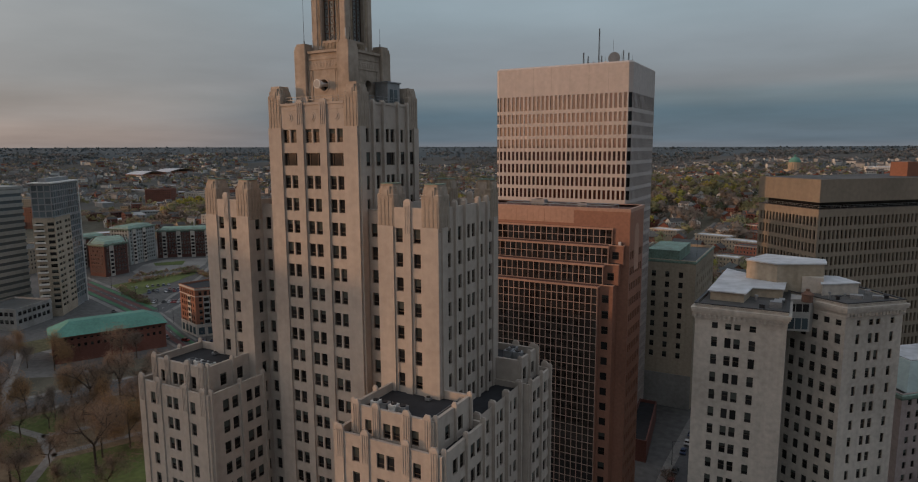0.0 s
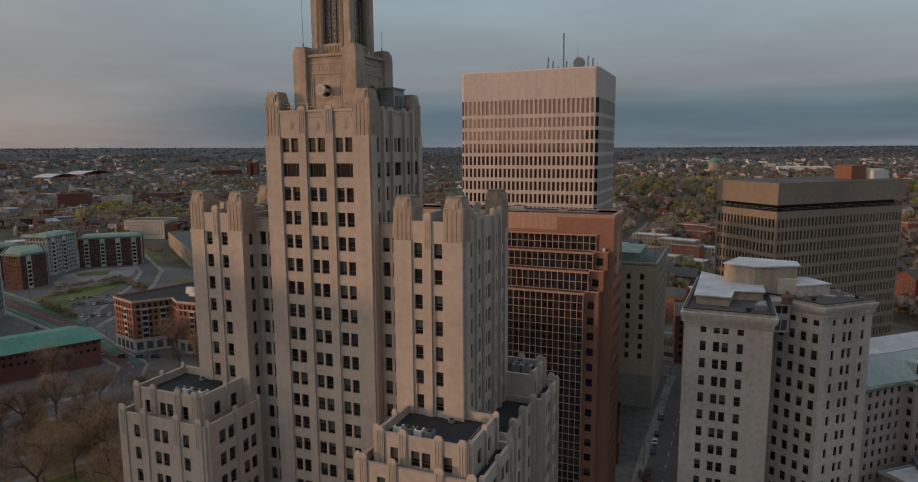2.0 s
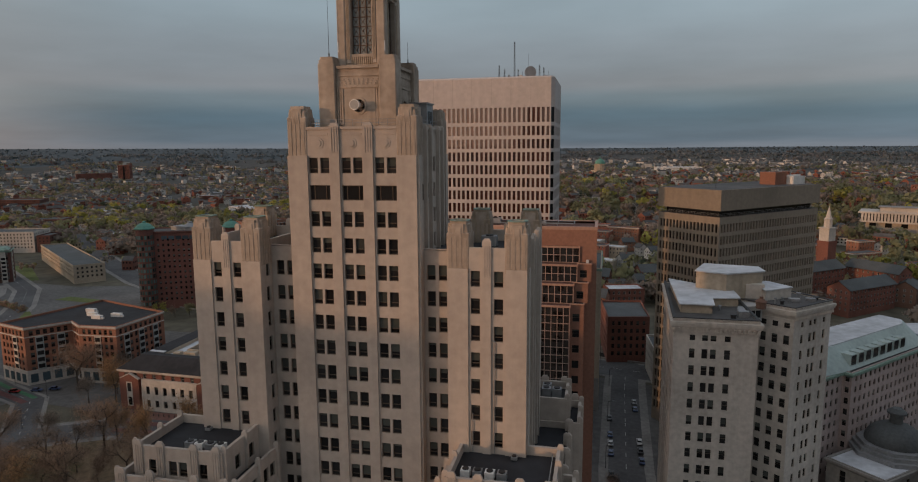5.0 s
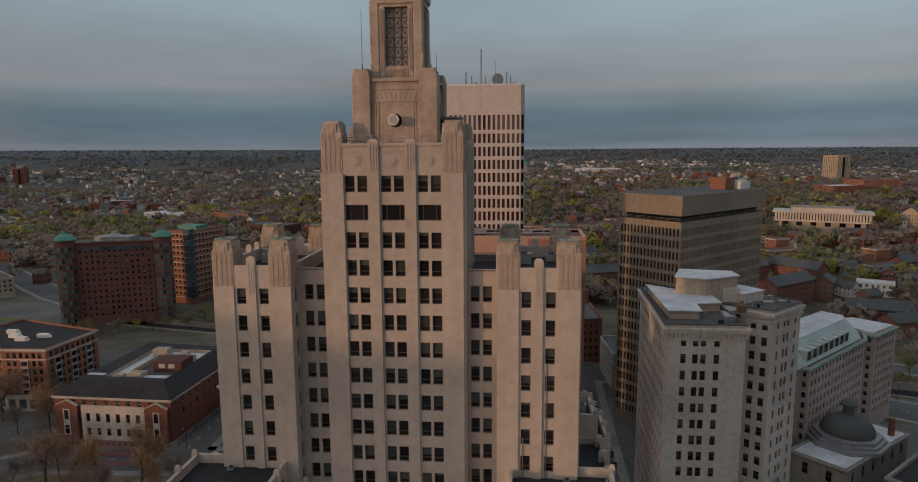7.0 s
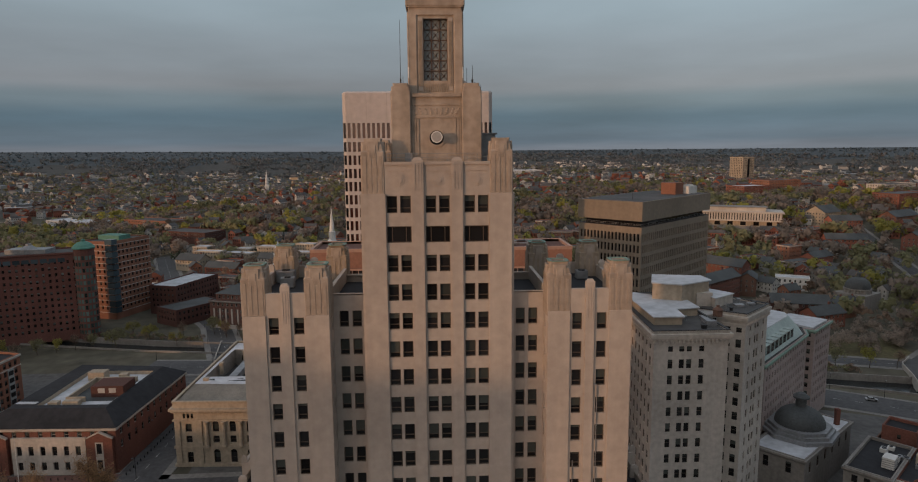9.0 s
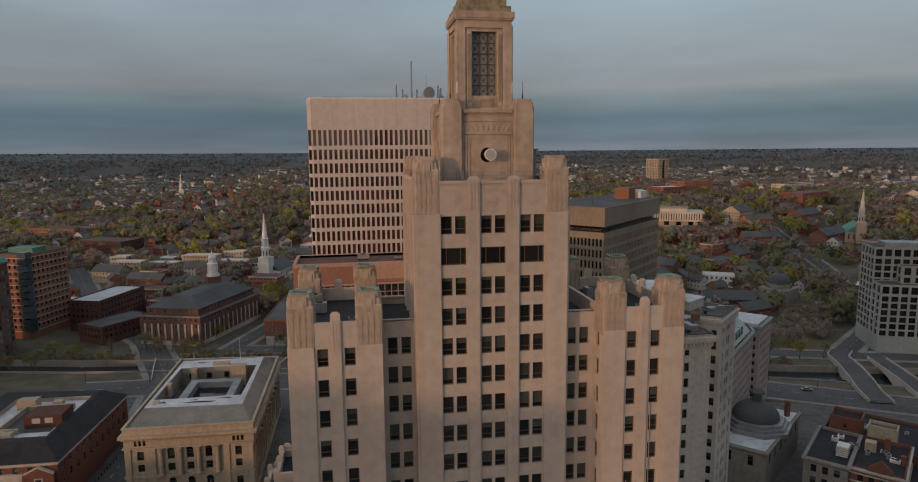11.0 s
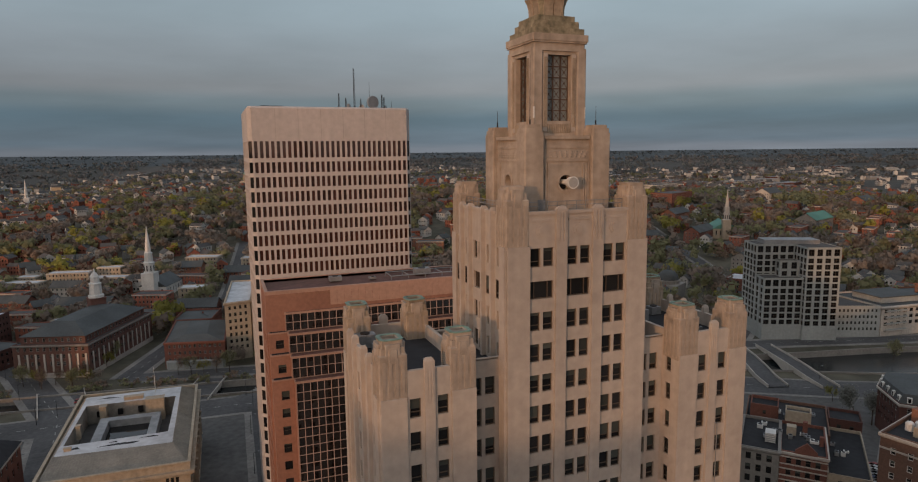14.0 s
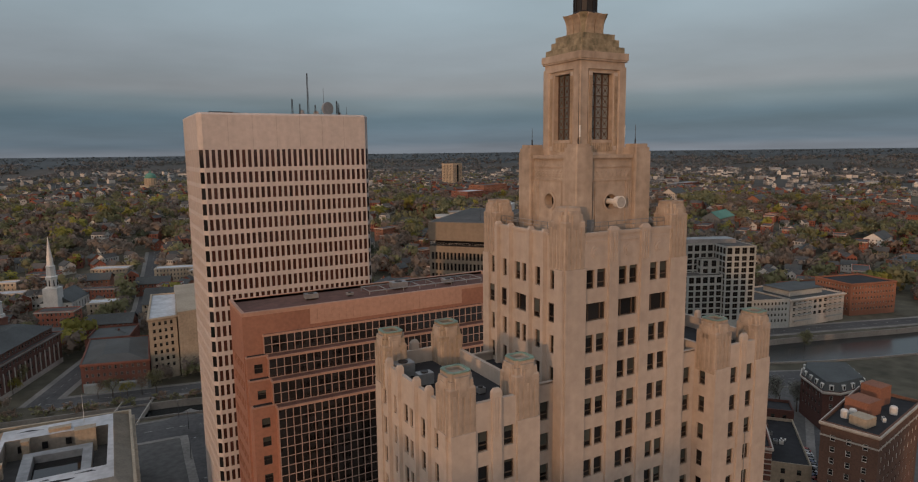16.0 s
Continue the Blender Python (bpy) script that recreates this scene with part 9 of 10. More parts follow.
def far_tower(x, y, h, label, walls=stone_buff):
    z = height(x, y)
    P = rot(rect(-15, 15, -14, 14), 25, x, y)
    t = block("apartment_tower", P, z + h, label, "building", walls, (1.6, 1.8), 3.4, 3.0, 1.2, "plain", None, 0, z0=z - 2, roof=roof_grey)
    s = Shape(); s.prism(rot(rect(-2.6, 2.6, -14.4, -14), 25, x, y), z, z + h - 3)
    part("stair_strip", s, glass_black, t)


far_tower(495, 1160, 48, "lone buff apartment tower beyond the hill")
far_tower(-1343, 1568, 46, "far dark red brick apartment tower", brick_red)


def market_tower():
    """Brick court building's clock tower with a white belfry."""
    x, y = 111, 456
    z = height(x, y)
    t = thing("clock_tower", (x, y, z), "slim red brick clock tower with a pale belfry and pinnacle", "tower")
    s = Shape(); s.prism(rot(rect(-4, 4, -4, 4), 38, x, y), z, z + 36)
    part("shaft", s, brick_red, t)
    s = Shape(); s.prism(rot(rect(-3.4, 3.4, -3.4, 3.4), 38, x, y), z + 36, z + 44)
    s.prism(rot(rect(-4, 4, -4, 4), 38, x, y), z + 44, z + 44.8, floor=True)
    s.lathe(x, y, [(2.6, z + 44.8), (2.6, z + 50), (2.9, z + 50.2), (1.8, z + 51.5), (1.2, z + 54), (0.1, z + 59)], 8)
    part("belfry", s, stone_pale, t, "pale stone belfry")


market_tower()

# unseen blocks added behind the viewer, on the sunward side, to cast shade
for x, y, w, d, deg, h, lb in ((-230, -79.7, 16, 30, -42, 95, "unseen brown brick slab added to shade the tower"), (-249, -62.6, 36, 30, -42, 77, "unseen lower brown brick slab added to cast shade"), (-217.5, -90.5, 16, 30, -42, 92, "unseen narrow brown brick block added to cast shade"), (-190, -120, 50, 30, -42, 58, "unseen brown brick block added on the sunward side"),
                               (-130, -170, 90, 40, -42, 58, "unseen brown brick block added on the sunward side"), (-330, 20, 90, 40, -42, 22, "unseen low brown brick block added on the sunward side"), (-420, 60, 60, 40, 30, 18, "unseen low brown brick block added further out"),
                               (-20, -240, 120, 40, -42, 60, "unseen broad brown brick block added behind the viewer")):
    (x, y), deg = rot([(x + 68, y - 85)], -9, -68, 85)[0], deg - 9
    block("shade_block", rot(rect(-w / 2, w / 2, -d / 2, d / 2), deg, x, y), h, lb, "building", brick_brown, (1.5, 2.0), 6.0, 3.7, 1.5, "plain", None, 0, roof=roof_dark)


# ---- trees ----
def in_road(x, y, pad=3.0):
    for line, wd in ROADS:
        for a, b in zip(line, line[1:]):
            if abs(x - a[0]) > 80 or abs(y - a[1]) > 80:
                continue
            A, B, p = Vector(a), Vector(b), Vector((x, y))
            f = max(0, min(1, (p - A).dot(B - A) / (B - A).length_squared))
            if (A.lerp(B, f) - p).length < wd / 2 + pad:
                return True
    return False


def tree_mesh(seed, tall, wide, leafy, leaf_size, twigs=140, thin=0.7):
    """Tapered trunk, forking limbs, and a ragged crown of small clumps with gaps."""
    rnd = random.Random(seed)
    w, c = Shape(), Shape()
    tips = []

    def limb(a, d, ln, r, lev):
        b = a + d * ln
        w.bar(a, b, r, 0, 5 if lev < 2 else 3, r * 0.62)
        if lev >= 3:
            tips.append(b)
            return
        if lev >= 1:
            tips.append(a.lerp(b, 0.7))
        for k in range(3 if lev < 2 else 4):
            q = Vector((rnd.gauss(0, 1), rnd.gauss(0, 1), rnd.gauss(0.25, 0.6))).normalized()
            limb(b, (d * 0.75 + q * 0.75).normalized(), ln * rnd.uniform(0.55, 0.8), r * 0.55, lev + 1)

    limb(Vector((0, 0, -0.3)), Vector((rnd.uniform(-0.05, 0.05), rnd.uniform(-0.05, 0.05), 1)).normalized(), tall * 0.34, tall * 0.022, 0)
    zt = max(t.z for t in tips)
    rt = max(math.hypot(t.x, t.y) for t in tips)
    for i, v in enumerate(w.v):
        f = max(0.0, (v[2] - 1.0) / zt)
        w.v[i] = (v[0] * (1 + (wide / rt - 1) * min(1, f * 2)), v[1] * (1 + (wide / rt - 1) * min(1, f * 2)), v[2] * tall / zt * 0.97)
    pts = [(t.x * wide / rt, t.y * wide / rt, t.z * tall / zt * 0.97) for t in tips]
    for t in range(leafy):
        p = rnd.choice(pts)
        s = leaf_size * rnd.uniform(0.5, 1.4)
        o = Vector((p[0] + rnd.gauss(0, wide * 0.13), p[1] + rnd.gauss(0, wide * 0.13), p[2] + rnd.gauss(-tall * 0.05, tall * 0.10)))
        u = Vector((rnd.gauss(0, 1), rnd.gauss(0, 1), rnd.gauss(0, 1))).normalized()
        v = u.orthogonal().normalized()
        c.face([tuple(o + u * s), tuple(o + v * s * thin), tuple(o - u * s * 0.9 + v * 0.2 * s * thin), tuple(o - v * s * thin * 0.9)])
    for t in range(twigs):
        p = Vector(rnd.choice(pts))
        q = p + Vector((rnd.gauss(0, 1), rnd.gauss(0, 1), rnd.gauss(0.5, 0.8))).normalized() * wide * 0.3
        w.bar(p, q, 0.035, 0, 3, 0.012)
    return w, c


def plant(kinds, spots, name, label, category="tree", group=""):
    protos = []
    for k, (seed, tall, wide, leafy, ls, crown) in enumerate(kinds):
        w, c = tree_mesh(seed, tall, wide, leafy, ls, thin=0.05 if crown in (twig_brown, twig_grey, twig_gold) else 0.7)
        protos.append((w.mesh("trunk", bark), c.mesh("crown", crown)))
    rnd = random.Random(len(spots))
    for n, (x, y) in enumerate(spots):
        tk, cr = protos[n % len(protos)]
        e = thing(name, (x, y, height(x, y)), label, category, group)
        for nm, me in (("trunk", tk), ("crown", cr)):
            ob = new(nm, me)
            ob.parent = e
        e.rotation_euler = (0, 0, rnd.uniform(0, 6.28))
        s = rnd.uniform(0.8, 1.2)
        e.scale = (s, s, s * rnd.uniform(0.9, 1.1))


BARE = [(11, 15, 7.0, 3200, 0.85, twig_gold), (12, 12, 6.0, 1900, 0.7, twig_grey), (13, 17, 8.0, 3600, 0.85, twig_brown), (14, 10, 5.5, 1800, 0.7, twig_brown)]
rnd = random.Random(21)
spots = []
while len(spots) < 52:
    p = (rnd.uniform(-250, -152), rnd.uniform(84, 180))
    ok = all(math.dist(p, q) > 7.5 for q in spots) and not in_road(*p, 1.5) and math.dist(p, (-215, 106)) > 9 and not (p[0] > -178 and p[1] < 112 and rnd.random() < 0.6)
    if ok and (p[1] > 0.9 * p[0] + 308 or rnd.random() < 0.35):
        spots.append(p)
spots += [(-318, 150), (-300, 146), (-306, 138), (-332, 150), (-286, 150), (-270, 178), (-266, 168)]
spots += [p for p in ((-240, 236), (-251, 226), (-236, 224), (-247, 213), (-229, 214), (-222, 205), (-233, 203), (-256, 238), (-226, 226)) if not in_road(*p, 1.0)]
plant(BARE, spots, "park_tree", "bare spring park tree with fine brown twigs", "tree", "trees in the park")
BUD = [(31, 9, 4.0, 900, 0.3, leaf_olive), (32, 8, 3.6, 800, 0.28, leaf_spring), (33, 9, 4.2, 1100, 0.6, twig_brown)]
spots = [(-300 + 8 * k, 320 + 3.2 * k) for k in range(8)] + [(-255, 342), (-240, 338), (-228, 352), (-212, 358)] + [(-196 + 7 * k, 362 - 1.7 * k) for k in range(5)] + [(-128 + 6 * k, 352 - 1.5 * k) for k in range(5)]
spots += [(98, 296), (110, 292), (122, 288), (136, 284), (148, 282), (-22, 128), (-27, 150), (-30, 172), (214, 232), (138, 205)]
spots += [(-187, 355), (-174, 353), (-209, 341), (-170, 364), (-161, 387), (-163, 378), (-137, 461), (-160, 522), (-241, 361), (-158, 396)]
plant([(41, 11, 5.0, 1500, 0.34, blossom)], [(131, 182), (128, 188)], "blossom_tree", "street tree covered in pale grey blossom", "tree", "street trees")
plant(BUD, spots, "street_tree", "small street tree in first spring leaf", "tree", "street trees")


def woods(name, n, area, size, mats, label, seed, leaves=26, leaf=0.9, broad=1.0):
    """Far trees in one object: each crown is a few uneven lobes of many small leaf clumps, with gaps."""
    g = np.random.default_rng(seed)
    cx, cy, tall = [], [], []
    while len(cx) < n:
        p = area(g)
        if p:
            cx.append(p[0]); cy.append(p[1]); tall.append(g.uniform(*size))
    cx, cy, tall = map(np.array, (cx, cy, tall))
    base = np.array([height(x, y) for x, y in zip(cx, cy)])
    LOBES = 6 if leaves > 30 else 2
    lo = g.normal(size=(n, LOBES, 3)) * np.array((0.19 * broad, 0.19 * broad, 0.10))
    lo[:, :, 2] += 0.58 - 0.35 * (lo[:, :, 0] ** 2 + lo[:, :, 1] ** 2)
    lr = g.uniform(0.15, 0.27, (n, LOBES)) * (0.6 + 0.4 * broad)
    m = n * leaves
    t = np.repeat(np.arange(n), leaves)
    k = g.integers(0, LOBES, m)
    d = g.normal(size=(m, 3)); d[:, 2] = d[:, 2] * 0.9 + 0.35
    d /= np.linalg.norm(d, axis=1)[:, None]
    foot = np.stack([cx, cy, base], 1)
    c = foot[t] + (lo[t, k] + d * (lr[t, k] * g.uniform(0.65, 1.12, m))[:, None]) * tall[t][:, None]
    out = d + g.normal(size=(m, 3)) * 0.3
    u = np.cross(out, g.normal(size=(m, 3))); u /= np.linalg.norm(u, axis=1)[:, None]
    v = np.cross(out, u); v /= np.linalg.norm(v, axis=1)[:, None]
    s = (leaf * g.uniform(0.5, 1.5, m) * tall[t] / 10)[:, None]
    q = g.uniform(0.5, 1.1, (m, 4, 1))
    P = np.stack([c + u * s * q[:, 0], c + v * s * q[:, 1] * 0.8, c - u * s * q[:, 2] + v * s * 0.25, c - v * s * q[:, 3] * 0.8], 1).reshape(-1, 3)
    # a small ragged heart behind the clumps of each lobe
    H = np.array([(1, 0, -0.3), (-0.5, 0.87, -0.3), (-0.5, -0.87, -0.3), (0, 0, 0.9)])
    hc = (foot[:, None] + lo * tall[:, None, None]).reshape(-1, 3)
    hr = (lr * tall[:, None] * 0.62).reshape(-1)
    H = hc[:, None] + H[None] * hr[:, None, None] * g.uniform(0.7, 1.3, (n * LOBES, 4, 1))
    F = np.array([(0, 1, 3), (1, 2, 3), (2, 0, 3)])
    nh = n * LOBES
    tri = (F[None] + (np.arange(nh) * 4)[:, None, None] + 4 * m).reshape(-1)
    me = bpy.data.meshes.new(name)
    P = np.concatenate([P, H.reshape(-1, 3)])
    me.vertices.add(len(P)); me.vertices.foreach_set("co", P.ravel())
    nt = 3 * nh
    me.loops.add(4 * m + 3 * nt); me.loops.foreach_set("vertex_index", np.concatenate([np.arange(4 * m), tri]))
    me.polygons.add(m + nt)
    me.polygons.foreach_set("loop_start", np.concatenate([np.arange(m) * 4, 4 * m + np.arange(nt) * 3])); me.polygons.foreach_set("loop_total", np.concatenate([np.full(m, 4), np.full(nt, 3)]))
    me.polygons.foreach_set("use_smooth", np.ones(m + nt, bool))
    me.update(calc_edges=True)
    # soft crowns: the clumps shade as rounded lobes
    who = np.concatenate([np.repeat(t, 4), np.repeat(np.arange(n), LOBES * 4)])
    mid = foot.copy(); mid[:, 2] += tall * 0.45
    nv = (P - mid[who]) / tall[who][:, None] * 1.6
    nv[:4 * m] += np.repeat(d, 4, axis=0) * 0.8
    nv[:, 2] += 0.25
    nv /= np.linalg.norm(nv, axis=1)[:, None]
    me.normals_split_custom_set_from_vertices(nv)
    me.materials.append(mats)
    tagged(new(name, me), label, "trees", "", "stuff")


SOLID = SOLID_EXTRA + [(x, y, math.hypot(w, d) / 2 + 3) for x, y, w, d, *_ in HILL] + [(-154, 531, 22), (-150, 545, 20), (402, 560, 30), (250, 860, 16), (-270, 418, 26), (-238, 432, 24), (-222, 398, 20), (-175, 400, 42), (-118, 385, 30), (-95, 400, 34), (-293, 362, 34), (152, 384, 10), (205, 285, 40), (250, 290, 30), (300, 275, 40), (345, 265, 40), (500, 1160, 24)]


def clear(x, y):
    return all((x - a) ** 2 + (y - b) ** 2 > r * r for a, b, r in SOLID) and not in_road(x, y)


def hill_area(r0, r1, lo=-52, hi=62, kind=None, open_land=-0.08):
    def f(g):
        a, r = radians(g.uniform(lo, hi)), math.sqrt(g.uniform(r0 * r0, r1 * r1))
        x, y = -60 + r * math.sin(a), r * math.cos(a)
        v = y - river_mid(x)
        if v < 60 + (60 if x < -150 else 0) or (r < 900 and not clear(x, y)):
            return None
        # leave open ground in patches
        if r > 900 and noise.noise(Vector((x / 210, y / 210, 2.0))) < open_land:
            return None
        # kinds grow together
        if kind is not None and noise.noise(Vector((x / 75, y / 75, 7.0 * kind))) < g.uniform(-0.15, 0.25):
            return None
        return x, y
    return f


def left_area(g):
    x, y = g.uniform(-2600, -330), g.uniform(330, 2200)
    if y - river_mid(x) < 40 or math.hypot(x, y) < 600 or noise.noise(Vector((x / 160, y / 160, 5.0))) < -0.05:
        return None
    return x, y


# ---- houses on the hill ----
def house_kind(k, walls, roof):
    rnd = random.Random(k)
    w, d, h = rnd.uniform(9, 13), rnd.uniform(7, 9.5), rnd.uniform(5.5, 9)
    s = Shape()
    P = rect(-w / 2, w / 2, -d / 2, d / 2)
    rz = h + d * 0.38
    holes = []
    for i in range(4):
        ln = math.dist(P[i], P[(i + 1) % 4])
        holes += wall(s, P[i], P[(i + 1) % 4], -2.0, h, spread(ln, 2.6, 1.1, 0.5), storeys(h - 0.7, 2, 2.9, 1.5), 0.15)
    s.face([(*P[3], h), (*P[0], h), (-w / 2, 0, rz)]); s.face([(*P[1], h), (*P[2], h), (w / 2, 0, rz)])
    r = Shape()
    e = rect(-w / 2 - 0.4, w / 2 + 0.4, -d / 2 - 0.5, d / 2 + 0.5)
    for th in (0, 0.25):
        r.face([(*e[0], h - 0.35 + th), (*e[1], h - 0.35 + th), (w / 2 + 0.4, 0, rz + th), (-w / 2 - 0.4, 0, rz + th)])
        r.face([(*e[2], h - 0.35 + th), (*e[3], h - 0.35 + th), (-w / 2 - 0.4, 0, rz + th), (w / 2 + 0.4, 0, rz + th)])
    c = Shape(); c.box(w * 0.2 - 0.4, w * 0.2 + 0.4, -0.4, 0.4, h, rz + 1.2)
    g = Shape()
    for m, ww, hh in holes:
        q = window_mesh(ww, hh, "white", 0)
        g.add(q.v, q.f, q.m, m)
    return (("wall", s.mesh("wall", walls)), ("roof", r.mesh("roof", roof)), ("chimney", c.mesh("chimney", brick_red)), ("glazing", g.mesh("glazing", [frame_pale, glass_dark, blind])))


house_white = mat("house_white", (0.56, 0.55, 0.52), 0.7, 0.2, 1.0, 0.1, 0.3, 0.1, each=0.15)
house_grey = mat("house_grey", (0.30, 0.31, 0.31), 0.8, 0.2, 1.0, 0.1, 0.3, 0.1, each=0.3)
house_tan = mat("house_tan", (0.36, 0.29, 0.20), 0.8, 0.2, 1.0, 0.1, 0.3, 0.1, each=0.3)
KINDS = [house_kind(k, w, r) for k, (w, r) in enumerate(((house_white, roof_slate), (house_grey, roof_slate), (house_tan, roof_grey), (brick_row, roof_slate), (house_white, roof_grey), (brick_orange, roof_slate), (brick_row, roof_grey)))]
WORDS = ["white clapboard house with a slate roof", "grey clapboard house with a slate roof", "tan house with a grey roof", "red brick house with a slate roof", "white house with a pale grey roof", "orange brick house with a slate roof", "red brick house with a grey roof"]
g = np.random.default_rng(77)
done = 0
pick = hill_area(430, 720, -48, 60)
while done < 115:
    p = pick(g)
    if not p or not clear(*p):
        continue
    SOLID.append((*p, 11))
    k = int(g.integers(0, 7))
    e = thing("house", (*p, height(*p)), WORDS[k], "house", "houses on the hill")
    e.rotation_euler = (0, 0, radians(float(g.choice([28, 118, 20, 110])) + float(g.uniform(-6, 6))))
    for nm, me in KINDS[k]:
        ob = new(nm, me)
        ob.parent = e
        if nm == "glazing":
            tagged(ob, kind="stuff")
    done += 1


done = 0
while done < 84:
    x0, x1, y0, y1 = ((180, 620, 310, 640), (-20, 240, 470, 700), (-360, -20, 430, 640), (-360, -20, 430, 640))[done % 4]
    x, y = float(g.uniform(x0, x1)), float(g.uniform(y0, y1))
    w, d = float(g.uniform(14, 32)), float(g.uniform(10, 14))
    if y - river_mid(x) < 70 or not clear(x, y) or not clear(x + 9, y - 3) or not clear(x - 9, y + 3):
        continue
    SOLID.append((x, y, w * 0.55 + 2))
    k = done % 4
    z = height(x, y) - 1.5
    block("row_building", rot(rect(-w / 2, w / 2, -d / 2, d / 2), -18 + float(g.uniform(-5, 5)) + (45 if x > 100 else 0), x, y), z + 1.5 + float(g.choice([9.5, 11, 13])), ("flat-roofed red brick row on the lower hill", "orange brick row with a flat roof", "dark brick terrace with a pale cornice", "buff painted terrace with a flat roof")[k],
          "building", (brick_row, brick_orange, brick_row, stone_buff)[k], (1.1, 1.8), 2.5, 3.3, 0.7, "white", [frame_pale, glass_dark, blind], 0, z0=z, roof=(roof_grey, roof_slate, roof_grey, roof_white)[k], parapet=0.5, corn=0.3, corn_mat=stone_pale, group="brick rows on the lower hill")
    done += 1


def far_houses(name, n, area, seed, mats, label):
    gg = np.random.default_rng(seed)
    s = Shape()
    k = 0
    while k < n:
        p = area(gg)
        if not p:
            continue
        x, y = p
        z = height(x, y)
        far = math.hypot(x, y) > 1800
        w, d, h = gg.uniform(8, 17) * (1.5 if far else 1), gg.uniform(7, 11), gg.uniform(6, 11)
        deg = float(gg.uniform(0, 180))
        P = rot(rect(-w / 2, w / 2, -d / 2, d / 2), deg, x, y)
        i = int(gg.integers(0, 3))
        s.prism(P, z - 2, z + h, i, cap=False)
        if not far:
            for e0, e1 in zip(P, P[1:] + P[:1]):
                ln = math.dist(e0, e1)
                ux, uy = (e1[0] - e0[0]) / ln, (e1[1] - e0[1]) / ln
                nx, ny = uy * 0.06, -ux * 0.06
                for c in range(int(ln / 2.7)):
                    q = 1.1 + c * 2.7
                    for zz in (z + 1.2, z + h - 2.4):
                        A, B = (e0[0] + ux * q + nx, e0[1] + uy * q + ny), (e0[0] + ux * (q + 1.1) + nx, e0[1] + uy * (q + 1.1) + ny)
                        s.face([(*A, zz), (*B, zz), (*B, zz + 1.6), (*A, zz + 1.6)], 4)
        a, b = rot([(-w / 2, 0), (w / 2, 0)], deg, x, y)
        rz = z + h + d * 0.35
        s.face([(*P[0], z + h), (*P[1], z + h), (*b, rz), (*a, rz)], 3); s.face([(*P[2], z + h), (*P[3], z + h), (*a, rz), (*b, rz)], 3)
        s.face([(*P[3], z + h), (*P[0], z + h), (*a, rz)], i); s.face([(*P[1], z + h), (*P[2], z + h), (*b, rz)], i)
        k += 1
    tagged(new(name, s.mesh(name, mats)), label, "houses", "", "stuff")


far_houses("hill_houses", 1900, hill_area(520, 1500, open_land=-0.6), 33, [house_white, brick_row, brick_row, roof_grey, glass_dark], "white, tan and brick houses among hill trees")
far_houses("far_houses", 1300, hill_area(1300, 2400, -72, 72, None, -0.6), 31, [house_white, house_grey, house_grey, roof_grey, glass_dark], "far scattered white, tan and brick houses")
far_houses("valley_houses", 900, left_area, 32, [house_white, house_tan, brick_red, roof_grey, glass_dark], "scattered houses and works across the valley")

def lot_works(n, seed):
    """Works and rows on the flat ground behind the apartment row, each a building of its own."""
    gg = np.random.default_rng(seed)
    k = 0
    while k < n:
        x, y = float(gg.uniform(-980, -560)), float(gg.uniform(360, 760))
        w, d, h = float(gg.uniform(24, 60)), float(gg.uniform(12, 22)), float(gg.uniform(7, 14))
        if not clear(x, y) or (x > -660 and 460 < y < 590) or any(math.dist((x, y), p) < 46 for p in LOT):
            continue
        LOT.append((x, y))
        SOLID.append((x, y, 0.5 * w))
        m, r, lb = ((brick_dark, roof_grey, "low dark brick works with a flat grey roof"), (stone_buff, roof_white, "low buff works with a pale flat roof"), (brick_red, roof_slate, "red brick row with a grey roof"), (grey_precast, roof_pale_grey, "pale concrete store with a flat roof"))[k % 4]
        z = height(x, y) - 1
        block("works_building", rot(rect(-w / 2, w / 2, -d / 2, d / 2), float(gg.choice([-28, -34, 58])), x, y), z + h, lb, "building", m, (1.8, 1.6), 3.6, 3.4, 0.9, "plain", None, 0, z0=z, roof=r, parapet=0.5, group="works across the car park")
        k += 1


LOT = [(-585, 520), (-555, 512), (-475, 450)]
lot_works(22, 8)
woods("bare_woods", 1500, hill_area(410, 1050, kind=1), (11, 20), twig_grey, "bare grey-brown spring trees between hill houses", 1, 58, 1.18, 1.1)
woods("brown_woods", 950, hill_area(410, 1100, kind=2), (9, 17), twig_brown, "russet budding trees between hill houses", 2, 58, 1.18, 1.1)
woods("olive_woods", 1150, hill_area(420, 1100, kind=3), (12, 21), leaf_olive, "olive-green trees coming into leaf", 3, 58, 1.18, 1.15)
woods("spring_woods", 260, hill_area(430, 1150, kind=4), (13, 22), leaf_spring, "bright yellow-green spring trees", 4, 110, 1.0, 1.2)
woods("dark_evergreens", 340, hill_area(450, 1400, kind=5), (9, 17), leaf_dark, "dark evergreen trees", 5, 58, 1.0)
woods("ridge_woods", 3000, hill_area(1000, 2000, kind=1), (9, 15), twig_grey, "bare spring trees on the far slope", 10, 14, 2.0, 1.3)
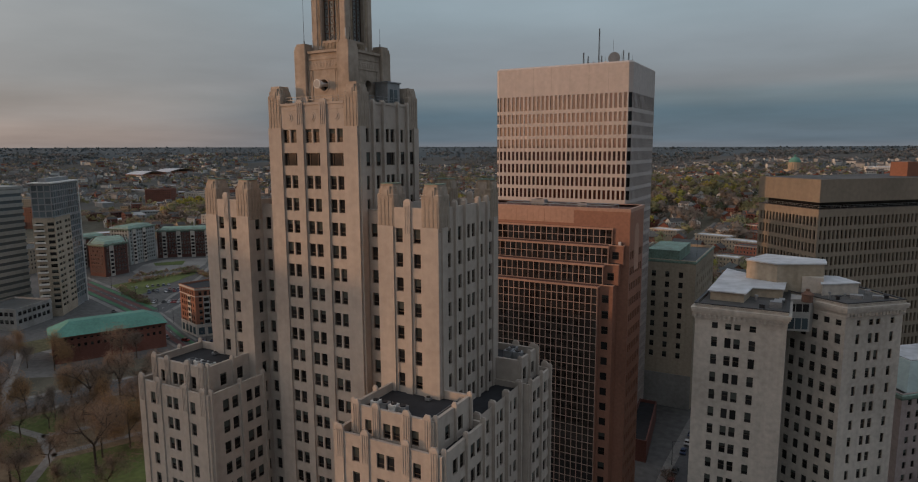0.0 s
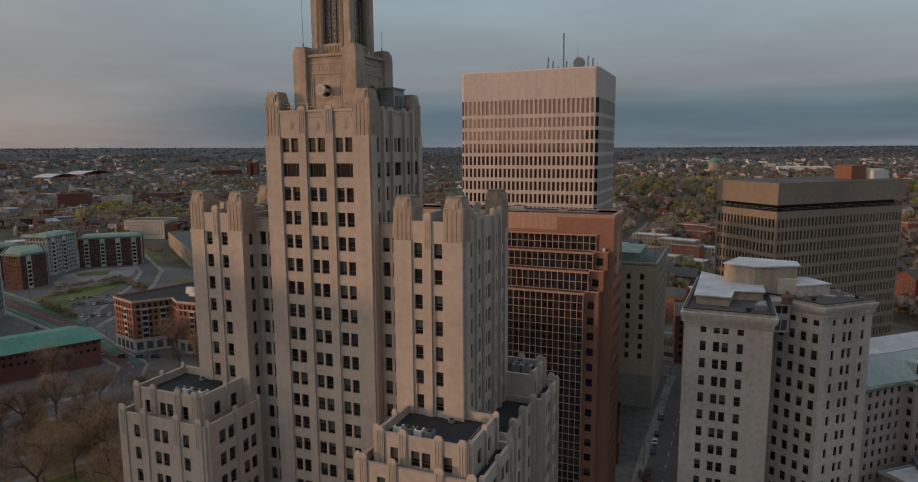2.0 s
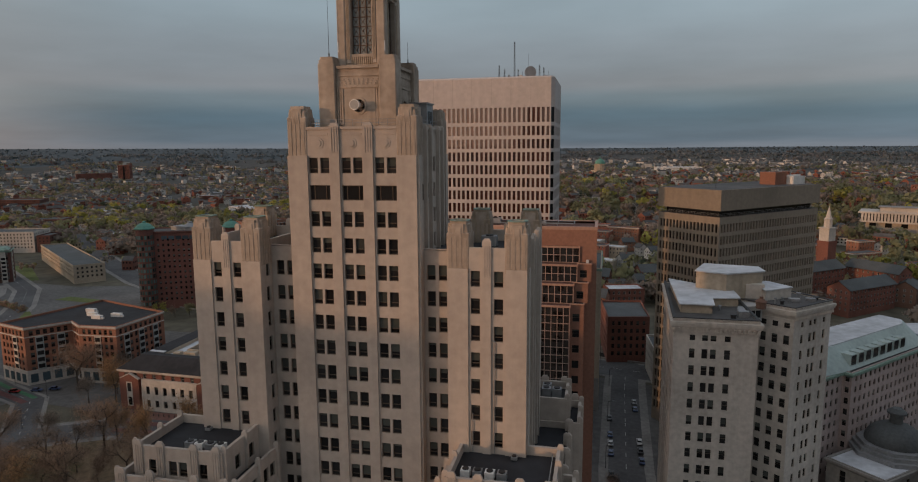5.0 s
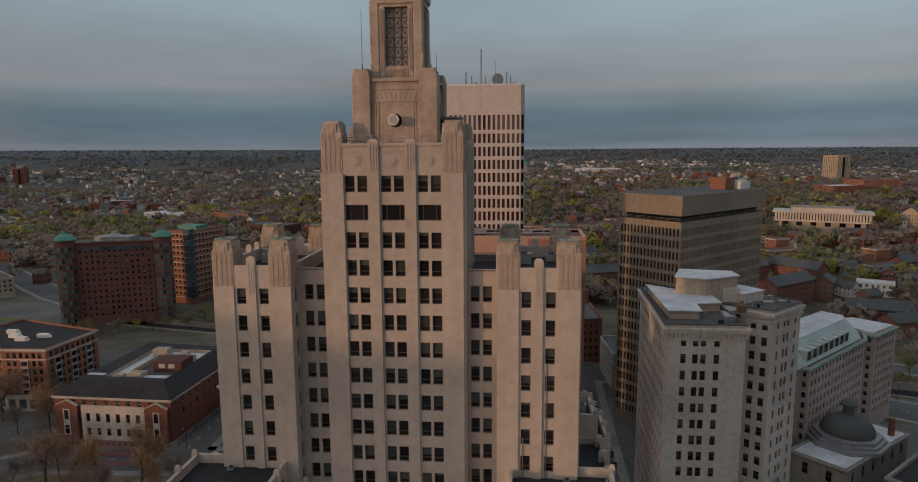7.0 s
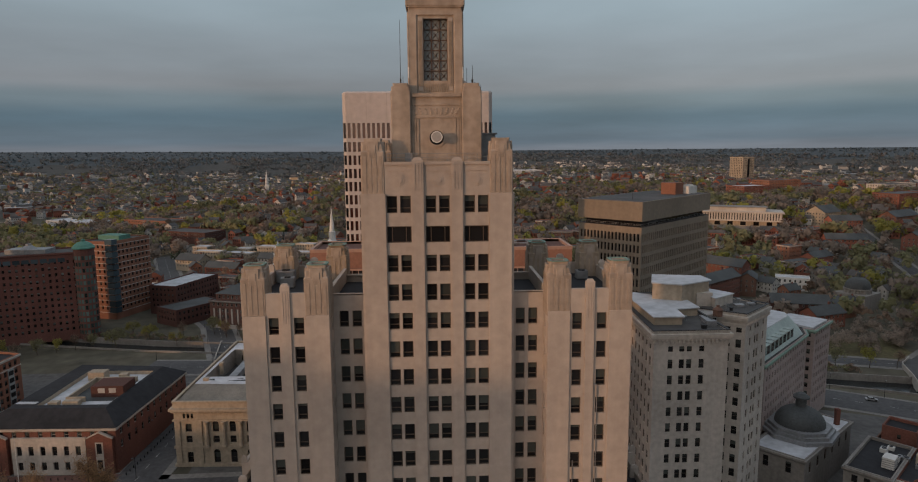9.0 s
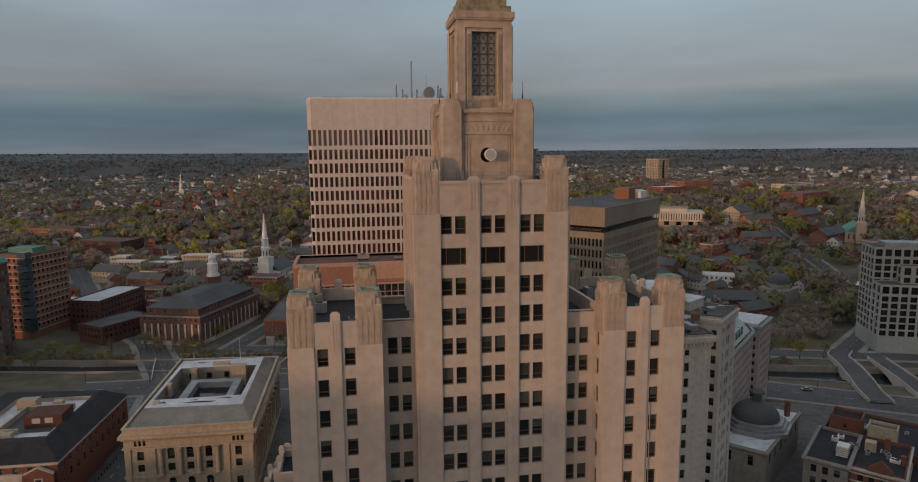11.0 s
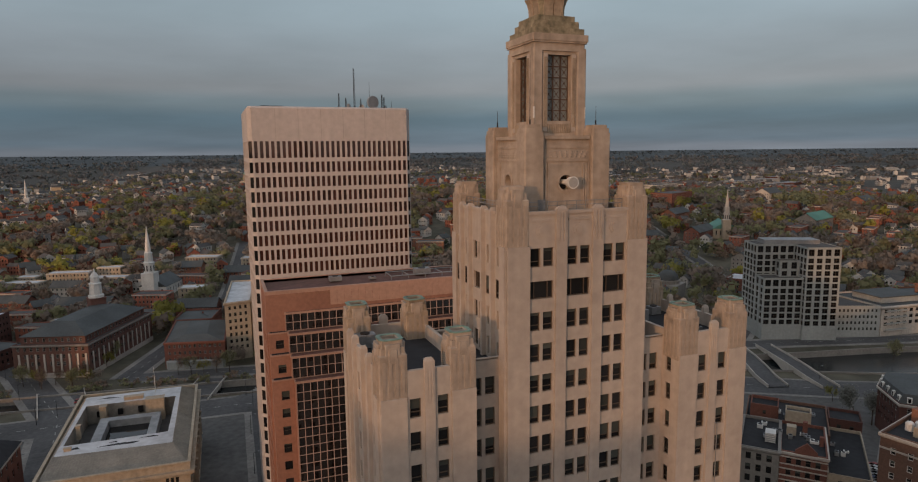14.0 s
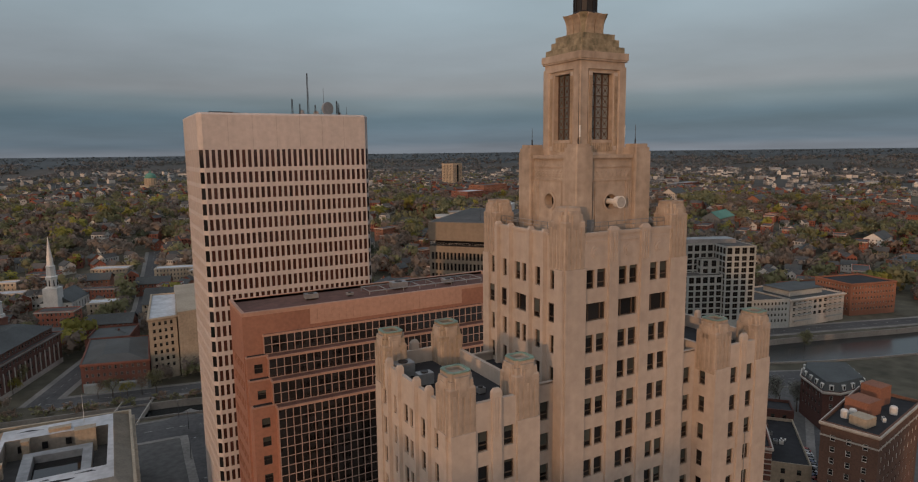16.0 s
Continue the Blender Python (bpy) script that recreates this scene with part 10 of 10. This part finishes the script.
woods("ridge_green_woods", 3300, hill_area(1000, 2000, kind=3), (9, 15), leaf_olive, "olive trees on the far slope", 11, 14, 2.0, 1.3)
woods("far_woods", 5000, hill_area(1800, 3400, -75, 75, 1), (8, 13), far_wood_hazed, "far bare woods with haze put into their grey-brown colour", 6, 8, 4.6, 2.0)
woods("far_green_woods", 4600, hill_area(1700, 3400, -75, 75, 3), (8, 13), far_green_hazed, "far green woods dulled by haze put into their colour", 7, 8, 4.6, 2.0)
woods("horizon_woods", 3800, hill_area(3000, 4300, -75, 75, None, -0.5), (3, 4), horizon_green_hazed, "skyline woods with blue haze put into their colour", 14, 8, 16.0, 6.0)
woods("valley_woods", 1800, left_area, (8, 14), twig_grey, "brown spring trees across the valley", 8, 18, 1.7, 1.2)
woods("valley_green_woods", 2300, left_area, (8, 14), leaf_olive, "olive spring trees across the valley", 9, 18, 1.7, 1.2)


def lot_area(g):
    """Overgrown ground behind the apartment row and the car park."""
    x, y = g.uniform(-960, -500), g.uniform(330, 720)
    if not clear(x, y) or noise.noise(Vector((x / 70, y / 70, 3.0))) < -0.05 or y - river_mid(x) < 14 or (x > -660 and 470 < y < 580) or (x > -505 and y < 430):
        return None
    return x, y


woods("lot_woods", 560, lot_area, (7, 12), twig_brown, "russet trees on overgrown ground behind an apartment row", 21, 56, 0.96)
woods("lot_olive_woods", 240, lot_area, (6, 11), leaf_olive, "olive trees on overgrown ground behind an apartment row", 22, 56, 0.96)


def shrub_area(g):
    """Planting along the top of the far river wall."""
    x = g.uniform(-300, 130)
    y = river_mid(x) + river_half(x) + g.uniform(2.0, 9.0)
    return (x, y) if clear(x, y) else None


woods("quay_shrubs", 150, shrub_area, (2.2, 4.2), leaf_olive, "low green shrubs planted along the river wall", 31, 60, 1.0, 1.4)
def verge_area(g):
    """Hedges round the car park and along the plaza."""
    a, b = (((-418, 267), (-360, 247)), ((-428, 280), (-424, 334)), ((-426, 336), (-386, 320)), ((-446, 300), (-436, 344)))[int(g.integers(0, 4))]
    f = g.uniform(0, 1)
    return a[0] + (b[0] - a[0]) * f + g.normal() * 1.6, a[1] + (b[1] - a[1]) * f + g.normal() * 1.6


woods("verge_shrubs", 190, verge_area, (1.6, 3.6), leaf_olive, "green shrubs along the verge of a car park", 33, 50, 1.0, 1.3)
woods("verge_russet_shrubs", 130, verge_area, (1.8, 4.5), twig_brown, "russet bare shrubs along the verge of a car park", 34, 50, 1.0, 1.3)
woods("quay_russet_shrubs", 110, shrub_area, (2.0, 4.5), twig_brown, "russet bare shrubs along the river wall", 32, 60, 1.0, 1.4)


def bank_area(g):
    """The overgrown slope beside the wide road."""
    f, o = g.uniform(0, 1), g.uniform(16, 110)
    x, y = -380 - 390 * f + 0.66 * o, 418 + 360 * f + 0.75 * o
    return (x, y) if clear(x, y) else None


def yard_area(g):
    x, y = g.uniform(-175, -40), g.uniform(352, 560)
    return (x, y) if y - river_mid(x) > 22 and clear(x, y) else None


woods("yard_trees", 130, yard_area, (7, 12), twig_grey, "bare trees round the church and the quay", 15, 150, 0.6)
woods("yard_green_trees", 70, yard_area, (6, 11), leaf_olive, "olive trees round the church and the quay", 16, 150, 0.6)


def quay_area(g):
    x, y = g.uniform(126, 205), g.uniform(288, 345)
    return (x, y) if y - river_mid(x) > 16 and y < 349 - 0.12 * (x - 126) and clear(x, y) else None


woods("quay_trees", 44, quay_area, (6, 11), twig_grey, "bare grey-brown trees on a grass plot behind the quay", 17, 200, 0.5)
woods("bank_woods", 520, bank_area, (6, 12), twig_brown, "russet trees on an overgrown bank", 12, 60, 0.92)
woods("bank_olive_woods", 240, bank_area, (6, 12), leaf_olive, "olive trees on an overgrown bank", 13, 60, 0.92)


def far_sheds(n, seed):
    gg = np.random.default_rng(seed)
    s = Shape()
    for k in range(n):
        x, y = (float(gg.uniform(-2400, -600)), float(gg.uniform(600, 2200))) if k % 2 else (float(gg.uniform(500, 1900)), float(gg.uniform(700, 1700)))
        z = height(x, y)
        w, d, h = gg.uniform(26, 70), gg.uniform(16, 32), gg.uniform(5, 9)
        P = rot(rect(-w / 2, w / 2, -d / 2, d / 2), float(gg.uniform(-40, 40)), x, y)
        s.prism(P, z - 2, z + h, int(gg.integers(0, 3)), cap=False)
        s.face([(*p, z + h) for p in P], 3)
    tagged(new("far_sheds", s.mesh("far_sheds", [house_grey, brick_dark, grey_precast, roof_pale_grey])), "far low works and stores with pale flat roofs", "sheds", "", "stuff")


far_sheds(130, 5)


# ---- cars and street lamps ----
def car_kind(paint, k):
    """A small car: lower body, glazed cabin, wheels."""
    b, c, wl = Shape(), Shape(), Shape()
    prof = [(-2.15, 0.35), (2.15, 0.35), (2.2, 0.62), (1.3, 0.88), (-1.7, 0.92), (-2.2, 0.8)]
    n = len(prof)
    for sg in (0, 1):
        pts = [(x, (-0.85, 0.85)[sg], z) for x, z in prof]
        b.face(pts if not sg else pts[::-1])
    for i in range(n):
        j = (i + 1) % n
        b.face([(prof[i][0], -0.85, prof[i][1]), (prof[i][0], 0.85, prof[i][1]), (prof[j][0], 0.85, prof[j][1]), (prof[j][0], -0.85, prof[j][1])])
    top = 1.42 + 0.12 * (k % 2)
    c.prism(rect(-1.65, 1.1, -0.78, 0.78), 0.88, top - 0.04, top=rect(-1.2, 0.35, -0.62, 0.62))
    r = Shape(); r.prism(rect(-1.22, 0.37, -0.63, 0.63), top - 0.05, top)
    return b.mesh("body", paint), c.mesh("cabin", glass_black), r.mesh("car_roof", paint)


wheel = Shape()
for i in range(10):
    a0, a1 = 2 * math.pi * i / 10, 2 * math.pi * (i + 1) / 10
    p = [(0.33 * math.cos(a), 0.33 * math.sin(a)) for a in (a0, a1)]
    wheel.face([(p[0][0], -0.1, p[0][1]), (p[1][0], -0.1, p[1][1]), (p[1][0], 0.1, p[1][1]), (p[0][0], 0.1, p[0][1])])
for y in (-0.1, 0.1):
    wheel.face([(0.33 * math.cos(2 * math.pi * i / 10), y, 0.33 * math.sin(2 * math.pi * i / 10)) for i in range(10)])
tyre = mat("tyre", (0.02, 0.02, 0.02), 0.9, 0.1, 2, 0.5, 0, 0)
wheel_me = wheel.mesh("wheel", tyre)
PAINTS = [("white", (0.6, 0.6, 0.6)), ("black", (0.02, 0.02, 0.022)), ("silver", (0.33, 0.34, 0.35)), ("red", (0.30, 0.03, 0.03)), ("blue", (0.05, 0.08, 0.17)), ("grey", (0.12, 0.12, 0.125))]
CARS = []
for k, (nm, col) in enumerate(PAINTS):
    CARS.append((nm, car_kind(mat("paint_" + nm, col, 0.3, 0.05, 1, 0.3, 0, 0, spec=0.5), k)))


def car(x, y, deg, k, z=0.2, where="parked on a street"):
    nm, (b, c, r) = CARS[k % 6]
    e = thing("car", (x, y, z), f"{nm} car {where}", "car", "parked cars")
    e.rotation_euler = (0, 0, radians(deg))
    for n, me in (("body", b), ("cabin", c), ("car_roof", r)):
        new(n, me).parent = e
    for wx in (-1.35, 1.35):
        for wy in (-0.8, 0.8):
            w = new("wheel", wheel_me); w.parent = e; w.location = (wx, wy, 0.33)


rnd = random.Random(9)
n = 0
for y in range(205, 298, 6):
    if rnd.random() < 0.75:
        car(-86.8 + 0.02 * (y - 200), y + rnd.uniform(-0.6, 0.6), 90, rnd.randrange(6), 0.24); n += 1
for y in list(range(165, 255, 7)):
    if rnd.random() < 0.55:
        car(-30.6, y, 91, rnd.randrange(6), 0.24)
    if rnd.random() < 0.4:
        car(-21.0, y + 3, 91, rnd.randrange(6), 0.24)
for (x0, y0), (x1, y1), turn in (((-410, 274), (-391, 303), -30), ((-392, 271), (-374, 290), -30), ((-388, 268), (-370, 287), -30), ((-360, 252), (-344, 262), -50)):
    for k in range(11):
        if rnd.random() < 0.72:
            car(x0 + (x1 - x0) * k / 10, y0 + (y1 - y0) * k / 10, turn, rnd.randrange(6), 0.12, "in a car park")
for k in range(12):
    car(84.0 + 1.45 * k, 143.0 + 1.4 * k, 100, rnd.randrange(6), 0.05, "in a small car park")
for x, y, d in ((-168, 330, 80), (-130, 430, 72), (-140, 300, -6), (-60, 288, -10), (60, 258, -15), (-300, 182, 8), (-360, 225, -24), (-330, 205, -24), (-285, 205, -20), (110, 245, -20), (-258, 212, 20), (-264, 209, 15), (-272, 206, 12)):
    car(x, y, d, rnd.randrange(6), 0.3)


def street_lamp(x, y, deg):
    e = thing("street_lamp", (x, y, 0.14), "tall dark street lamp with a curved arm", "street lamp", "street lamps")
    e.rotation_euler = (0, 0, radians(deg))
    new("pole", LAMP_POLE).parent = e
    new("lamp_head", LAMP_HEAD).parent = e


s = Shape(); s.bar((0, 0, 0), (0, 0, 7.5), 0.11, sides=6, r2=0.07); s.bar((0, 0, 7.4), (1.6, 0, 8.0), 0.05, sides=5)
LAMP_POLE = s.mesh("pole", metal_dark)
s = Shape(); s.box(1.4, 2.2, -0.18, 0.18, 7.9, 8.08)
LAMP_HEAD = s.mesh("lamp_head", metal_grey)
for line, wd in ROADS[:8]:
    for i, (a, b) in enumerate(zip(line, line[1:])):
        if i % 1 == 0 and abs(a[0]) < 480 and math.dist(a, b) > 10:
            u = (Vector(b) - Vector(a)).normalized(); nn = Vector((-u.y, u.x))
            p = Vector(a) + nn * (wd / 2 + 0.8)
            street_lamp(p.x, p.y, math.degrees(math.atan2(-nn.y, -nn.x)))


# ---- bollards before the brick public building ----
b = Shape(); b.lathe(0, 0, [(0.16, 0.0), (0.16, 0.85), (0.12, 0.95), (0.02, 1.0)], 8)
BOLLARD = b.mesh("post", metal_dark)
for k in range(34):
    x, y = (-212 + 2.2 * k, 196.6 + 0.02 * k) if k < 19 else (-169.6 + 0.10 * (k - 19), 199 + 2.4 * (k - 19))
    e = thing("bollard", (x, y, 0.14), "dark metal bollard beside a pavement", "bollard", "bollards round the public building")
    new("post", BOLLARD).parent = e
